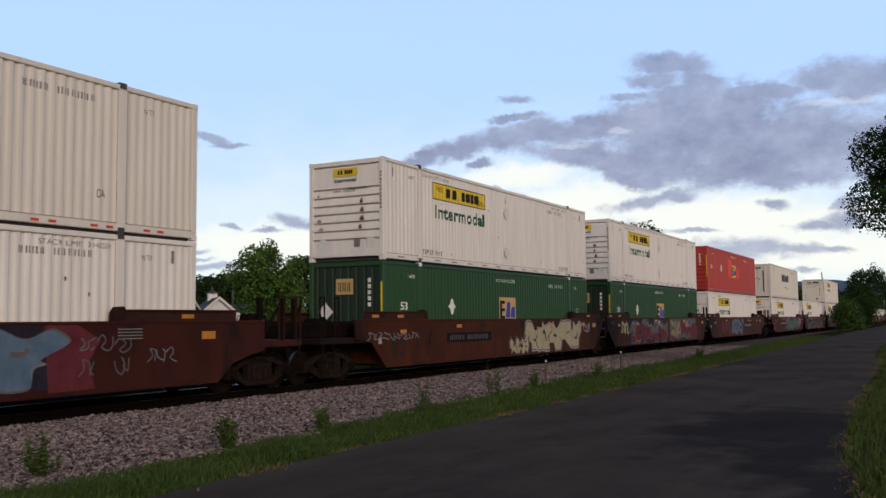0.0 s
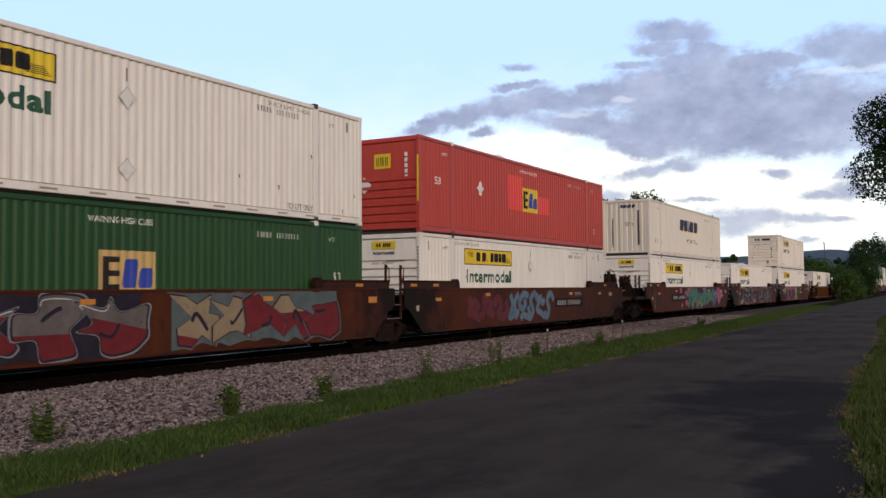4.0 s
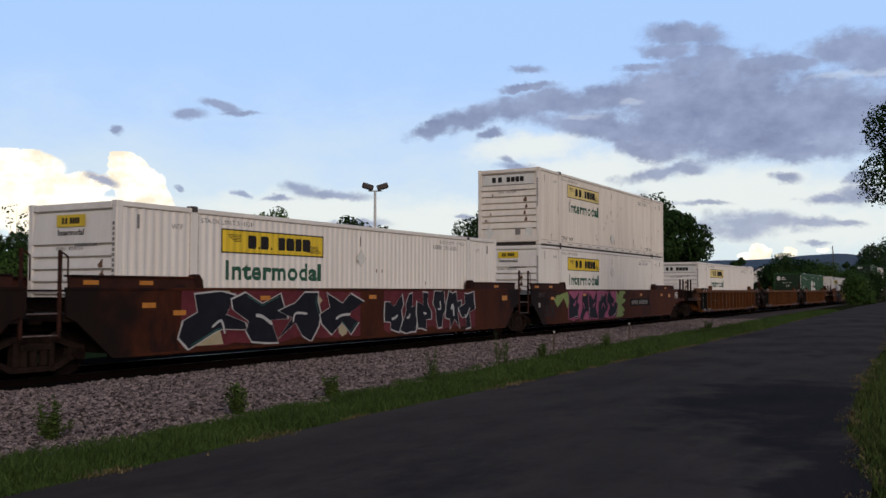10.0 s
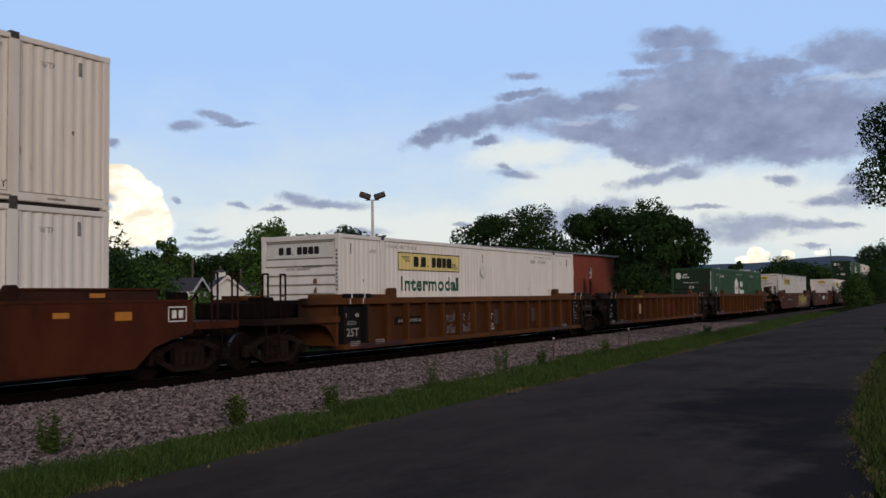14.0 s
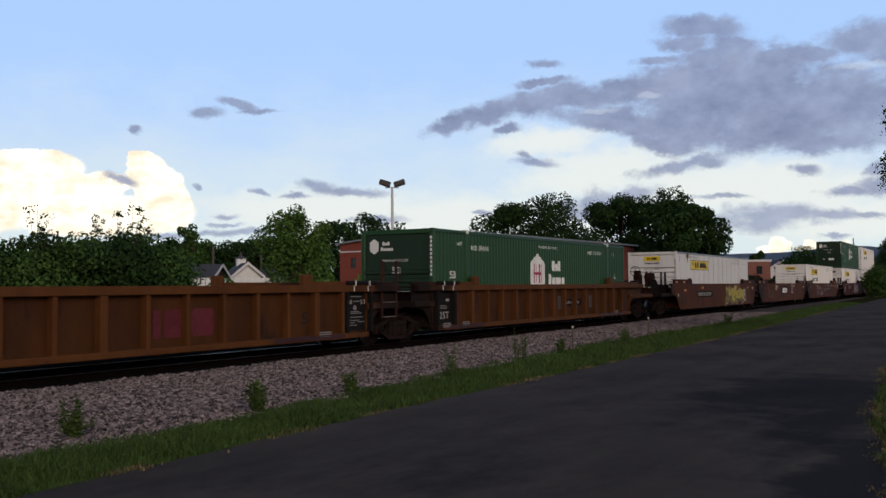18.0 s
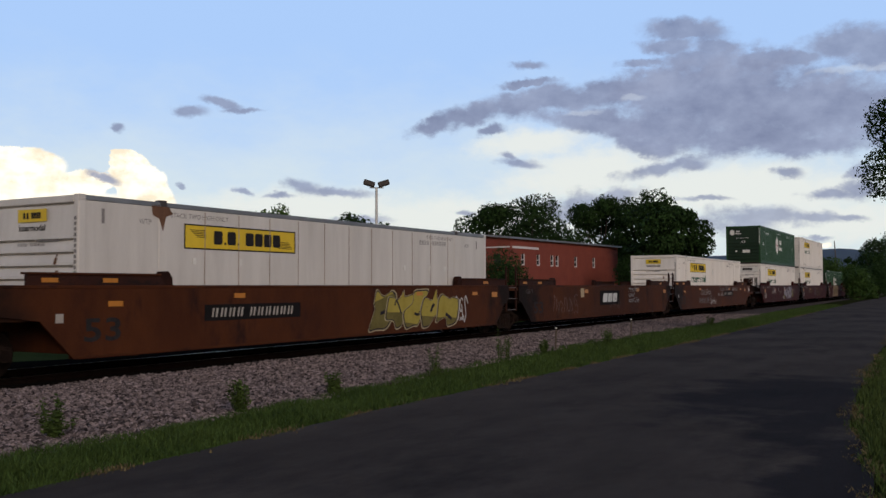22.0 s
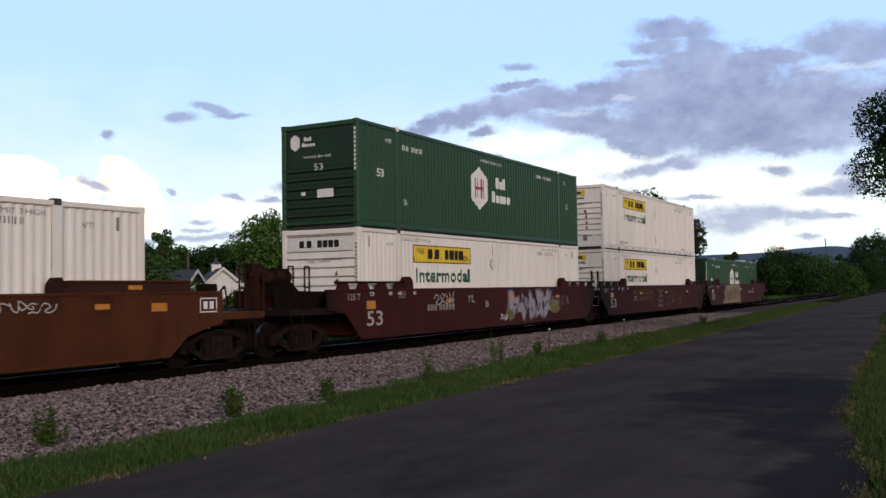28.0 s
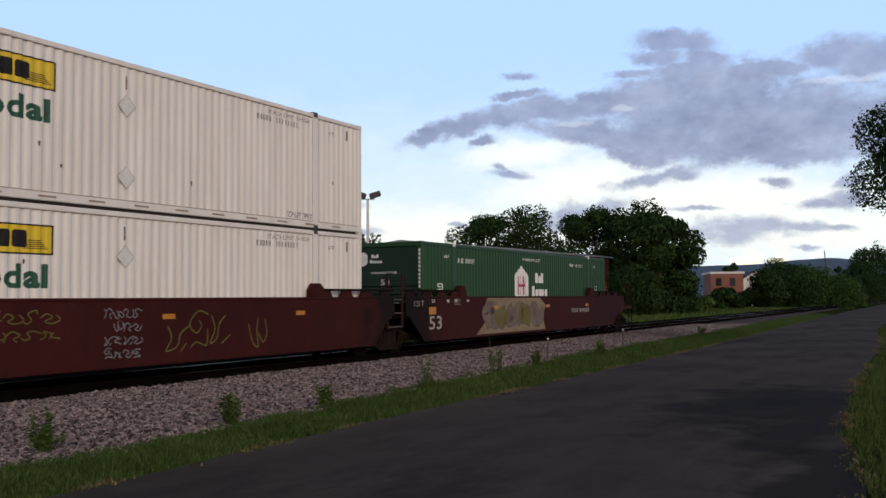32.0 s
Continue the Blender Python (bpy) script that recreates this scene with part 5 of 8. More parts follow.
def bogie_frame(bm):
    """Cast side frames, bolster and springs of a two-axle truck; 0 at the rail head."""
    def bar(s, pts, w):
        for (a, b), (c, d) in zip(pts, pts[1:]):
            n = Vector((-(d - b), c - a)).normalized() * w / 2
            plate(bm, [(a + n.x, b + n.y), (a - n.x, b - n.y), (c - n.x, d - n.y), (c + n.x, d + n.y)], s * 0.97, s * 1.12)
    for s in (1, -1):
        bar(s, [(-0.98, 0.50), (-0.44, 0.69), (0.44, 0.69), (0.98, 0.50)], 0.11)
        bar(s, [(-0.92, 0.42), (-0.44, 0.18), (0.44, 0.18), (0.92, 0.42)], 0.10)
        for k in (-0.36, 0.36):
            bar(s, [(k, 0.2), (k, 0.68)], 0.10)
        for k in (-0.2, 0, 0.2):
            tube(bm, (s * 1.09, k, 0.24), (s * 1.09, k, 0.52), 0.075, n=8)
        soft_box(bm, *sorted((s * 1.0, s * 1.17)), -0.30, 0.30, 0.50, 0.62, 0.02)
        for e in (1, -1):
            plate(bm, [(e * 0.89 - 0.20, 0.30), (e * 0.89 + 0.20, 0.30), (e * 0.89 + 0.17, 0.56), (e * 0.89 - 0.17, 0.56)], s * 0.98, s * 1.11)
            tube(bm, (s * 1.08, e * 0.89, 0.42), (s * 1.19, e * 0.89, 0.42), 0.115, n=10)
    box(bm, -1.12, 1.12, -0.2, 0.2, 0.5, 0.78)
    box(bm, -0.3, 0.3, -0.3, 0.3, 0.78, 0.95)


def add_bogie(root, y):
    b = shared("bogie", (), bogie_frame, M["dusty_iron"], root, "grimy cast steel bogie", Matrix.Translation((0, y, RAIL_TOP)))
    for e in (1, -1):
        me = mesh_of("wheelset", wheelset)
        if len(me.materials) < 2:
            me.materials.append(M["iron"])
            me.materials.append(M["tread"])
            for p in me.polygons:
                mid = math.hypot(p.center.y, p.center.z)
                if 0.72 < abs(p.center.x) < 0.815 and mid > 0.39:
                    p.material_index = 1
        w = part("wheelset", me, M["iron"], b, "", Matrix.Translation((0, e * 0.89, 0.42)))
        WHEELS.append((w, e * 0.89))


SIDE_X, RIB_IN = 1.53, 0.18


def brake_wheel(bm):
    """A spoked hand wheel facing along the train."""
    y, z, r, n = -HALF_L - 3.32, 2.26, 0.24, 16
    rim = [(0.23 + r * math.cos(2 * math.pi * k / n), y, z + r * math.sin(2 * math.pi * k / n)) for k in range(n)]
    for k in range(n):
        tube(bm, rim[k], rim[(k + 1) % n], 0.016, n=5)
    for k in range(0, n, 4):
        tube(bm, (0.23, y + 0.03, z), rim[k], 0.012, n=5)
    tube(bm, (0.23, y - 0.01, z), (0.23, y + 0.1, z), 0.04, n=8)


def well_car(unit, style, lead, trail):
    """One unit of an articulated car. lead, trail: joint or coupler at that end."""
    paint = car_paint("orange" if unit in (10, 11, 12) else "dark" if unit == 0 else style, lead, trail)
    label = {"smooth": "oxide-brown smooth-sided well car with sprayed paint, on rails", "ribbed": "ochre-brown rib-sided well car with black end panel, on rails",
             "maroon": "dark maroon smooth-sided well car with white stencils, on rails"}[style]
    root = thing("well_car", label, "rail car", "well cars of the train")
    Y = lambda v: v - HALF_L
    # y0, y1: ends of the platforms; s0, s1: ends of the side sheets, which stop short of a coupler
    y0 = -1.28 if lead == "joint" else -3.15
    y1 = LONG + (1.25 if style != "ribbed" else 1.66) if trail == "joint" else LONG + 3.40
    s0 = y0 if lead == "joint" else -1.72
    s1 = y1 if trail == "joint" else LONG + 1.92
    top, low = 1.63, 0.335
    if style == "ribbed":
        front = [(s0, 0.99), (-0.98, 0.99), (-0.66, 0.93), (-0.42, 0.74), (-0.30, 0.52), (-0.25, low)]
        rear = [(LONG + 0.36, low), (LONG + 0.44, 0.55), (LONG + 0.58, 0.78), (LONG + 0.80, 0.94), (LONG + 1.10, 0.99), (s1, 0.99)]
    else:
        front = [(s0, 1.12), (-1.05 if lead == "joint" else -0.95, 1.02), (-0.25, low)]
        rear = [(LONG + 0.25, low), (LONG + 1.0, 1.10), (s1, 1.14)] if trail == "joint" else [(LONG + 0.42, low), (LONG + 0.90, 0.72), (LONG + 1.55, 0.90), (s1, 0.95)]
    outline = [(Y(v), z) for v, z in [(s0, top), *front, *rear, (s1, top)]]
    key = (style, lead, trail)
    for s in (1, -1):
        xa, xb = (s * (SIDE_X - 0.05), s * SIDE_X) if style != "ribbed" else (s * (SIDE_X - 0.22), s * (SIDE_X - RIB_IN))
        # recessed ribbed sheet takes the paint with shade mixed in
        shared("side_sheet", (*key, s), lambda bm: plate(bm, outline, xa, xb), car_paint("web_shade", lead, trail) if style == "ribbed" else paint, root)
        shared("top_chord", (*key, s), lambda bm: soft_box(bm, *sorted((s * (SIDE_X - 0.16), s * (SIDE_X + 0.012))), Y(s0 + 0.06), Y(s1 - 0.06), top - (0.16 if style == "ribbed" else 0.05), top + 0.012), paint, root)
        shared("bottom_chord", (*key, s), lambda bm: soft_box(bm, *sorted((s * (SIDE_X - 0.28), s * (SIDE_X + (0.0 if style == "ribbed" else 0.006)))), Y(-0.15), Y(LONG + 0.15), low - 0.012, low + (0.12 if style == "ribbed" else 0.05)), paint, root)
        if style == "ribbed":
            for k in range(15):
                v = 0.95 + k * 1.02
                wide = 0.10 if k not in (1, 7, 13) else 0.17
                shared("rib", (k, s), lambda bm: soft_box(bm, *sorted((s * (SIDE_X - RIB_IN), s * (SIDE_X - 0.005))), Y(v) - wide / 2, Y(v) + wide / 2, low + 0.1, top - 0.14, 0.008), paint, root)
            for e, (a, b) in enumerate(((-1.35, 2.15), (LONG - 2.15, LONG + 1.35))):
                shared("top_guide", (e, s), lambda bm: soft_box(bm, *sorted((s * (SIDE_X - 0.22), s * (SIDE_X - 0.06))), Y(a), Y(b), top + 0.01, top + 0.10, 0.01), paint, root)
                c = 2.25 if e == 0 else LONG - 2.25
                shared("corner_guide", (e, s), lambda bm: soft_box(bm, *sorted((s * (SIDE_X - 0.20), s * (SIDE_X - 0.02))), Y(c) - 0.16, Y(c) + 0.16, top - 0.1, top + 0.27, 0.03), paint, root)
        elif style == "smooth":
            for e, pts in enumerate(([(-1.2, 1.64), (1.88, 1.64), (1.76, 1.83), (-1.2, 1.85)], [(14.05, 1.64), (17.15, 1.64), (17.15, 1.85), (14.17, 1.83)])):
                shared("raised_guide", (e, s), lambda bm: plate(bm, [(Y(a), b) for a, b in pts], s * (SIDE_X - 0.09), s * (SIDE_X - 0.02)), M["guide"], root)
                c = 1.93 if e == 0 else 14.0
                shared("corner_stop", (e, s), lambda bm: plate(bm, [(Y(c) - 0.17, 1.64), (Y(c) + 0.17, 1.64), (Y(c) + 0.15, 1.80), (Y(c) + 0.05, 1.92), (Y(c) - 0.08, 1.91), (Y(c) - 0.16, 1.80)], s * (SIDE_X - 0.2), s * (SIDE_X - 0.03)), M["rust_iron"], root)
                a, b = (-1.2, 1.76) if e == 0 else (14.17, 17.15)
                shared("guide_flange", (e, s), lambda bm: soft_box(bm, *sorted((s * (SIDE_X - 0.2), s * (SIDE_X + 0.02))), Y(a), Y(b), 1.825, 1.865, 0.008), paint, root)
        else:
            for e, (a, b) in enumerate(((-1.3, 2.2), (LONG - 2.2, LONG + 1.3))):
                shared("guide_rail", (e, s), lambda bm: soft_box(bm, *sorted((s * (SIDE_X - 0.13), s * (SIDE_X - 0.03))), Y(a), Y(b), 1.79, 1.85, 0.01), M["iron"], root)
                for k in range(4):
                    c = a + 0.35 + k * 0.9
                    shared("guide_foot", (e, s, k), lambda bm: plate(bm, [(Y(c) - 0.28, 1.64), (Y(c) + 0.28, 1.64), (Y(c) + 0.18, 1.8), (Y(c) - 0.18, 1.8)], s * (SIDE_X - 0.12), s * (SIDE_X - 0.05)), paint, root)
                c = 2.2 if e == 0 else LONG - 2.2
                shared("corner_guide", (e, s), lambda bm: plate(bm, [(Y(c) - 0.24, 1.64), (Y(c) + 0.24, 1.64), (Y(c) + 0.22, 1.86), (Y(c) + 0.08, 1.98), (Y(c) - 0.10, 1.98), (Y(c) - 0.24, 1.82)], s * (SIDE_X - 0.2), s * (SIDE_X - 0.02)), paint, root)
    # inner ends, floor bearers, platforms
    for e, end in ((0, lead), (1, trail)):
        sign = -1 if e == 0 else 1
        yc = Y(-0.2) if e == 0 else Y(LONG + 0.2)
        ye = Y(y0) if e == 0 else Y(y1)
        shared("bulkhead", (style, e), lambda bm: soft_box(bm, -1.4, 1.4, *sorted((yc, yc + sign * 0.08)), 0.42, 1.45), paint, root)
        shared("end_platform", (style, e, end), lambda bm: [soft_box(bm, -1.46, 1.46, *sorted((yc, ye - sign * 0.02)), 1.02, 1.18), box(bm, -0.35, 0.35, *sorted((yc, ye)), 0.82, 1.02)], paint, root)
        deck = -0.6 if e == 0 else LONG + 0.6
        for k in range(6):
            shared("walkway_slat", (e, end, k), lambda bm: soft_box(bm, -1.4, 1.4, Y(deck) - 0.25 + k * 0.09, Y(deck) - 0.20 + k * 0.09, 1.56, 1.60, 0.006), M["iron"], root)
        if end == "coupler":
            cy = ye - sign * 0.30
            shared("coupler", (e,), lambda bm: [soft_box(bm, -0.11, 0.11, *sorted((ye - sign * 0.1, cy + sign * 0.4)), 0.76, 0.98, 0.03), soft_box(bm, -0.2, 0.2, *sorted((cy + sign * 0.36, cy + sign * 0.66)), 0.70, 1.02, 0.06)], M["iron"], root)
            shared("air_hose", (e,), lambda bm: [tube(bm, (0.45, ye, 0.85), (0.5, ye + sign * 0.3, 0.45), 0.025, n=6), tube(bm, (0.5, ye + sign * 0.3, 0.45), (0.4, ye + sign * 0.75, 0.5), 0.025, n=6)], M["black"], root)
            for k, (py, h) in enumerate(((0.12, 2.20), (0.74, 2.20))):
                y = ye - sign * py
                shared("grab_rail", (style, e, k), lambda bm: [tube(bm, (1.42, y - 0.09, 1.15), (1.42, y - 0.09, h), 0.024, n=6), tube(bm, (1.42, y + 0.09, 1.15), (1.42, y + 0.09, h), 0.024, n=6),
                                                             tube(bm, (1.42, y - 0.09, h), (1.42, y + 0.09, h), 0.022, n=6), tube(bm, (1.42, y - 0.09, 1.7), (1.42, y + 0.09, 1.7), 0.018, n=6)], M["rust_iron" if e else "iron"], root)
            shared("sill_step", (e,), lambda bm: [tube(bm, (1.45, ye - sign * 0.1, 1.05), (1.45, ye - sign * 0.1, 0.38), 0.02, n=6), tube(bm, (1.45, ye - sign * 0.55, 1.05), (1.45, ye - sign * 0.55, 0.38), 0.02, n=6),
                                                  soft_box(bm, 1.38, 1.5, *sorted((ye - sign * 0.1, ye - sign * 0.55)), 0.36, 0.39, 0.004), soft_box(bm, 1.38, 1.5, *sorted((ye - sign * 0.1, ye - sign * 0.55)), 0.68, 0.70, 0.004)], M["iron"], root)
            if e == 0 and style != "ribbed" and unit != 1:
                shared("brake_gear", (), lambda bm: [soft_box(bm, 0.05, 0.42, Y(-3.12), Y(-2.8), 1.15, 2.12, 0.04), soft_box(bm, 0.1, 0.36, Y(-3.22), Y(-2.8), 1.95, 2.30, 0.03)], M["rust_iron"], root)
                shared("brake_wheel", (), brake_wheel, M["iron"], root)
                shared("reservoir", (e,), lambda bm: [tube(bm, (0.75, Y(-3.1), 1.96), (0.75, Y(-2.35), 1.96), 0.17, n=14), tube(bm, (0.75, Y(-3.18), 1.96), (0.75, Y(-3.1), 1.96), 0.10, 0.17, 14)], M["rust_iron"], root)
                shared("gusset", (e,), lambda bm: plate(bm, [(Y(-3.1), 1.18), (Y(-0.5), 1.18), (Y(-0.5), 1.58), (Y(-2.2), 1.62), (Y(-2.5), 1.85), (Y(-2.9), 1.85), (Y(-3.1), 1.6)], 0.95, 1.0), M["iron"], root)
                for k, v in enumerate((-2.95, -2.5)):
                    shared("reservoir_band", (e, k), lambda bm: soft_box(bm, 0.58, 0.92, Y(v) - 0.03, Y(v) + 0.03, 1.5, 2.17, 0.008), M["iron"], root)
            elif e == 0:
                shared("brake_gear", ("low",), lambda bm: [soft_box(bm, -0.9, 1.0, Y(-2.9), Y(-0.5), 1.18, 1.56, 0.04), soft_box(bm, 0.5, 0.9, Y(-2.6), Y(-2.1), 1.5, 1.68, 0.03)], M["iron"], root)
            elif unit == 0:
                for k, v in enumerate((1.95, 2.75, 3.2)):
                    shared("stanchion", (k,), lambda bm: soft_box(bm, 1.30, 1.42, Y(LONG + v) - 0.06, Y(LONG + v) + 0.06, 1.15, 2.16, 0.01), M["iron"], root)
                for k, v in enumerate((2.05, 2.85)):
                    shared("brace", (k,), lambda bm: tube(bm, (1.36, Y(LONG + v), 1.3), (1.36, Y(LONG + v + 0.62), 2.0), 0.04, n=6), M["iron"], root)
            elif unit == 3:
                shared("reservoir", (e,), lambda bm: [tube(bm, (0.75, Y(LONG + 0.35), 2.06), (0.75, Y(LONG + 1.7), 2.06), 0.17, n=14), tube(bm, (0.75, Y(LONG + 1.7), 2.06), (0.75, Y(LONG + 1.8), 2.06), 0.17, 0.09, 14)], M["rust_iron"], root)
                shared("bracket", (e,), lambda bm: plate(bm, [(Y(LONG + 1.85), 1.18), (Y(LONG + 2.6), 1.18), (Y(LONG + 2.45), 1.9), (Y(LONG + 2.3), 2.4), (Y(LONG + 2.1), 2.38), (Y(LONG + 2.0), 1.8)], 0.72, 0.80), M["rust_iron"], root)
                for k, v in enumerate((0.55, 1.45)):
                    shared("reservoir_band", (e, k), lambda bm: soft_box(bm, 0.57, 0.93, Y(LONG + v) - 0.03, Y(LONG + v) + 0.03, 1.5, 2.25, 0.008), M["iron"], root)
            if e == 1:
                shared("brake_gear", (e,), lambda bm: [soft_box(bm, -1.0, 1.1, Y(LONG + 0.4), Y(LONG + 2.4), 1.18, 1.50, 0.04), soft_box(bm, 0.9, 1.25, Y(LONG + 1.75), Y(LONG + 2.1), 1.4, 1.8, 0.04)], M["iron"], root)
                shared("lever", (e,), lambda bm: [tube(bm, (1.05, Y(LONG + 1.9), 1.25), (1.05, Y(LONG + 2.5), 1.75), 0.025, n=6), tube(bm, (1.05, Y(LONG + 2.5), 1.75), (1.05, Y(LONG + 2.62), 1.3), 0.02, n=6)], M["iron"], root)
        else:
            if e == 0:
                shared("joint_cover", (style,), lambda bm: [soft_box(bm, -0.6, 0.6, Y(-2.0), Y(-1.2), 0.95, 1.25, 0.04), soft_box(bm, -1.2, 1.2, Y(-1.75), Y(-1.5), 0.98, 1.1, 0.02)], M["iron"], root)
                for k, c in enumerate((-2.12, -1.35) if style != "ribbed" else (-2.86, -2.18)):
                    shared("ladder_rail", (style, k), lambda bm: [soft_box(bm, 1.40, 1.46, Y(c) - 0.03, Y(c) + 0.03, 0.75, 2.30, 0.008), tube(bm, (1.44, Y(c) + 0.05, 2.25), (1.44, Y(c) + 0.16, 2.18), 0.016, n=6),
                                                                 tube(bm, (1.44, Y(c) + 0.16, 2.18), (1.44, Y(c) + 0.16, 1.75), 0.016, n=6)], M["guide"], root)
                for k in range(3):
                    shared("ladder_rung", (style, k), lambda bm: tube(bm, (1.43, Y(-2.1 if style != "ribbed" else -2.84), 0.80 + 0.38 * k), (1.43, Y(-1.37 if style != "ribbed" else -2.2), 0.80 + 0.38 * k), 0.015, n=6), M["rung"], root)
    for k in range(6):
        v = 1.2 + k * 2.75
        shared("cross_bearer", (style, k), lambda bm: soft_box(bm, -1.45, 1.45, Y(v) - 0.12, Y(v) + 0.12, 0.30, 0.425, 0.01), paint, root)
    add_bogie(root, Y(-1.60) if lead == "joint" else Y(-2.25))
    if trail == "coupler":
        add_bogie(root, Y(LONG + 2.25))
    MOVERS.append((root, unit, 0.0))
    return root


def car_solid(root, name, draw, material, label=""):
    bm = bmesh.new()
    draw(bm)
    return part(name, bm, material, root, label)


def car_mark(root, name, draw, material, lift=0.003, label="", x=SIDE_X):
    bm = bmesh.new()
    draw(bm)
    for v in bm.verts:
        v.co.x = x + lift
    return part(name, bm, material, root, label)


# hooks, waves and bolts: no letters
GLYPHS = [
    [[(0.0, 0.25), (0.25, 0.0), (0.55, 0.3), (0.35, 0.75), (0.7, 1.0), (1.0, 0.7)]],
    [[(0.05, 0.95), (0.4, 0.7), (0.1, 0.35), (0.55, 0.2), (0.95, 0.0)], [(0.5, 0.95), (0.75, 0.6), (0.95, 0.75)]],
    [[(0.0, 0.05), (0.3, 0.5), (0.2, 1.0), (0.6, 0.8), (0.75, 0.35), (1.05, 0.1)], [(0.55, 0.1), (0.8, 0.9)]],
    [[(0.9, 0.9), (0.45, 1.0), (0.1, 0.65), (0.4, 0.4), (0.65, 0.6), (0.5, 0.75)], [(0.15, 0.0), (0.5, 0.15), (1.0, 0.05), (0.85, 0.5)]],
    [[(0.0, 0.8), (0.2, 0.2), (0.45, 0.0), (0.55, 0.55), (0.5, 1.0)], [(0.55, 0.5), (0.85, 0.15), (1.05, 0.45), (0.8, 0.95)]],
    [[(0.05, 0.0), (0.2, 0.6), (0.0, 0.9)], [(0.2, 0.6), (0.55, 0.95), (0.8, 0.6), (0.55, 0.3), (0.9, 0.0)]],
    [[(0.1, 1.0), (0.3, 0.55), (0.05, 0.1), (0.5, 0.25), (0.6, 0.7), (1.0, 1.0)], [(0.65, 0.05), (1.0, 0.35)]],
    [[(0.0, 0.55), (0.3, 0.95), (0.6, 0.6), (0.3, 0.2), (0.7, 0.0), (1.05, 0.35), (0.95, 0.85)]],
]


def smooth_line(pts, n=5):
    out = []
    for i in range(len(pts) - 1):
        p0, p1, p2, p3 = pts[max(0, i - 1)], pts[i], pts[i + 1], pts[min(len(pts) - 1, i + 2)]
        for k in range(n):
            t = k / n
            out.append(tuple(0.5 * (2 * b + (c - a) * t + (2 * a - 5 * b + 4 * c - d) * t * t + (3 * b - a - 3 * c + d) * t ** 3) for a, b, c, d in zip(p0, p1, p2, p3)))
    return [*out, pts[-1]]


def stroke(bm, pts, width, x):
    """A ribbon along a line in the y-z plane."""
    prev = None
    for i, (y, z) in enumerate(pts):
        a, b = pts[max(0, i - 1)], pts[min(len(pts) - 1, i + 1)]
        dy, dz = b[0] - a[0], b[1] - a[1]
        d = math.hypot(dy, dz) or 1.0
        w = width * (0.5 if i not in (0, len(pts) - 1) else 0.38)
        cur = (bm.verts.new((x, y - dz / d * w, z + dy / d * w)), bm.verts.new((x, y + dz / d * w, z - dy / d * w)))
        if prev:
            bm.faces.new((prev[1], cur[1], cur[0], prev[0]))
        prev = cur


def sprayed(root, seed, y0, y1, z0, z1, count, fills, outline, glint=None, slant=0.0, fat=0.30, rim=1.22, edge=None):
    """Sprayed shapes on a car side, each with its outline under it and a glint on it, overlapping."""
    rng = random.Random(seed)
    cell, h = (y1 - y0) / count, z1 - z0
    width = min(cell * 1.25, h) * fat
    last = None
    for k in range(count):
        choice = rng.choice([g for g in range(len(GLYPHS)) if g != last])
        last = choice
        gw, gy = cell * rng.uniform(1.0, 1.2), y0 - HALF_L + k * cell - cell * 0.06
        gz, gh = z0 + width * 0.6, h - width * 1.2
        top, under, shine, halo = bmesh.new(), bmesh.new(), bmesh.new(), bmesh.new()
        lift = SIDE_X + 0.002 + 0.0011 * k
        for n, line in enumerate(GLYPHS[choice]):
            pts = smooth_line([(gy + a * gw + slant * b * gh + rng.uniform(-0.05, 0.05), gz + b * gh) for a, b in line])
            pts = [(a, min(z1 - width * 0.6, max(z0 + width * 0.6, b))) for a, b in pts]
            stroke(under, pts, width * rim, lift + 0.00003 * n)
            if edge:
                stroke(halo, pts, width * (rim + 0.1), SIDE_X + 0.0016 + 0.00002 * n + 0.00001 * k)
            stroke(top, pts, width, lift + 0.0005 + 0.00003 * n)
            if glint:
                i = rng.randrange(max(1, len(pts) - 7))
                stroke(shine, [(a + width * 0.28, b + width * 0.2) for a, b in pts[i:i + 7]], width * 0.12, lift + 0.0009)
        shape = part("paint_shape", top, M[fills[k % len(fills)]], root, "sprayed paint shape")
        part("paint_outline", under, M[outline], shape)
        if edge:
            part("paint_edge", halo, M[edge], shape)
        else:
            halo.free()
        if glint:
            part("paint_glint", shine, M[glint], shape)
        else:
            shine.free()


def flare(rng):
    """A fat shape with deep notches, in the unit square."""
    n = rng.choice((11, 12, 13, 14))
    notches = set(rng.sample(range(n), 4))
    pts = []
    for i in range(n):
        a = 2 * math.pi * (i + rng.uniform(-0.25, 0.25)) / n
        reach = 0.5 / max(abs(math.cos(a)), abs(math.sin(a)))
        r = reach * (rng.uniform(0.30, 0.55) if i in notches else rng.uniform(0.86, 1.08))
        pts.append((0.5 + r * math.cos(a), 0.5 + r * math.sin(a)))
    return pts


def rounded(pts, n=4):
    """A closed outline with soft corners."""
    out, m = [], len(pts)
    for i in range(m):
        p0, p1, p2 = Vector(pts[i - 1]), Vector(pts[i]), Vector(pts[(i + 1) % m])
        a, b = p1.lerp(p0, 0.34), p1.lerp(p2, 0.34)
        for k in range(n):
            t = k / (n - 1)
            out.append(tuple((1 - t) ** 2 * a + 2 * t * (1 - t) * p1 + t * t * b))
    return out


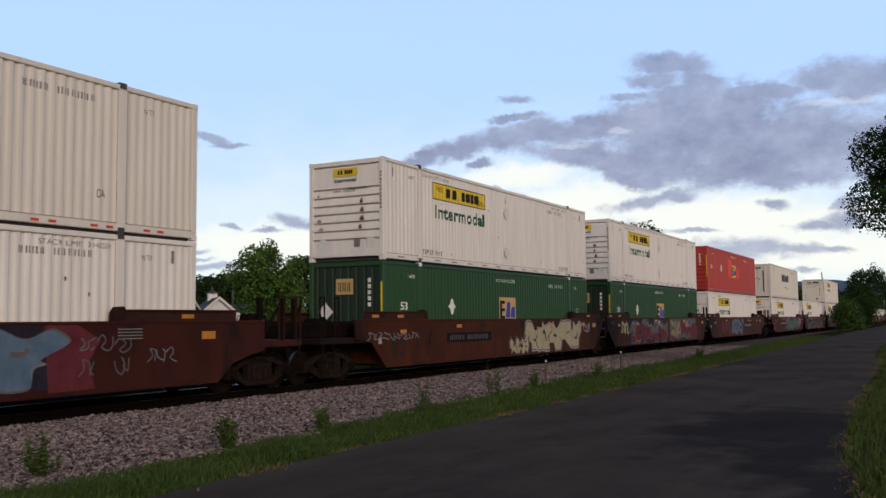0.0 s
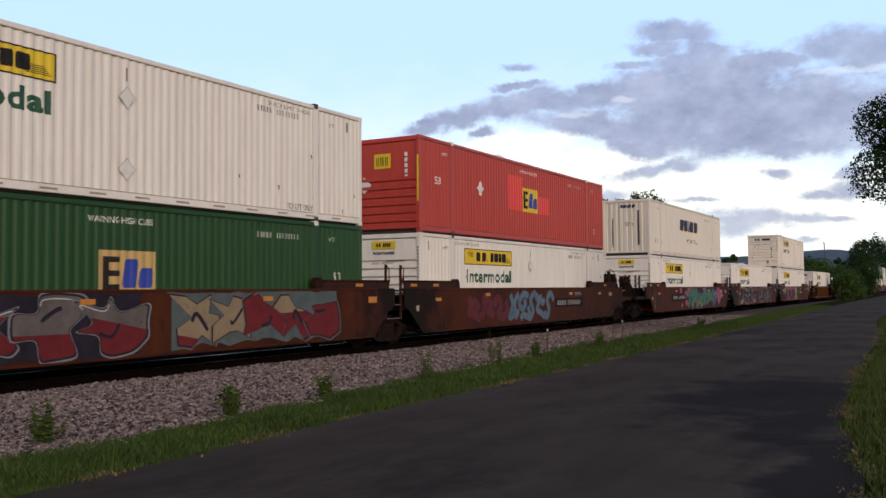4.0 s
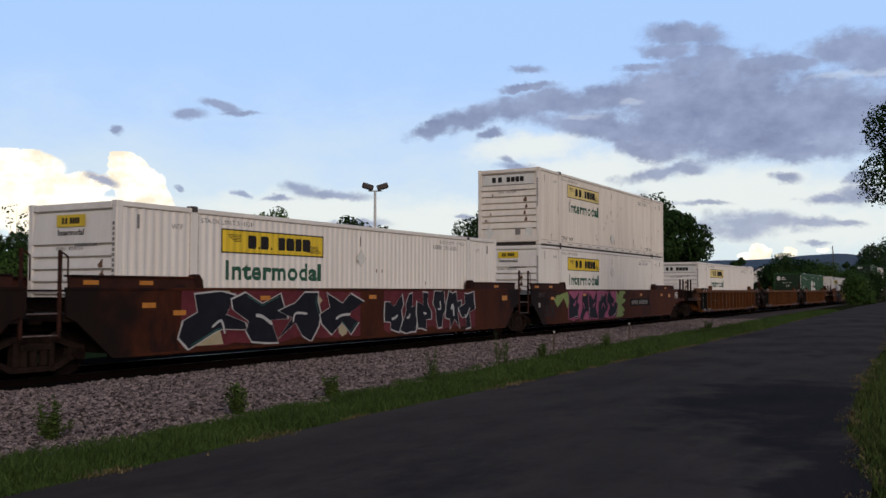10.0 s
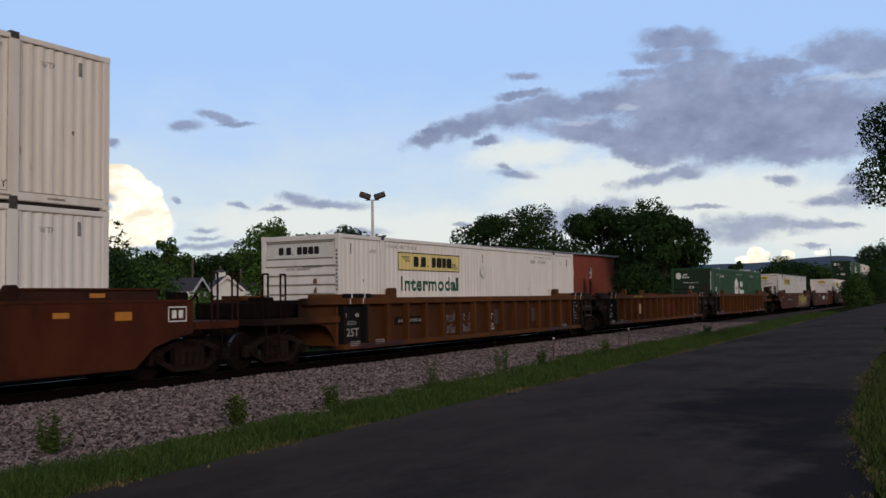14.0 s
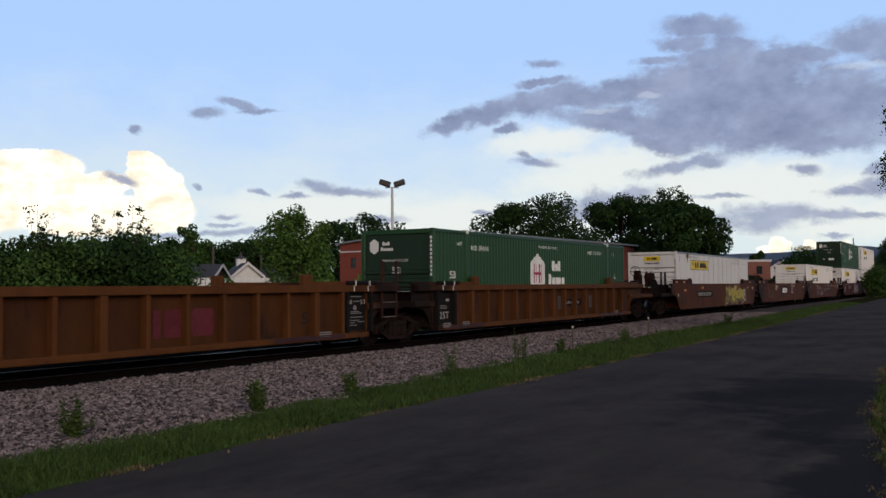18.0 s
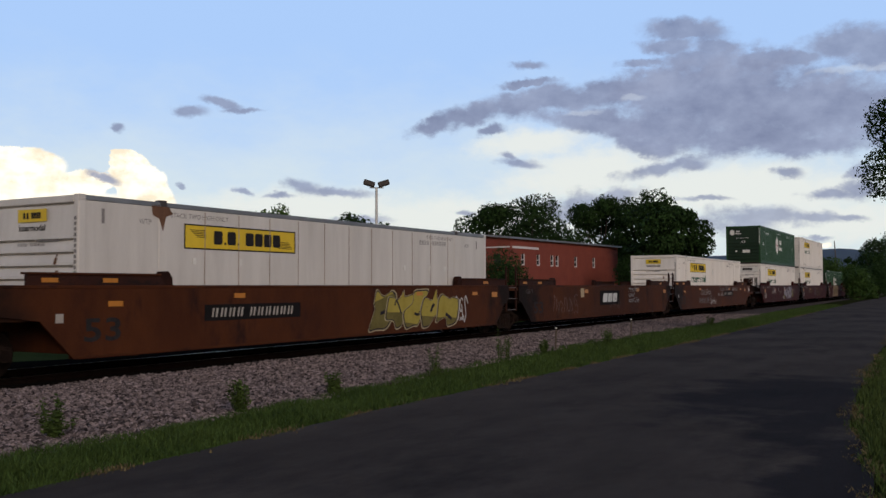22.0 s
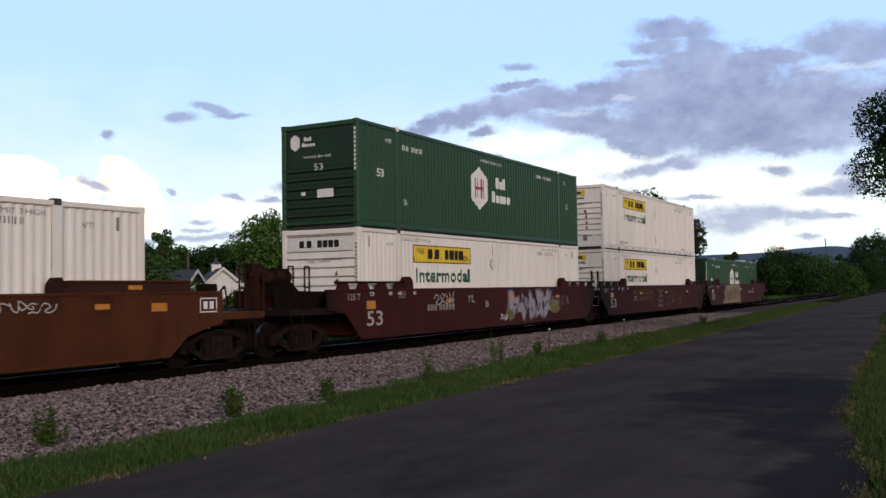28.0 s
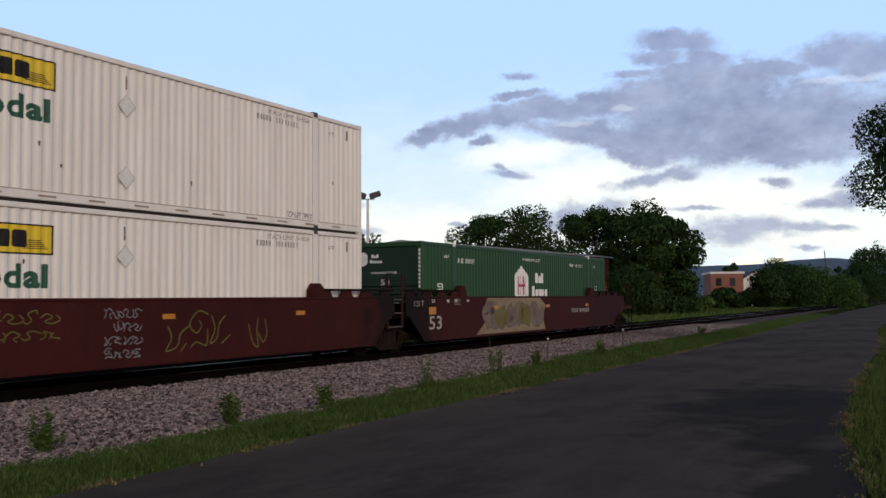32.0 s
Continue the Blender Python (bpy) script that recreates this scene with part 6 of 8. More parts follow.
def piece(root, seed, y0, y1, z0, z1, count, fills, low, outline, rim=None, ground=None, round_off=True, slant=0.0, glint=None, gap=0.97):
    """A sprayed piece: ground colour, then fat shapes with rim, outline, fill, a second colour in their lower half, and inner cuts."""
    rng = random.Random(seed)
    cell, h = (y1 - y0) / count, z1 - z0
    if ground:
        base = [(y0 - HALF_L - 0.15 + (y1 - y0 + 0.3) * k / 20, z0 + h * rng.uniform(0.0, 0.12)) for k in range(21)]
        cap = [(y0 - HALF_L - 0.15 + (y1 - y0 + 0.3) * k / 20, z1 - h * rng.uniform(0.0, 0.05)) for k in range(20, -1, -1)]
        car_mark(root, "paint_ground", lambda bm: poly(bm, base + cap), M[ground], 0.0014, "sprayed ground colour")
    for k in range(count):
        shape = flare(rng)
        a, b = rng.uniform(0.3, 0.5), rng.uniform(0.3, 0.6)
        slit = [(a, b), (a + rng.uniform(0.05, 0.2), b + rng.uniform(-0.12, 0.2)), (a + rng.uniform(0.15, 0.35), b + rng.uniform(-0.25, 0.3))]
        w, oy = cell * gap * rng.uniform(1.12, 1.4), y0 - HALF_L + k * cell - cell * 0.1
        top, foot = z1 - h * rng.uniform(0.02, 0.09), z0 + h * rng.uniform(0.02, 0.10)
        jit = [(rng.uniform(-0.05, 0.05), rng.uniform(-0.03, 0.03)) for _ in shape]

        def lay(pts, grow):
            out = []
            for i, (a, b) in enumerate(pts):
                ja, jb = jit[i % len(jit)]
                a, b = 0.5 + (a + ja - 0.5) * (1 + grow / w * 2), 0.5 + (b + jb - 0.5) * (1 + grow / h * 2)
                z = min(1.60, max(0.345, foot + b * (top - foot)))
                out.append((oy + a * w + slant * (b - 0.5) * h, z))
            return rounded(out) if round_off else out
        lift = 0.002 + 0.0012 * k
        main = car_mark(root, "paint_shape", lambda bm: poly(bm, lay(shape, 0.0)), M[fills[k % len(fills)]], lift + 0.0006, "sprayed paint shape")
        layers = [("paint_outline", lambda bm: poly(bm, lay(shape, 0.045)), M[outline], lift + 0.0003)]
        if rim:
            layers.append(("paint_rim", lambda bm: poly(bm, lay(shape, 0.085)), M[rim], lift))
        if low:
            def lower(bm):
                poly(bm, lay(shape, 0.0))
                bmesh.ops.bisect_plane(bm, geom=bm.verts[:] + bm.edges[:] + bm.faces[:], plane_co=(0, 0, z0 + h * rng.uniform(0.36, 0.5)), plane_no=(0, rng.uniform(-0.25, 0.25), 1), clear_outer=True)
            layers.append(("paint_shade", lower, M[low[k % len(low)]], lift + 0.0007))
        layers.append(("paint_cut", lambda bm: stroke(bm, smooth_line([(oy + u * w, foot + v * (top - foot)) for u, v in slit], 4), rng.uniform(0.05, 0.10), 0), M[outline], lift + 0.0009))
        if glint:
            def shine(bm):
                pts = lay(shape, -0.07)
                i = rng.randrange(len(pts))
                stroke(bm, [pts[(i + j) % len(pts)] for j in range(9 if round_off else 3)], 0.022, 0)
            layers.append(("paint_glint", shine, M[glint], lift + 0.0010))
        for name, draw, material, up in layers:
            car_mark(main, name, draw, material, up)


def blot(root, seed, y, z, w, h, material, n=18, lift=0.0017):
    """A splash of paint with a ragged edge."""
    rng = random.Random(seed)
    pts = []
    for k in range(n):
        a, r = 2 * math.pi * k / n, rng.uniform(0.62, 1.0)
        pts.append((y - HALF_L + math.cos(a) * w / 2 * r, min(1.6, max(0.36, z + math.sin(a) * h / 2 * r))))
    car_mark(root, "paint_patch", lambda bm: poly(bm, pts), M[material], lift)


def scrawl(root, seed, y0, y1, z0, z1, material="g_white", width=0.022, turns=10, rows=1, x=SIDE_X):
    """A thin unreadable scrawl."""
    rng = random.Random(seed)
    bm = bmesh.new()
    for r in range(rows):
        a, b = z0 + (z1 - z0) * r / rows, z0 + (z1 - z0) * (r + 0.8) / rows
        step = (y1 - y0) / turns
        for k in range(turns):
            if rng.random() < 0.12:
                continue
            h, base = (b - a) * rng.uniform(0.6, 1.0), a + (b - a) * rng.uniform(0, 0.15)
            for line in GLYPHS[rng.randrange(len(GLYPHS))]:
                pts = [(y0 - HALF_L + (k + u * rng.uniform(0.75, 1.15)) * step, base + w * h) for u, w in line]
                stroke(bm, smooth_line(pts, 4), width, x + 0.007 + 0.0001 * k)
    part("paint_scrawl", bm, M[material], root, "thin sprayed scrawl")


def number_panel(root, y0, y1, z0, z1, ink="grey_ink", x=SIDE_X):
    car_mark(root, "number_panel", lambda bm: rect(bm, y0 - HALF_L, y1 - HALF_L, z0, z1), M["black"], 0.002, "black number panel", x)
    car_mark(root, "car_number", lambda bm: bars(bm, "nnnn_nnnnnn", y0 - HALF_L + 0.18, y1 - HALF_L - 0.25, z0 + 0.075, z1 - 0.075, 0.2), M["stencil_ink" if ink == "white_ink" else "g_ash"], 0.0045, "", x)


def car_words(root, words, y0, y1, z0, z1, ink, bold=0.0, lift=0.010):
    car_mark(root, "lettering", lambda bm: letters(bm, words, y0 - HALF_L, y1 - HALF_L, z0, z1, bold), M[ink], lift)


def tapes(root, spots, w=0.34, h=0.10, ink="orange_tape"):
    for y, z in spots:
        car_mark(root, "reflector", lambda bm: rect(bm, y - HALF_L - w / 2, y - HALF_L + w / 2, z - h / 2, z + h / 2), M[ink], 0.011, "orange reflector")


ARTIC = [("smooth", "joint", "coupler"), ("smooth", "coupler", "joint"), ("smooth", "joint", "joint"), ("smooth", "joint", "coupler"),
         ("smooth", "coupler", "joint"), ("smooth", "joint", "joint"), ("smooth", "joint", "coupler"), ("ribbed", "coupler", "joint"),
         ("ribbed", "joint", "joint"), ("ribbed", "joint", "coupler"), ("smooth", "coupler", "joint"), ("smooth", "joint", "joint"),
         ("smooth", "joint", "coupler"), ("maroon", "coupler", "joint"), ("maroon", "joint", "joint"), ("maroon", "joint", "coupler")]
CARS = [well_car(i, *spec) for i, spec in enumerate(ARTIC)]
LOADS = [(0, 0, "jb"), (0, 1, "swift"), (1, 0, "emp_green"), (1, 1, "jb"), (2, 0, "emp_green"), (2, 1, "jb"), (3, 0, "jb"), (3, 1, "emp_red"), (4, 0, "jb"), (4, 1, "swift"), (5, 0, "jb"),
         (6, 0, "jb"), (6, 1, "jb", "worn"), (7, 0, "jb", "pale", "faded"), (9, 0, "hub"), (10, 0, "plate"), (12, 0, "jb"), (13, 0, "jb", "pale"), (13, 1, "hub"), (14, 0, "jb"), (14, 1, "jb"), (15, 0, "hub")]
for unit, level, style, *extra in LOADS:
    container(style, unit, level, end={"hub": "ridges", "swift": "doors", "emp_green": "doors", "emp_red": "ridges"}.get(style, "boards"),
              banner="pale" if extra else "yellow", worn="worn" in extra, faded="faded" in extra)

# marks of each car
C = CARS
for i in (1, 4, 6, 10, 11, 12):
    car_words(C[i], "53", -0.05, 0.78, 0.62, 1.05, "ink", 0.02)
for i in (13, 14, 15):
    car_words(C[i], "53", 0.0, 0.76, 0.66, 1.06, "stencil_ink", 0.01)
    car_words(C[i], "125 T", -0.85, -0.30, 1.36, 1.52, "stencil_ink")
    tapes(C[i], ((0.2, 1.22),), 0.42, 0.22)
    tapes(C[i], ((4.5, 1.27), (9.0, 1.27), (13.2, 1.27)))
    for k, v in enumerate((0.1, 1.0, 1.5, 2.3)):
        car_words(C[i], ("53", "48", "45", "40")[k], v + 0.06, v + 0.24, 1.46, 1.56, "white_ink")
    car_mark(C[i], "stencil", lambda bm: [rect(bm, -6.5, -6.1, z, z + 0.015) for z in (1.38, 1.42, 1.46, 1.50, 1.54)], M["grey_ink"], 0.004)
for i in (2, 6, 11):
    car_words(C[i], "125 T", -0.72, -0.12, 1.35, 1.49, "g_ash")
for i in (1, 3, 4, 6, 10, 12):
    tapes(C[i], ((0.65, 1.30), (4.0, 1.42), (11.5, 1.40), (14.9, 1.38)))
    car_mark(C[i], "paint_patch", lambda bm: rect(bm, -8.72, -8.56, 0.98, 1.14), M["stencil_ink"], 0.004)
for i in (6, 12):
    car_mark(C[i], "data_panel", lambda bm: [rect(bm, 9.32 + a, 9.32 + b, c, d) for a, b, c, d in ((0, 0.5, 1.2, 1.225), (0, 0.5, 1.48, 1.505), (0, 0.025, 1.2, 1.5), (0.475, 0.5, 1.2, 1.5), (0.1, 0.22, 1.27, 1.43), (0.28, 0.4, 1.27, 1.43))], M["white_ink"], 0.004)
for i, spec in enumerate(ARTIC):
    if spec[0] == "smooth":
        for v in (-0.75, 0.55, 15.7):
            car_mark(C[i], "reflector", lambda bm: rect(bm, v - HALF_L - 0.17, v - HALF_L + 0.17, 1.69, 1.77), M["orange_tape"], 0.003, "orange reflector", SIDE_X - 0.02)
        car_mark(C[i], "reflector", lambda bm: rect(bm, 8.0, 8.4, 1.26, 1.42), M["orange_tape"], 0.0125, "orange reflector")
# first car: slate letters and a red patch
piece(C[0], 11, 4.6, 12.5, 0.38, 1.60, 6, ["g_slate"], ["g_slate", "g_blue"], "g_ash", None, "g_dark", glint="g_grey")
car_mark(C[0], "paint_patch", lambda bm: poly(bm, [(4.3, 0.40), (5.3, 0.42), (5.15, 0.9), (5.4, 1.3), (4.9, 1.58), (4.2, 1.58)]), M["g_wine"], 0.002)
car_mark(C[0], "stencil", lambda bm: [rect(bm, 5.8, 6.4, z, z + 0.02) for z in (1.30, 1.36, 1.42, 1.48)], M["grey_ink"], 0.004)
scrawl(C[0], 13, 13.0, 14.2, 0.6, 1.5, "g_ash", 0.03, 3, 2)
scrawl(C[0], 12, 14.6, 16.2, 0.8, 1.2, "g_grey", 0.02, 4)
# second car
number_panel(C[1], 3.2, 6.3, 0.92, 1.22)
piece(C[1], 24, 9.2, 14.6, 0.37, 1.60, 5, ["g_cream"], None, "g_dark", "g_white", None, round_off=True, slant=0.1, gap=1.04)
piece(C[1], 22, 7.8, 9.3, 0.36, 0.98, 3, ["g_cream"], None, "g_dark", "g_ash", None, round_off=False, slant=0.1)
scrawl(C[1], 23, 15.0, 15.8, 1.0, 1.55, "g_white", 0.03, 3)
scrawl(C[1], 24, -1.2, 1.6, 1.05, 1.35, "g_grey", 0.03, 5)
# third car
piece(C[2], 31, 1.8, 8.1, 0.37, 1.60, 5, ["g_ash"], ["g_crimson"], "g_dark", "g_grey", "g_dark", gap=1.0, glint="g_white")
piece(C[2], 32, 9.2, 14.5, 0.40, 1.60, 5, ["g_tan"], ["g_crimson"], "g_dark", "g_ash", "g_slate", round_off=False, slant=-0.15, gap=0.98)
sprayed(C[2], 33, 0.7, 1.8, 0.8, 1.5, 2, ["g_cream"], "g_dark", fat=0.2)
tapes(C[2], ((0.35, 1.30), (3.2, 1.34), (7.0, 1.42), (12.0, 1.42)))
# fourth car
sprayed(C[3], 41, 5.7, 9.6, 0.40, 1.55, 5, ["g_blue"], "g_slate", "g_grey", fat=0.22)
sprayed(C[3], 42, 2.6, 5.4, 0.45, 1.5, 3, ["g_wine"], "g_dark", fat=0.3)
number_panel(C[3], 9.85, 12.8, 0.88, 1.22, "white_ink")
scrawl(C[3], 43, 11.6, 12.6, 1.32, 1.54, "g_white", 0.02, 3)
# fifth car
number_panel(C[4], 3.1, 6.1, 0.88, 1.22, "white_ink")
for k, (a, b, w, h) in enumerate(((5.0, 1.45, 0.6, 0.4), (6.1, 1.2, 0.9, 0.5), (6.2, 0.75, 0.7, 0.4), (6.9, 1.5, 1.0, 0.3), (13.6, 1.2, 1.2, 0.6), (14.2, 0.9, 0.8, 0.5), (10.6, 1.5, 1.4, 0.3), (5.2, 0.6, 0.4, 0.3))):
    blot(C[4], 400 + k, a, b, w, h, "g_pink")
piece(C[4], 51, 6.4, 13.7, 0.37, 1.60, 7, ["g_teal", "g_green", "g_seablue", "g_teal"], ["g_green", "g_teal", "g_olive"], "g_dark", "g_grey", "g_dark", slant=0.12, glint="g_white", gap=1.0)
car_mark(C[4], "paint_patch", lambda bm: poly(bm, [(5.7, 1.1), (6.2, 0.45), (6.9, 0.9), (7.5, 1.0), (7.1, 1.35), (6.3, 1.58), (5.6, 1.6), (6.0, 1.3)]), M["g_pink"], 0.0018)
scrawl(C[4], 52, 14.8, 15.9, 1.0, 1.5, "g_white", 0.03, 3, 2)
scrawl(C[4], 53, -0.35, 0.1, 0.5, 1.5, "g_grey", 0.024, 1, 3)
# sixth car
piece(C[5], 61, 1.6, 7.6, 0.37, 1.60, 4, ["g_night"], ["g_deepteal", "g_night"], "g_white", None, "g_wine", round_off=False, glint="g_teal", gap=0.94)
for k, (a, b, w, h) in enumerate(((2.4, 0.9, 0.9, 0.5), (4.1, 0.5, 0.7, 0.25), (5.9, 1.35, 0.6, 0.35), (7.0, 0.6, 0.5, 0.35))):
    blot(C[5], 420 + k, a, b, w, h, "g_cream", 7, 0.0016)
piece(C[5], 62, 9.0, 14.0, 0.40, 1.60, 6, ["g_night"], None, "g_white", None, "g_wine", round_off=False, slant=0.1, gap=0.86)
car_mark(C[5], "paint_patch", lambda bm: poly(bm, [(-6.2, 0.45), (-5.4, 0.45), (-5.6, 1.0), (-5.2, 1.6), (-5.9, 1.55), (-5.8, 0.95)]), M["g_cream"], 0.0018)
tapes(C[5], ((0.6, 1.30), (1.4, 1.14), (4.0, 1.42), (8.3, 1.42)))
# seventh car
car_mark(C[6], "paint_patch", lambda bm: [poly(bm, [(-7.3, 1.25), (-6.9, 0.95), (-6.3, 1.3), (-5.9, 0.9), (-5.6, 0.5), (-5.2, 0.45), (-5.7, 1.2), (-5.9, 1.55), (-6.6, 1.45)]),
                                        poly(bm, [(-0.2, 0.42), (0.6, 0.42), (0.9, 0.5), (0.7, 0.62), (1.05, 0.7), (0.8, 0.85), (0.55, 0.95), (0.9, 1.05), (1.2, 1.15), (0.95, 1.25), (0.7, 1.2), (0.85, 1.4), (1.2, 1.5), (1.0, 1.58), (0.3, 1.58), (0.2, 1.4), (-0.1, 1.58)])], M["g_lime"], 0.0018)
piece(C[6], 71, 2.4, 7.9, 0.37, 1.60, 5, ["g_night"], None, "g_pink", "g_wine", "g_pink", glint="g_white", gap=0.9)
scrawl(C[6], 72, 0.7, 1.6, 1.1, 1.5, "g_lime", 0.05, 3)
number_panel(C[6], 9.9, 12.8, 0.88, 1.22, "white_ink")
# ribbed cars
for i in (7, 8, 9):
    ends = [(-8.22, -7.12)] + ([(7.3, 8.42)] if i != 9 else [])
    for a, b in ends:
        car_mark(C[i], "black_panel", lambda bm: rect(bm, a, b, 0.50, 1.46), M["black"], 0.004, "black end panel", SIDE_X - RIB_IN)
        car_solid(C[i], "black_post", lambda bm: [soft_box(bm, SIDE_X - RIB_IN, SIDE_X + 0.004, v - 0.05, v + 0.05, 0.46, 1.48, 0.008) for v in (a + 0.05, b - 0.05)], M["black"], "black-painted posts")
        car_solid(C[i], "guide_pad", lambda bm: tube(bm, (SIDE_X - 0.03, a + 0.02, 1.69), (SIDE_X - 0.03, b + 0.12, 1.69), 0.062, n=10), M["black"], "black tubular guide pad")
        car_solid(C[i], "guide_mark", lambda bm: [soft_box(bm, SIDE_X + 0.02, SIDE_X + 0.036, v, v + 0.035, 1.63, 1.75, 0.002) for v in (a + 0.30, b - 0.22)], M["white_ink"])
        car_mark(C[i], "guide_mark", lambda bm: [rect(bm, v - 0.05, v - 0.015, 1.48, 1.62) for v in (a + 0.30, b - 0.22)], M["white_ink"], 0.014)
    if i != 9:
        for words, v in (("48", 7.52), ("53", 8.08)):
            car_mark(C[i], "lettering", lambda bm: letters(bm, words, v, v + 0.20, 1.16, 1.27), M["stencil_ink"], 0.008, "", SIDE_X - RIB_IN)
        car_mark(C[i], "stencil", lambda bm: [rect(bm, v, v + w, z, z + 0.022) for v, w, z in ((7.66, 0.46, 1.34), (7.76, 0.30, 1.22), (7.66, 0.38, 0.96), (7.66, 0.46, 0.92), (7.50, 0.70, 0.82), (7.46, 0.56, 0.74), (7.58, 0.26, 0.68), (7.96, 0.30, 0.70), (7.58, 0.36, 0.62))], M["grey_ink"], 0.008, "", SIDE_X - RIB_IN)
        car_mark(C[i], "emblem", lambda bm: poly(bm, [(7.84 + 0.075 * math.cos(k * math.pi / 6), 1.07 + 0.065 * math.sin(k * math.pi / 6)) for k in range(12)]), M["grey_ink"], 0.008, "", SIDE_X - RIB_IN)
    car_mark(C[i], "lettering", lambda bm: letters(bm, "125T", -7.98, -7.32, 0.64, 0.85, 0.01), M["stencil_ink"], 0.008, "", SIDE_X - RIB_IN)
    for words, u, v in (("3", -7.94, -7.86), ("48", -7.50, -7.32)):
        car_mark(C[i], "lettering", lambda bm: letters(bm, words, u, v, 1.14, 1.24), M["white_ink"], 0.008, "", SIDE_X - RIB_IN)
    car_mark(C[i], "stencil", lambda bm: [rect(bm, -7.84, -7.84 + w, z, z + 0.02) for w, z in ((0.34, 1.02), (0.42, 0.98), (0.38, 0.94))], M["grey_ink"], 0.008, "", SIDE_X - RIB_IN)
    car_mark(C[i], "stencil", lambda bm: [rect(bm, a, a + 0.45, b, b + 0.03) for a in (-7.95, -6.8, 6.2) for b in (0.40, 0.45, 0.50)], M["grey_ink"], 0.003, "", SIDE_X)
    car_mark(C[i], "faded_patch", lambda bm: [rect(bm, -3.4 + k * 1.02, -2.85 + k * 1.02, 0.72, 1.2) for k in ((0,) if i == 8 else (4, 7))], M["patch_tan" if i == 8 else "gasket"], 0.003, "", SIDE_X - RIB_IN)
for i in (7, 8, 9):
    car_mark(C[i], "lettering", lambda bm: letters(bm, "53", 5.75, 6.25, 0.72, 1.02, 0.02), M["ink"], 0.006, "", SIDE_X - RIB_IN)
    car_mark(C[i], "paint_patch", lambda bm: rect(bm, 4.6, 7.2, 0.345, 0.455), M["dull_maroon"], 0.003, "dull maroon patch", SIDE_X)
    car_mark(C[i], "paint_patch", lambda bm: rect(bm, -7.6, -5.4, 0.345, 0.455), M["dull_maroon"], 0.003, "dull maroon patch", SIDE_X)
scrawl(C[7], 81, 5.45, 6.25, 0.5, 1.25, "g_grey", 0.028, 4, 2, SIDE_X - RIB_IN)
scrawl(C[7], 82, 6.5, 7.4, 0.5, 1.25, "g_grey", 0.028, 5, 2, SIDE_X - RIB_IN)
scrawl(C[7], 83, 8.0, 8.7, 0.5, 1.2, "g_white", 0.035, 2, 2, SIDE_X - RIB_IN)
car_mark(C[8], "faded_letters", lambda bm: bars(bm, "ibb", 1.25, 3.0, 0.62, 1.18), M["g_wine"], 0.006, "faded red letters", SIDE_X - RIB_IN)
car_mark(C[8], "paint_scrawl", lambda bm: bars(bm, "nnin_nnn", -4.8, -3.4, 1.50, 1.60), M["g_yellow"], 0.014, "yellow scrawl on the top chord")
number_panel(C[9], 9.25, 11.05, 0.82, 1.08, "white_ink", SIDE_X - RIB_IN)
number_panel(C[7], 2.5, 4.35, 0.86, 1.10, "white_ink", SIDE_X - RIB_IN)
# eleventh car
number_panel(C[10], 2.95, 6.1, 0.90, 1.24, "white_ink")
piece(C[10], 111, 9.0, 13.6, 0.37, 1.60, 5, ["g_yellow"], ["g_olive"], "g_dark", "g_cream", None, round_off=True, slant=0.3, gap=1.06)
scrawl(C[10], 112, 13.6, 14.4, 0.5, 1.6, "g_white", 0.05, 3)
# twelfth car: white-on-black panel of bars, chalk outlines
car_mark(C[11], "logo_panel", lambda bm: rect(bm, -1.28, 1.25, 0.80, 1.42), M["black"], 0.002, "black panel")
car_mark(C[11], "logo_sign", lambda bm: bars(bm, "bbb", -0.95, 0.9, 0.92, 1.30, 0.3), M["white_ink"], 0.0045)
scrawl(C[11], 121, 1.2, 4.3, 0.5, 1.55, "g_chalk", 0.022, 6)
scrawl(C[11], 123, 7.0, 9.4, 0.6, 1.5, "g_chalk", 0.018, 5)
scrawl(C[11], 122, 10.6, 12.1, 0.85, 1.6, "g_white", 0.025, 5, 3)
car_mark(C[11], "paint_patch", lambda bm: rect(bm, -3.5, -3.12, 1.16, 1.52), M["patch_tan"], 0.004)
tapes(C[11], ((5.2, 1.40), (11.9, 1.42)), 0.4, 0.14)
# thirteenth car
number_panel(C[12], 9.9, 12.6, 0.95, 1.27, "white_ink")
for words, a, b, low, high in (("UMBARGER", 3.8, 6.15, 0.60, 0.92), ("TX", 6.42, 6.90, 0.72, 1.04), ("OAKLAND", 10.17, 11.6, 1.32, 1.56)):
    car_words(C[12], words, a, b, low, high, "g_grey", -0.012)
scrawl(C[12], 132, 4.2, 6.6, 1.05, 1.5, "g_white", 0.025, 7)
scrawl(C[12], 133, 8.9, 10.0, 1.28, 1.56, "g_grey", 0.025, 4)
scrawl(C[12], 134, 8.4, 9.8, 0.95, 1.25, "g_white", 0.025, 4)
scrawl(C[12], 135, 6.4, 7.9, 0.5, 1.0, "g_white", 0.03, 5)
scrawl(C[12], 136, 12.4, 13.9, 1.3, 1.56, "g_white", 0.022, 5)
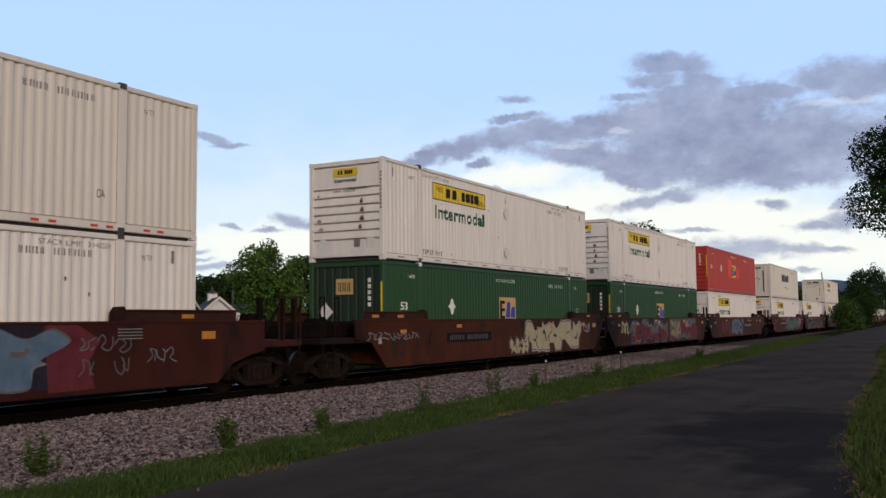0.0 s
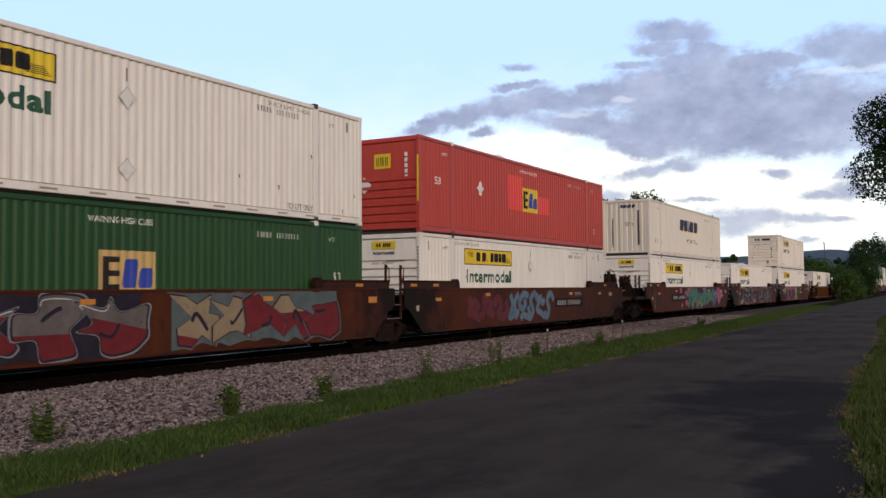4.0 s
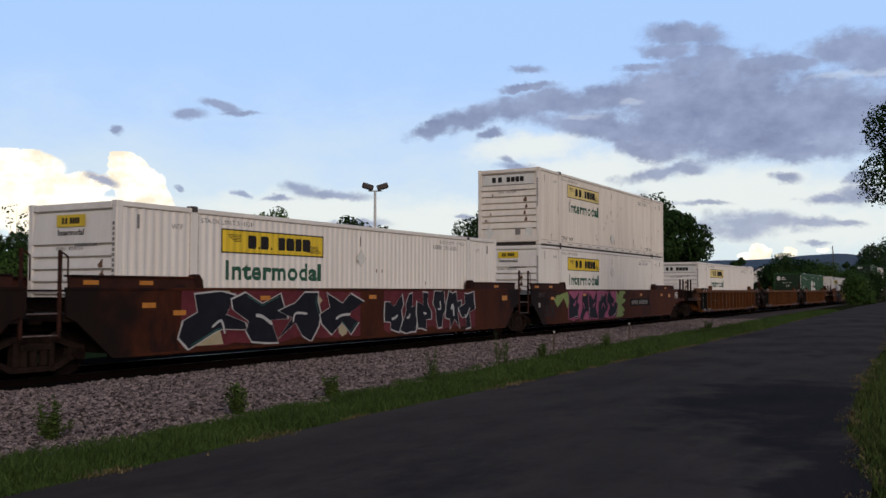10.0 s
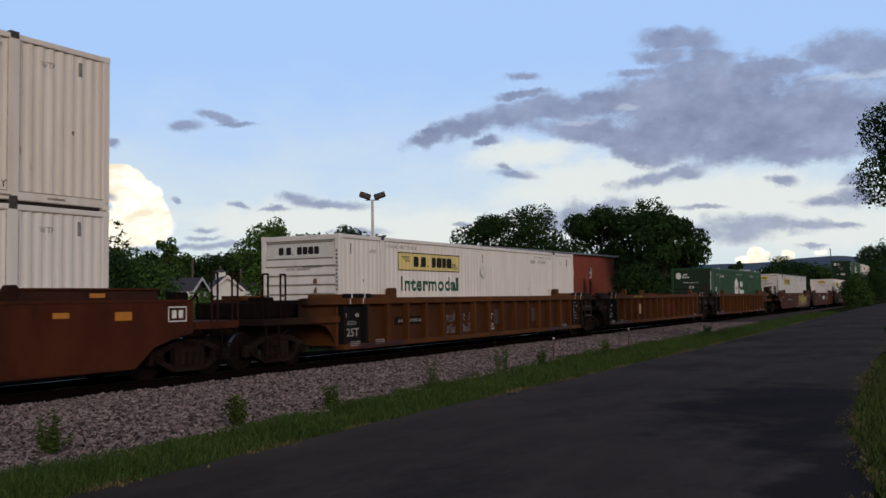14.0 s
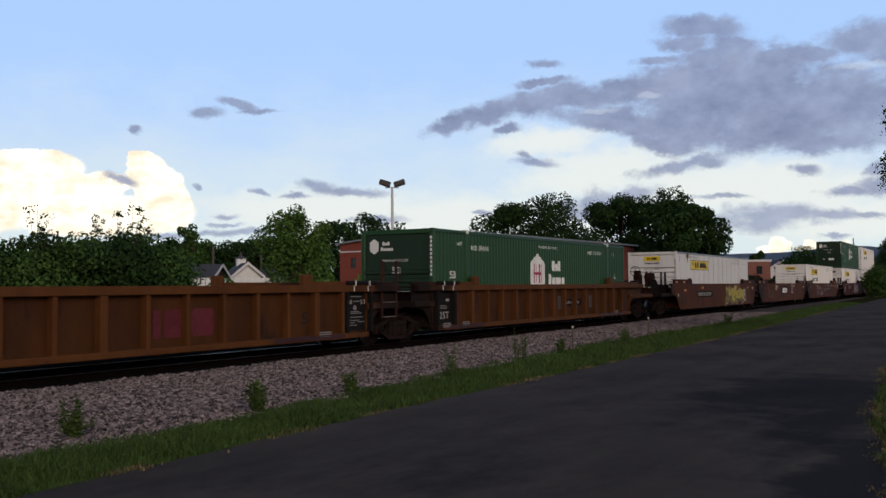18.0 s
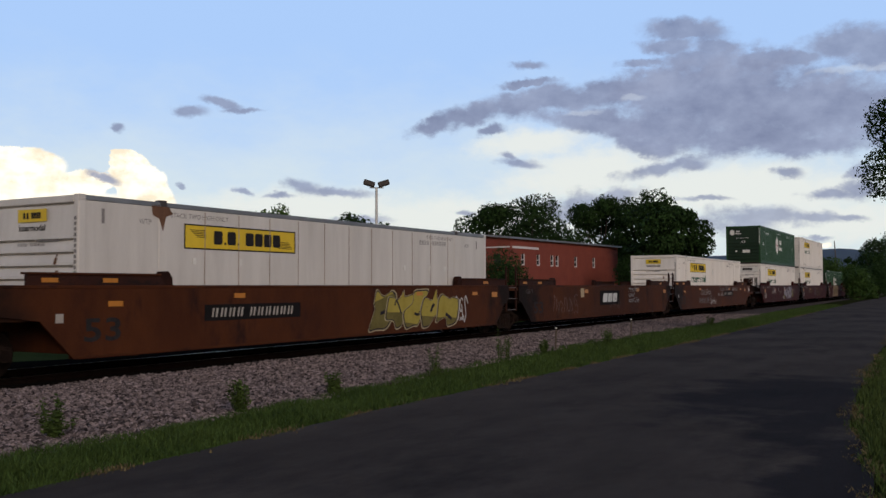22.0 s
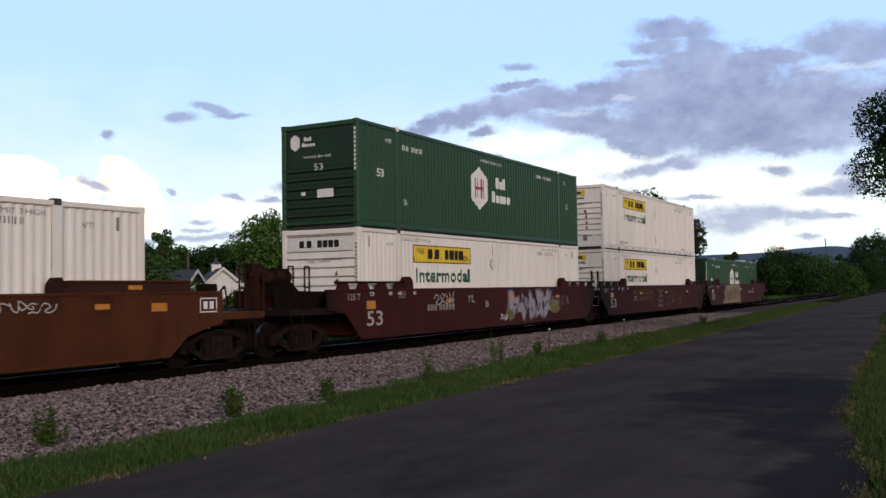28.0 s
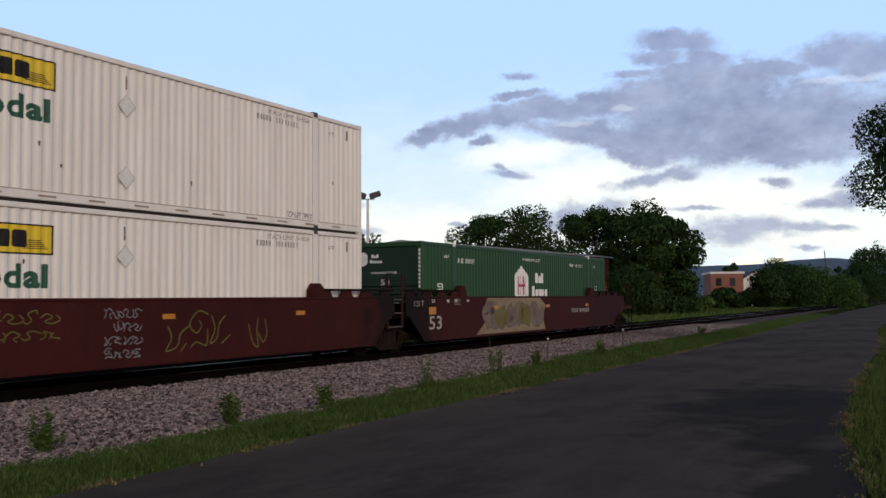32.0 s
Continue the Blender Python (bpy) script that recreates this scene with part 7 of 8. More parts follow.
# maroon cars
car_mark(C[13], "car_number", lambda bm: bars(bm, "nnn_nnnnn", -4.9, -3.2, 0.98, 1.16), M["stencil_ink"], 0.004)
piece(C[13], 141, 8.9, 12.5, 0.44, 1.56, 5, ["g_lilac"], None, "g_dark", "g_grey", None, gap=0.95, glint="g_dark")
blot(C[13], 440, 12.9, 0.9, 1.4, 0.8, "g_olive", lift=0.0012)
blot(C[13], 441, 9.0, 0.8, 1.0, 0.8, "g_olive", lift=0.0012)
scrawl(C[13], 142, 3.6, 6.2, 1.12, 1.58, "g_white", 0.032, 6)
scrawl(C[13], 144, 8.1, 8.7, 0.5, 0.8, "g_white", 0.05, 2)
car_words(C[13], "B", 7.0, 7.2, 1.0, 1.2, "stencil_ink", 0.01)
scrawl(C[13], 143, 12.6, 14.4, 0.9, 1.4, "g_grey", 0.03, 4)
scrawl(C[14], 151, 7.4, 8.3, 0.5, 1.5, "g_grey", 0.022, 4, 4)
scrawl(C[14], 152, 3.2, 6.4, 0.9, 1.5, "g_olive", 0.022, 9, 2)
scrawl(C[14], 153, 8.9, 12.6, 0.5, 1.58, "g_olive", 0.03, 6)
car_mark(C[14], "lettering", lambda bm: letters(bm, "C", -4.55, -4.35, 0.92, 1.12), M["white_ink"], 0.004)
car_mark(C[15], "paint_patch", lambda bm: poly(bm, [(-5.0, 0.40), (0.7, 0.40), (0.4, 0.9), (0.75, 1.3), (0.2, 1.58), (-4.2, 1.58), (-4.5, 1.2), (-4.2, 0.9)]), M["g_tan"], 0.002, "cream and green sprayed panel")
sprayed(C[15], 161, 3.6, 8.4, 0.50, 1.5, 5, ["g_chalk", "g_olive"], "g_ash", None, fat=0.34)
car_mark(C[15], "car_number", lambda bm: bars(bm, "nnn_nnnnn", 3.4, 5.4, 0.98, 1.14), M["stencil_ink"], 0.004)


# ---- surroundings; places by bearing (degrees left of the y axis) and distance from the eye ----
def at(bearing, r, z=-0.16):
    b = radians(bearing)
    return Vector((-math.sin(b) * r, math.cos(b) * r, z))


def leaf_cloud(rng, lumps, count, size, inner=0.25):
    """Many small leaf clumps on and in rounded lumps (x, y, z, radius, flatness)."""
    weights = np.array([l[3] ** 2 for l in lumps])
    pick = rng.choice(len(lumps), count, p=weights / weights.sum())
    L = np.array(lumps)[pick]
    d = rng.normal(0, 1, (count, 3))
    d /= np.linalg.norm(d, axis=1)[:, None]
    r = np.where(rng.random(count) < inner, rng.uniform(0.3, 0.85, count), rng.normal(0.97, 0.10, count))
    c = L[:, :3] + d * (L[:, 3] * r)[:, None] * np.stack([np.ones(count), np.ones(count), L[:, 4]], 1)
    n = d + rng.normal(0, 0.6, (count, 3))
    n /= np.linalg.norm(n, axis=1)[:, None]
    u = np.cross(n, rng.normal(0, 1, (count, 3)))
    u /= np.linalg.norm(u, axis=1)[:, None]
    w = np.cross(n, u)
    s = (size * rng.uniform(0.5, 1.3, count))[:, None]
    verts = np.stack([c - u * s, c - w * s * 0.55 + n * s * 0.12, c + u * s, c + w * s * 0.55 + n * s * 0.12], 1).reshape(-1, 3)
    faces = (np.array([[0, 1, 2, 3]]) + 4 * np.arange(count)[:, None]).tolist()
    return verts.tolist(), faces


def tree(name, label, bearing, r, height, width, leaf="leaf", seed=0, trunk=0.25, base=0.3, count=5200, size=0.30, spiky=0.0, place=None, lean=(0, 0), category="tree"):
    """Tapered trunk, limbs, and a crown of many leaf clumps with an uneven outline."""
    rng, rnd = np.random.default_rng(seed), random.Random(seed)
    root = thing(name, label, category, m=Matrix.Translation(place if place is not None else at(bearing, r)))
    bm = bmesh.new()
    fork = height * (base + 0.15)
    tube(bm, (0, 0, -0.1), (0.05 * height * lean[0], 0.05 * height * lean[1], fork), trunk, trunk * 0.6, 9)
    lumps = []
    crown_mid, crown_h = height * (base + 1) / 2, height * (1 - base) / 2
    for k in range(26):
        a, f = rnd.uniform(0, 2 * math.pi), rnd.uniform(-0.95, 0.8)
        rad = width / 2 * math.sqrt(max(0.05, 1 - f * f)) * rnd.uniform(0.3, 0.86)
        lr = width * rnd.uniform(0.13, 0.23) * (1 - 0.25 * f)
        z = min(crown_mid + f * crown_h, height - lr * 0.8)
        lumps.append((rad * math.cos(a) + lean[0] * f, rad * math.sin(a) + lean[1] * f, max(z, lr * 0.7), lr, 0.85))
    lumps.append((0, 0, height - width * 0.12 - 0.1, width * 0.12, 1.2))
    for x, y, z, lr, _ in lumps[::2]:
        tube(bm, (0, 0, fork * rnd.uniform(0.75, 1.0)), (x, y, z), trunk * 0.38, trunk * 0.1, 6)
    part("trunk", bm, M["bark"], root)
    verts, faces = leaf_cloud(rng, lumps, count, size)
    if spiky:
        extra = []
        for k in range(int(spiky)):
            a, h = rnd.uniform(0, 2 * math.pi), rnd.uniform(0.6, 1.0)
            extra.append((width * 0.38 * math.cos(a) * rnd.random(), width * 0.38 * math.sin(a) * rnd.random(), height * (0.92 + 0.12 * rnd.random()), width * 0.05, 1.6))
        v2, f2 = leaf_cloud(rng, extra, 400, size * 0.8)
        faces += [tuple(i + len(verts) for i in f) for f in f2]
        verts += v2
    raw("crown", verts, faces, M[leaf], root)
    return root


def bush(label, bearing, r, height, width, leaf="leaf", seed=0, count=2200, size=0.22, depth=None, place=None, category="bush"):
    rng, rnd = np.random.default_rng(seed + 500), random.Random(seed + 500)
    root = thing("bush", label, category, m=Matrix.Translation(place if place is not None else at(bearing, r)) @ pose(0, 0, 0, 0, 0, bearing))
    lumps = []
    for k in range(14):
        lr = height * rnd.uniform(0.16, 0.30)
        x = (width / 2 - lr * 0.7) * rnd.uniform(-1, 1)
        top = height * (1 - 0.35 * (2 * x / width) ** 2)
        lumps.append((x, (depth or width * 0.4) * rnd.uniform(-0.5, 0.5), max(lr * 0.6, rnd.uniform(0.15, 1) * (top - lr)), lr, 0.9))
    bm = bmesh.new()
    for x, y, z, lr, _ in lumps[::2]:
        tube(bm, (x * 0.4, y * 0.4, -0.05), (x, y, z), 0.05, 0.02, 5)
    part("stem", bm, M["bark"], root)
    verts, faces = leaf_cloud(rng, lumps, count, size)
    raw("foliage", verts, faces, M[leaf], root)
    return root


# far ridge; the blue of distance haze is put into its colour
def ridge():
    verts, faces = [], []
    n = 90
    for i in range(n + 1):
        b = 26 - 46 * i / n
        h = 104 + 8 * noise.noise((b * 0.16, 0, 0)) + 5 * noise.noise((b * 0.6, 3, 0)) + 24 * math.exp(-((b - 8.8) / 2.4) ** 2)
        for f, back in ((0, 0), (0.5, 150), (1, 420)):
            p = at(b, 2900 + back, -5 + (h + 5) * f)
            verts.append(tuple(p))
    for i in range(n):
        for k in range(2):
            j = i * 3 + k
            faces.append((j, j + 3, j + 4, j + 1))
    tagged(raw("mountain_ridge", verts, faces, M["ridge"], smooth=True), "hazy blue wooded mountain ridge", "mountain", kind="structure")


ridge()

# brick hall: gable towards the bushes, long side along the line
HALL_A, HALL_B = Vector((-34.1, 66.8, -0.16)), Vector((-53.6, 67.5, -0.16))


def brick_hall():
    width, depth = (HALL_B - HALL_A).length, 22.1
    yaw = math.degrees(math.atan2((HALL_A - HALL_B).y, (HALL_A - HALL_B).x))
    root = thing("brick_hall", "low red brick industrial hall with shallow grey metal roof", "building", m=Matrix.Translation(HALL_B) @ pose(0, 0, 0, 0, 0, yaw))
    # local: x along the gable from its far corner, y away along the hall
    eave, apex = 5.68, 6.62
    door0, door1, door_h = width * 0.344, width * 0.72, 5.0
    gable = bmesh.new()

    def slab(bm, pts, y0=0.0, y1=0.3):
        a = [bm.verts.new((x, y0, z)) for x, z in pts]
        b = [bm.verts.new((x, y1, z)) for x, z in pts]
        bm.faces.new(a)
        bm.faces.new(b[::-1])
        for i in range(len(pts)):
            bm.faces.new((a[i], a[(i + 1) % len(pts)], b[(i + 1) % len(pts)], b[i]))
    top = lambda x: eave + (apex - eave) * (1 - abs(2 * x / width - 1))
    holes = [(1.2, 1.9), (2.9, 3.6), (16.05, 16.75), (17.95, 18.65)]
    x = 0.0
    for a, b in sorted([*holes, (door0, door1)]):
        slab(gable, [(x, 0), (a, 0), (a, top(a)), *([(width / 2, apex)] if x < width / 2 < a else []), (x, top(x))])
        if (a, b) == (door0, door1):
            slab(gable, [(a, door_h), (b, door_h), (b, top(b)), *([(width / 2, apex)] if a < width / 2 < b else []), (a, top(a))])
        else:
            slab(gable, [(a, 0), (b, 0), (b, 3.45), (a, 3.45)])
            slab(gable, [(a, 4.4), (b, 4.4), (b, top(b)), (a, top(a))])
        x = b
    slab(gable, [(x, 0), (width, 0), (width, eave), (x, top(x))])
    bmesh.ops.remove_doubles(gable, verts=gable.verts[:], dist=0.001)
    bmesh.ops.recalc_face_normals(gable, faces=gable.faces)
    part("gable_wall", gable, M["brick"], root)
    for a, b in holes:
        bm = bmesh.new()
        box(bm, a, b, 0.16, 0.2, 3.45, 4.4)
        win = part("window", bm, M["glass"], root)
        bm = bmesh.new()
        for p in ((a, a + 0.07, 3.45, 4.4), (b - 0.07, b, 3.45, 4.4), (a, b, 3.9, 3.97), (a, b, 4.33, 4.4), (a, b, 3.45, 3.52)):
            box(bm, p[0], p[1], 0.10, 0.155, p[2], p[3])
        part("window_frame", bm, M["dark_door"], win)
    k = door0
    while k < door1 - 0.2:
        bm = bmesh.new()
        box(bm, k, min(k + 0.55, door1), 0.32, 0.37, 0, door_h)
        part("door_panel", bm, M["dark_door"], root, "dark sheet-metal door panel")
        k += 0.58
    bm = bmesh.new()
    box(bm, door0 - 0.2, door1 + 0.2, -0.10, -0.003, door_h - 0.05, door_h + 0.22)
    part("door_rail", bm, M["dark_door"], root)
    bm = bmesh.new()
    for a, b in ((0.0, door0 - 0.3), (door1 + 0.3, width)):
        box(bm, a, b, -0.05, -0.003, 4.9, 5.0)
    part("wall_band", bm, M["trim_white"], root, "pale stone band")
    bm = bmesh.new()
    box(bm, width / 2 - 0.4, width / 2 + 0.3, -0.05, -0.003, 5.5, 6.1)
    part("gable_vent", bm, M["brick_far"], root)
    for s in (0, 1):
        bm = bmesh.new()
        xo = width if s else 0
        xa, xb = (width - 0.3, width) if s else (0, 0.3)
        n, cuts = 6, []
        y = 0.3
        for i in range(n):
            a = (1.9, 4.6, 7.2, 8.2, 12.0, 16.0)[i]
            box(bm, xa, xb, y, a, 0, eave)
            box(bm, xa, xb, a, a + 0.62, 0, 3.5)
            box(bm, xa, xb, a, a + 0.62, 4.45, eave)
            cuts.append(a)
            y = a + 0.62
        box(bm, xa, xb, y, depth, 0, eave)
        bmesh.ops.remove_doubles(bm, verts=bm.verts[:], dist=0.001)
        part("side_wall", bm, M["brick"], root)
        for a in cuts:
            bm = bmesh.new()
            box(bm, xa + 0.12, xa + 0.16, a, a + 0.62, 3.5, 4.45)
            win = part("window", bm, M["glass"], root)
            bm = bmesh.new()
            face = xb - 0.08 if s else xa + 0.03
            for p in ((a, a + 0.1, 3.5, 4.45), (a + 0.52, a + 0.62, 3.5, 4.45), (a, a + 0.62, 3.95, 4.02), (a, a + 0.62, 3.5, 3.6)):
                box(bm, face, face + 0.05, p[0], p[1], p[2], p[3])
            part("window_frame", bm, M["trim_white"], win)
        bm = bmesh.new()
        box(bm, *((width + 0.003, width + 0.06) if s else (-0.06, -0.003)), 0.35, 4.9, 4.86, 5.04)
        part("wall_band", bm, M["trim_white"], root, "pale stone band")
        bm = bmesh.new()
        xe, xm = (width + 0.35, width / 2) if s else (-0.35, width / 2)
        ze = eave - 0.08
        vs = [bm.verts.new(p) for p in ((xe, -0.3, ze), (xm, -0.3, apex), (xm, depth + 0.3, apex), (xe, depth + 0.3, ze))]
        us = [bm.verts.new((v.co.x, v.co.y, v.co.z + 0.15)) for v in vs]
        for q in ((vs[0], vs[1], vs[2], vs[3]), (us[3], us[2], us[1], us[0]), (vs[0], us[0], us[1], vs[1]), (vs[2], us[2], us[3], vs[3]), (vs[3], us[3], us[0], vs[0]), (vs[1], us[1], us[2], vs[2])):
            bm.faces.new(q)
        bmesh.ops.recalc_face_normals(bm, faces=bm.faces)
        part("roof", bm, M["metal_grey"], root, "grey sheet-metal roof")
    bm = bmesh.new()
    slab(bm, [(0.3, 0), (width - 0.3, 0), (width - 0.3, eave), (width / 2, apex), (0.3, eave)], depth - 0.3, depth)
    part("back_wall", bm, M["brick"], root)


brick_hall()


def small_house(label, bearing, r, width, depth, eave, ridge_h, turn, wall, roof, chimney=False, category="house"):
    root = thing("house", label, category, m=Matrix.Translation(at(bearing, r)) @ pose(0, 0, 0, 0, 0, bearing + turn))
    bm = bmesh.new()
    w = width / 2
    pts = [(-w, 0), (w, 0), (w, eave), (0, ridge_h), (-w, eave)]
    a = [bm.verts.new((x, -depth / 2, z)) for x, z in pts]
    b = [bm.verts.new((x, depth / 2, z)) for x, z in pts]
    bm.faces.new(a)
    bm.faces.new(b[::-1])
    for i in (1, 4):
        bm.faces.new((a[i], b[i], b[(i + 1) % 5], a[(i + 1) % 5]))
    bmesh.ops.recalc_face_normals(bm, faces=bm.faces)
    part("wall", bm, wall, root)
    for s in (1, -1):
        bm = bmesh.new()
        n = Vector((s * (ridge_h - eave), 0, w)).normalized() * 0.16
        o = 0.4
        p = [Vector((s * (w + o), -depth / 2 - o, eave - o * (ridge_h - eave) / w)), Vector((0, -depth / 2 - o, ridge_h)), Vector((0, depth / 2 + o, ridge_h)), Vector((s * (w + o), depth / 2 + o, eave - o * (ridge_h - eave) / w))]
        lo, hi = [bm.verts.new(q) for q in p], [bm.verts.new(q + n) for q in p]
        bm.faces.new(lo)
        bm.faces.new(hi[::-1])
        for i in range(4):
            bm.faces.new((lo[i], lo[(i + 1) % 4], hi[(i + 1) % 4], hi[i]))
        bmesh.ops.recalc_face_normals(bm, faces=bm.faces)
        part("roof", bm, roof, root)
        bm = bmesh.new()
        q = [Vector((s * (w + o), -depth / 2 - o - 0.03, eave - o * (ridge_h - eave) / w - 0.1)), Vector((0, -depth / 2 - o - 0.03, ridge_h - 0.1))]
        vs = [bm.verts.new(v) for v in (q[0], q[1], q[1] + Vector((0, 0, 0.3)), q[0] + Vector((0, 0, 0.3)))]
        bm.faces.new(vs)
        ex = bmesh.ops.extrude_face_region(bm, geom=bm.faces[:])
        bmesh.ops.translate(bm, verts=[g for g in ex["geom"] if isinstance(g, bmesh.types.BMVert)], vec=(0, 0.028, 0))
        part("gable_trim", bm, M["trim_white"], root)
    for k in (-1, 1):
        bm = bmesh.new()
        box(bm, k * w * 0.5 - 0.4, k * w * 0.5 + 0.4, -depth / 2 - 0.03, -depth / 2 - 0.004, 1.1, 2.3)
        part("window", bm, M["glass"], root)
    if chimney:
        bm = bmesh.new()
        box(bm, -0.45, 0.45, 0.6, 1.6, ridge_h - 0.5, ridge_h + 0.6)
        part("roof_turret", bm, wall, root)
        bm = bmesh.new()
        tube(bm, (0, 1.1, ridge_h + 0.6), (0, 1.1, ridge_h + 1.0), 0.75, 0.05, 4)
        part("turret_roof", bm, roof, root)
    return root


small_house("white clapboard house with a dark gabled roof and small turret", 44.3, 97, 2.6, 7, 3.0, 4.1, 8, M["siding"], M["shingle"], True)
small_house("white house wing with a dark shingled roof", 42.9, 98, 4.0, 5, 2.2, 3.5, 50, M["siding"], M["shingle"])
small_house("low house with a dark hipped shingle roof", 47.3, 85, 6.5, 5, 2.1, 3.7, 70, M["dark_door"], M["shingle"])
small_house("white two-storey house with a grey roof among bushes", 12.5, 175, 4.6, 6, 4.4, 5.8, 20, M["siding"], M["shingle"])


def flat_block():
    """Two-storey brick block far along the line."""
    root = thing("brick_block", "two-storey brown brick block with a flat roof", "building", m=Matrix.Translation(at(13.9, 165)) @ pose(0, 0, 0, 0, 0, 22))
    bm = bmesh.new()
    box(bm, -2.6, 2.6, -4, 6, 0, 5.4)
    part("wall", bm, M["brick_far"], root)
    bm = bmesh.new()
    box(bm, -2.8, 2.8, -4.2, 6.2, 5.404, 5.75)
    part("roof", bm, M["trim_white"], root)
    for k in range(4):
        for z in (1.0, 3.4):
            bm = bmesh.new()
            box(bm, 2.604, 2.66, -3.3 + 2.2 * k, -2.3 + 2.2 * k, z, z + 1.3)
            part("window", bm, M["glass"], root)
    for k in range(2):
        bm = bmesh.new()
        box(bm, -1.8 + 2.2 * k, -0.9 + 2.2 * k, -4.06, -4.004, 3.4, 4.7)
        part("window", bm, M["glass"], root)


flat_block()


def board_fence():
    """White sheet fence behind the bushes."""
    root = thing("board_fence", "pale corrugated sheet fence beyond the railway line", "fence")
    a, b = at(49.9, 57, 0), at(41.8, 60, 0)
    n = 60
    for i in range(n):
        p, q = a.lerp(b, i / n), a.lerp(b, (i + 0.93) / n)
        bm = bmesh.new()
        d = Vector((-(q - p).y, (q - p).x, 0)).normalized() * (0.04 if i % 2 else 0.075)
        vs = [bm.verts.new(v) for v in (p + d, q + d, q + d + Vector((0, 0, 2.2)), p + d + Vector((0, 0, 2.2)))]
        us = [bm.verts.new(v.co - d.normalized() * 0.03) for v in vs]
        bm.faces.new(vs)
        bm.faces.new(us[::-1])
        for k in range(4):
            bm.faces.new((vs[k], us[k], us[(k + 1) % 4], vs[(k + 1) % 4]))
        bmesh.ops.recalc_face_normals(bm, faces=bm.faces)
        part("panel", bm, M["siding"], root)


board_fence()


def area_light(bearing, r, h):
    root = thing("area_light", "pale metal lighting pole with two floodlight heads", "street lamp", m=Matrix.Translation(at(bearing, r)) @ pose(0, 0, 0, 0, 0, bearing))
    bm = bmesh.new()
    tube(bm, (0, 0, 0), (0, 0, h), 0.13, 0.08, 10)
    part("pole", bm, M["galv"], root)
    bm = bmesh.new()
    soft_box(bm, -0.3, 0.3, -0.3, 0.3, 0, 0.5, 0.04)
    part("footing", bm, M["trim_white"], root)
    bm = bmesh.new()
    tube(bm, (-0.45, 0, h), (0.45, 0, h), 0.04, n=6)
    part("cross_arm", bm, M["galv"], root)
    for s in (1, -1):
        bm = bmesh.new()
        soft_box(bm, s * 0.55 - 0.38, s * 0.55 + 0.38, -0.28, 0.28, h - 0.05, h + 0.30, 0.05)
        part("lamp_head", bm, M["gasket"], root, "dark floodlight head", pose(0, 0, 0, 0, 0, 0) @ Matrix.Translation((0, 0, h)) @ pose(0, 0, 0, 0, -18 * s, 0) @ Matrix.Translation((0, 0, -h)))
    return root


area_light(35.25, 62, 8.35)


def utility_pole(bearing, r, h, lean=0.0, arm=True):
    root = thing("utility_pole", "weathered wooden utility pole", "utility pole", m=Matrix.Translation(at(bearing, r)) @ pose(0, 0, 0, 0, lean, bearing))
    bm = bmesh.new()
    tube(bm, (0, 0, 0), (0, 0, h), 0.17, 0.12, 8)
    part("pole", bm, M["timber_pole"], root)
    if arm:
        bm = bmesh.new()
        soft_box(bm, -0.9, 0.9, -0.06, 0.06, h - 0.9, h - 0.76, 0.01)
        part("cross_arm", bm, M["timber_pole"], root)
    return root


utility_pole(8.2, 262, 13.4, -3, False)
for b, r, h in ((46.0, 120, 6.9), (48.5, 125, 5.8), (43.2, 125, 6.0), (44.4, 130, 6.6)):
    utility_pole(b, r, h, 0, False)


def small_lamp(bearing, r, h):
    root = thing("yard_lamp", "small lit yard lamp on a thin pole", "street lamp", m=Matrix.Translation(at(bearing, r)))
    bm = bmesh.new()
    tube(bm, (0, 0, 0), (0, 0, h), 0.06, 0.05, 6)
    part("pole", bm, M["galv"], root)
    bm = bmesh.new()
    bmesh.ops.create_icosphere(bm, subdivisions=1, radius=0.22, matrix=Matrix.Translation((0, 0, h)))
    part("bulb", bm, M["glow"], root, "glowing white bulb")


small_lamp(11.75, 150, 5.3)

# trees and bushes beyond the line
tree("maple_tree", "dense dark green maple beside the railway line", 17.7, 92, 10.4, 7.6, "leaf_dark", 1, 0.35, 0.06, 22000, 0.19)
tree("maple_tree", "tall dark green tree behind the hall", 18.9, 104, 11.8, 9.0, "leaf_dark", 2, 0.35, 0.08, 24000, 0.19, spiky=5)
tree("maple_tree", "dark green spreading tree behind the hall", 21.5, 108, 11.9, 8.6, "leaf_dark", 3, 0.35, 0.06, 22000, 0.19)
tree("shade_tree", "dark green tree beyond the hall roof", 25.7, 125, 13.7, 12.0, "leaf_dark", 4, 0.4, 0.2, 18000, 0.21)
tree("shade_tree", "dark green tree beyond the hall roof", 28.1, 126, 13.0, 9.6, "leaf_dark", 5, 0.4, 0.2, 15000, 0.21)
tree("locust_tree", "bright green leafy tree beyond the fence", 41.1, 62, 7.2, 5.0, "leaf_mid", 6, 0.2, 0.10, 16000, 0.115)
tree("round_tree", "round-topped dark tree above the houses", 47.2, 135, 10.6, 5.5, "leaf", 7, 0.3, 0.3, 3000, 0.32)
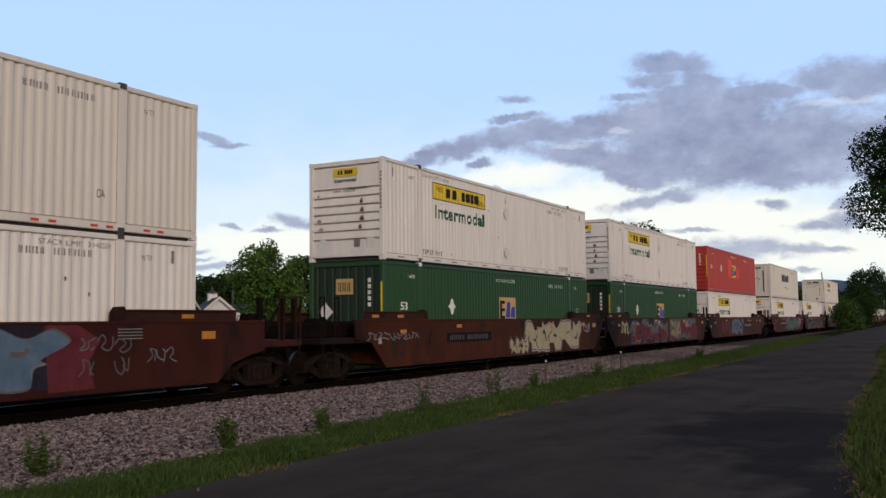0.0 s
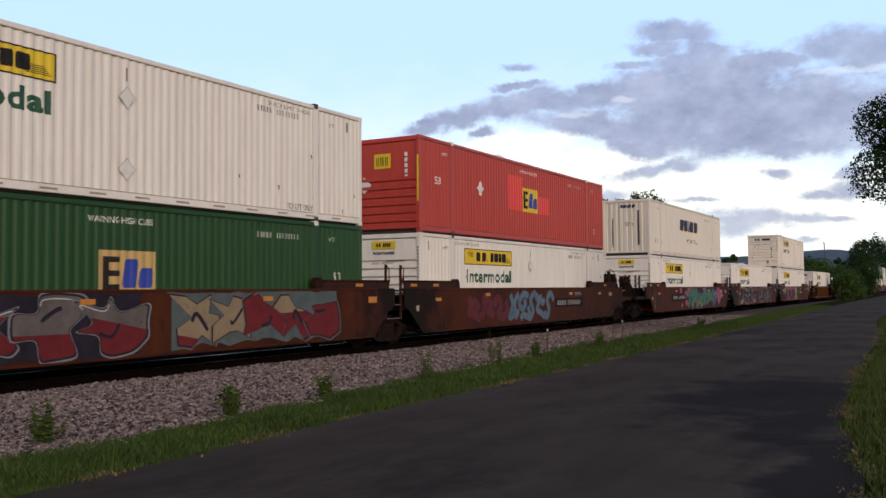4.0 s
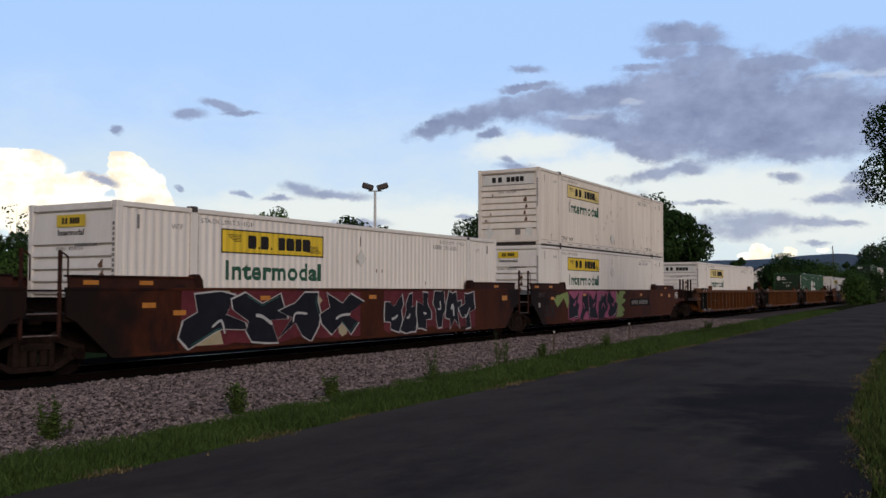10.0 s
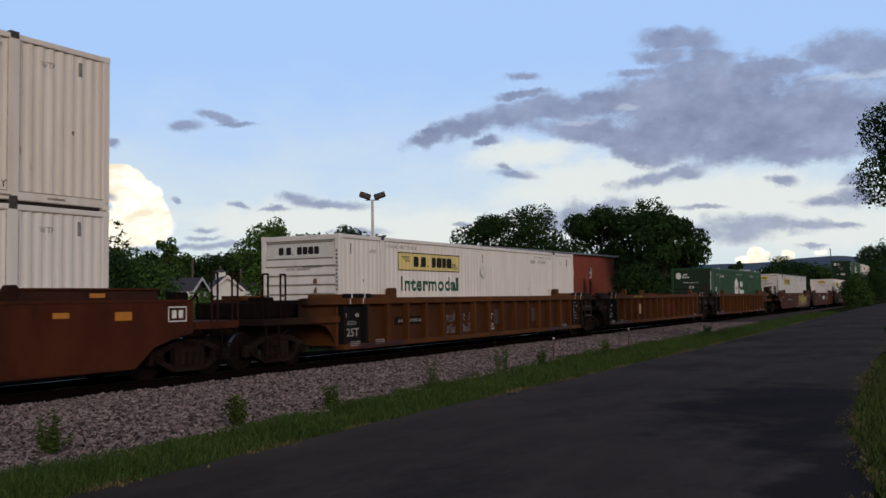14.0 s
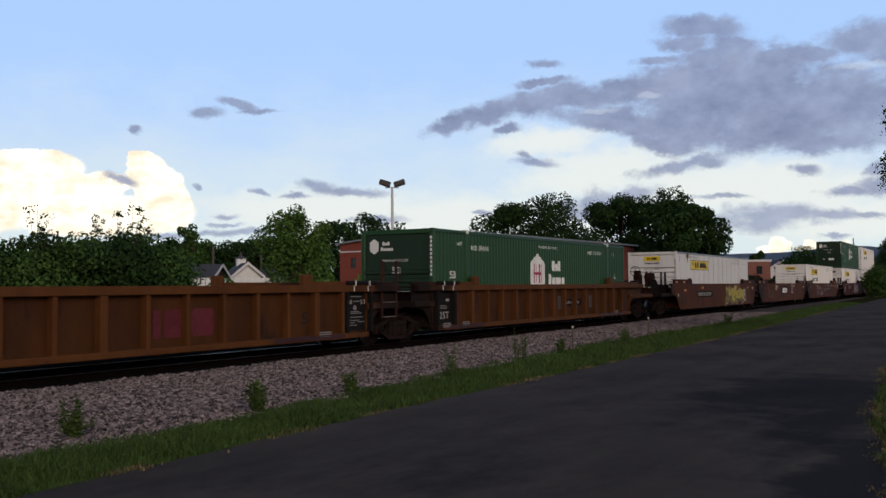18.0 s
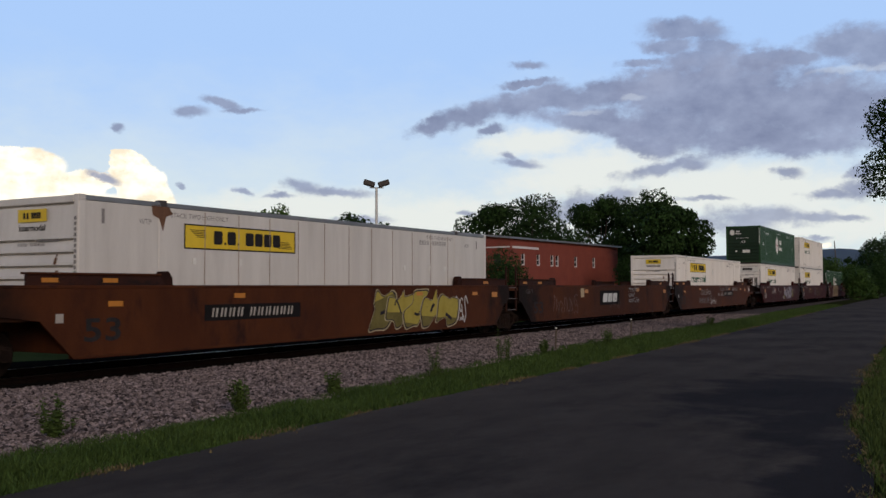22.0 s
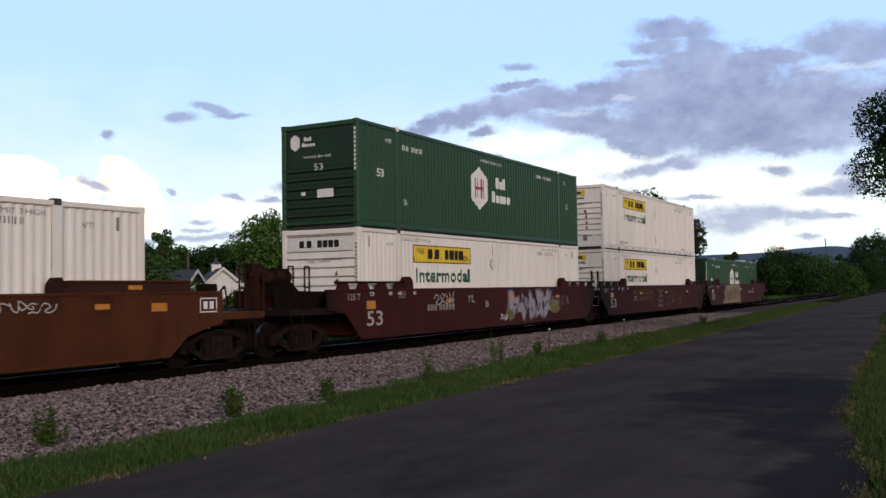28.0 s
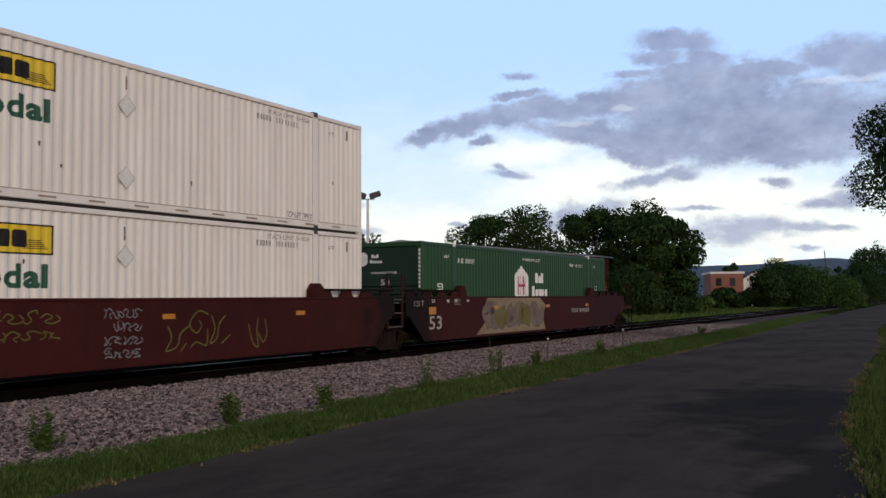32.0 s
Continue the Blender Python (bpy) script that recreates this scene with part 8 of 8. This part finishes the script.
for i, (b, r, h, w) in enumerate(((34.8, 125, 10.2, 8), (36.9, 120, 11.2, 8), (38.6, 125, 10.6, 7), (49.5, 150, 8.6, 10), (46.0, 160, 8.8, 9), (44.3, 155, 9.4, 10), (42.6, 150, 9.8, 9), (51.5, 140, 8.4, 10),
                               (40.6, 140, 9.0, 9), (54.0, 120, 7.5, 10), (31.5, 150, 7.0, 8),
                               (48.4, 150, 9.6, 8), (47.0, 158, 9.2, 8), (45.2, 150, 9.0, 8), (43.4, 148, 9.6, 8), (41.6, 150, 9.8, 8), (50.4, 146, 9.4, 8), (52.6, 140, 8.8, 8))):
    tree("wood_tree", "dark tree of a distant wooded row", b, r, h, w, "leaf_dark", 30 + i, 0.3, 0.1, 5000, 0.28)
for i, (b, r, h, w, lf) in enumerate(((58.5, 34, 4.2, 6, "leaf_dark"), (55.5, 33, 4.0, 5.5, "leaf"), (53.0, 34, 4.15, 5.0, "leaf_dark"), (50.9, 35, 4.1, 4.6, "leaf"), (49.0, 38, 3.5, 4.0, "leaf"), (61.5, 34, 4.5, 6, "leaf_dark"))):
    bush("tangled green thicket beyond the railway line", b, r, h, w, lf, 60 + i, 17000, 0.085)
for i, (b, r, h, s) in enumerate(((50.6, 34, 4.85, 1.0), (51.4, 34.5, 4.6, 0.9), (55.7, 33, 4.6, 1.2), (52.6, 35, 4.5, 0.8))):
    tree("sapling", "thin sapling standing out of the thicket", b, r, h, s, "leaf_dark", 70 + i, 0.03, 0.5, 420, 0.06)
for i, (b, r, h, w, lf) in enumerate(((41.4, 46, 2.6, 3.2, "leaf"), (39.6, 47, 2.9, 3.4, "leaf_light"), (36.1, 47, 3.0, 2.3, "leaf_light"), (34.5, 48, 2.75, 2.2, "leaf_light"), (37.8, 50, 2.2, 3.0, "leaf"), (45.7, 46, 2.7, 1.5, "leaf"), (43.2, 47, 2.1, 1.7, "leaf"))):
    bush("bright green bush beyond the railway line", b, r, h, w, lf, 80 + i, 5000, 0.09)
bush("dark green bush at the corner of the brick hall", 19.0, 84, 5.6, 4.4, "leaf_dark", 92, 9000, 0.13)
bush("dark bush at the far end of the brick hall", 16.6, 94, 5.4, 4.2, "leaf_dark", 93, 9000, 0.13)
bush("ivy-grown shrub against the brick hall", 27.4, 66, 4.9, 3.0, "leaf_dark", 90, 6000, 0.1)
for i, (b, r, h, w, lf) in enumerate(((13.7, 125, 3.0, 5, "leaf_dark"), (11.4, 137, 5.9, 6.6, "leaf_dark"), (9.9, 152, 6.6, 7.0, "leaf_dark"), (10.7, 172, 8.7, 8, "leaf_dark"), (8.6, 182, 7.4, 7.5, "leaf"), (7.3, 232, 7.4, 7.0, "leaf"), (6.6, 270, 11.0, 9.0, "leaf_dark"), (12.6, 140, 2.6, 4, "leaf_dark"), (15.6, 100, 2.4, 4, "leaf"))):
    bush("dark green hedge bush along the line", b, r, h, w, lf, 100 + i, 9000, 0.20)
for i, (b, r, h, w) in enumerate(((6.3, 262, 14.0, 9), (5.7, 285, 16.4, 13), (4.2, 285, 17.0, 13), (7.6, 258, 9.0, 5), (2.0, 170, 9.6, 9), (13.3, 210, 8.8, 5), (9.2, 235, 9.0, 10))):
    tree("wood_tree", "dark tree at the end of the road", b, r, h, w, "leaf_dark", 120 + i, 0.3, 0.05, 7000, 0.30)
# roadside tree, its branches hanging over the grass
tree("roadside_tree", "roadside tree with hanging leafy branches", 1.9, 31, 8.3, 4.5, "leaf_dark", 140, 0.22, 0.46, 64000, 0.055)
for i, (x, y, h, w) in enumerate(((-15.3, 122, 4.0, 3.0), (-16.9, 140, 4.6, 3.0), (-17.4, 160, 5.6, 4.0), (-14.6, 126, 2.2, 2.4))):
    bush("green bush between the railway line and the road", 7, 0, h, w, "leaf" if i in (0, 3) else "leaf_dark", 160 + i, 7000, 0.13, place=Vector((x, y, -0.1)))

# weeds along the verge
def weed(label, x, y, h, spread, seed, leafy=True, category="weed"):
    rnd = random.Random(seed)
    root = thing("weed", label, category, "weeds along the verge", m=Matrix.Translation((x, y, -0.06)))
    bm, lv, lf = bmesh.new(), [], []
    for k in range(17 if leafy else 8):
        a, t = rnd.uniform(0, 2 * math.pi), rnd.uniform(0.15, 1.0) * spread
        tip = Vector((t * math.cos(a), t * math.sin(a), h * rnd.uniform(0.45, 1.12)))
        tube(bm, (0.02 * math.cos(a), 0.02 * math.sin(a), 0), tip, 0.006, 0.003, 5)
        for j in range(44 if leafy else 26):
            f = rnd.uniform(0.15, 1.0)
            c = tip * f + Vector((rnd.uniform(-0.05, 0.05), rnd.uniform(-0.05, 0.05), rnd.uniform(-0.03, 0.03)))
            s = rnd.uniform(0.016, 0.040) * (1 if leafy else 0.8)
            u = Vector((rnd.uniform(-1, 1), rnd.uniform(-1, 1), rnd.uniform(-0.4, 0.4))).normalized()
            w = u.orthogonal().normalized()
            i0 = len(lv)
            lv += [tuple(c - u * s), tuple(c + w * s * 0.4), tuple(c + u * s), tuple(c - w * s * 0.4)]
            lf.append((i0, i0 + 1, i0 + 2, i0 + 3))
    part("stem", bm, M["weed"], root)
    raw("foliage", lv, lf, M["weed"], root)


for i, (b, r, h, s, leafy) in enumerate(((53.7, 11.0, 0.46, 0.24, True), (43.4, 12.4, 0.44, 0.22, True), (37.9, 14.2, 0.34, 0.13, True), (31.85, 16.8, 0.62, 0.13, False), (31.5, 16.6, 0.45, 0.12, False),
                                         (27.7, 20.2, 0.72, 0.09, False), (27.2, 20.4, 0.62, 0.10, False), (25.0, 22.6, 0.36, 0.12, True), (21.4, 26.0, 0.50, 0.08, False), (21.1, 26.2, 0.45, 0.14, True),
                                         (15.2, 38.5, 0.45, 0.2, True))):
    p = at(b, r)
    weed("leafy green weed at the gravel edge" if leafy else "tall thin weed stalks at the gravel edge", p.x, p.y, h, s, 200 + i, leafy)


def marker_stick(b, r, h):
    root = thing("marker_stick", "short weathered stake at the gravel edge", "stake", "stakes along the verge", m=Matrix.Translation(at(b, r, -0.08)))
    bm = bmesh.new()
    tube(bm, (0, 0, 0), (0.01, 0.01, h), 0.022, 0.02, 6)
    part("stake", bm, M["stick"], root)
    bm = bmesh.new()
    bmesh.ops.create_icosphere(bm, subdivisions=1, radius=0.03, matrix=Matrix.Translation((0.01, 0.01, h)))
    part("cap", bm, M["sticker"], root)


marker_stick(24.3, 24.0, 0.62)
marker_stick(19.8, 29.2, 0.66)


# ---- what moves: the cars, their loads, their wheels ----
def travelled(t):
    return SPEED * t + SLOWING * t * t / 2 + 0.09 * math.exp(-((t - 3.6) / 1.6) ** 2) - 0.09 * math.exp(-((t - 14.2) / 1.0) ** 2)


def motions():
    whole = [i * 1.0 for i in range(33)]
    for ob, unit, z in MOVERS:
        rows = []
        for t in whole:
            y = UNIT_AT[unit] + HALF_L - travelled(t)
            turn = math.degrees(math.atan(2 * TRACK_K * max(0.0, y + TRACK_S)))
            rows.append((t, pose(line_x(y), y, z, 0, 0, turn)))
        walk(ob, rows)
    ticks = [i / 15 for i in range(481)]
    spin = [Matrix.Rotation((travelled(t) / 0.42) % (2 * math.pi), 4, "X") for t in ticks]
    for ob, y in WHEELS:
        base = Matrix.Translation((0, y, 0.42))
        walk(ob, [(t, base @ s) for t, s in zip(ticks, spin)])


motions()
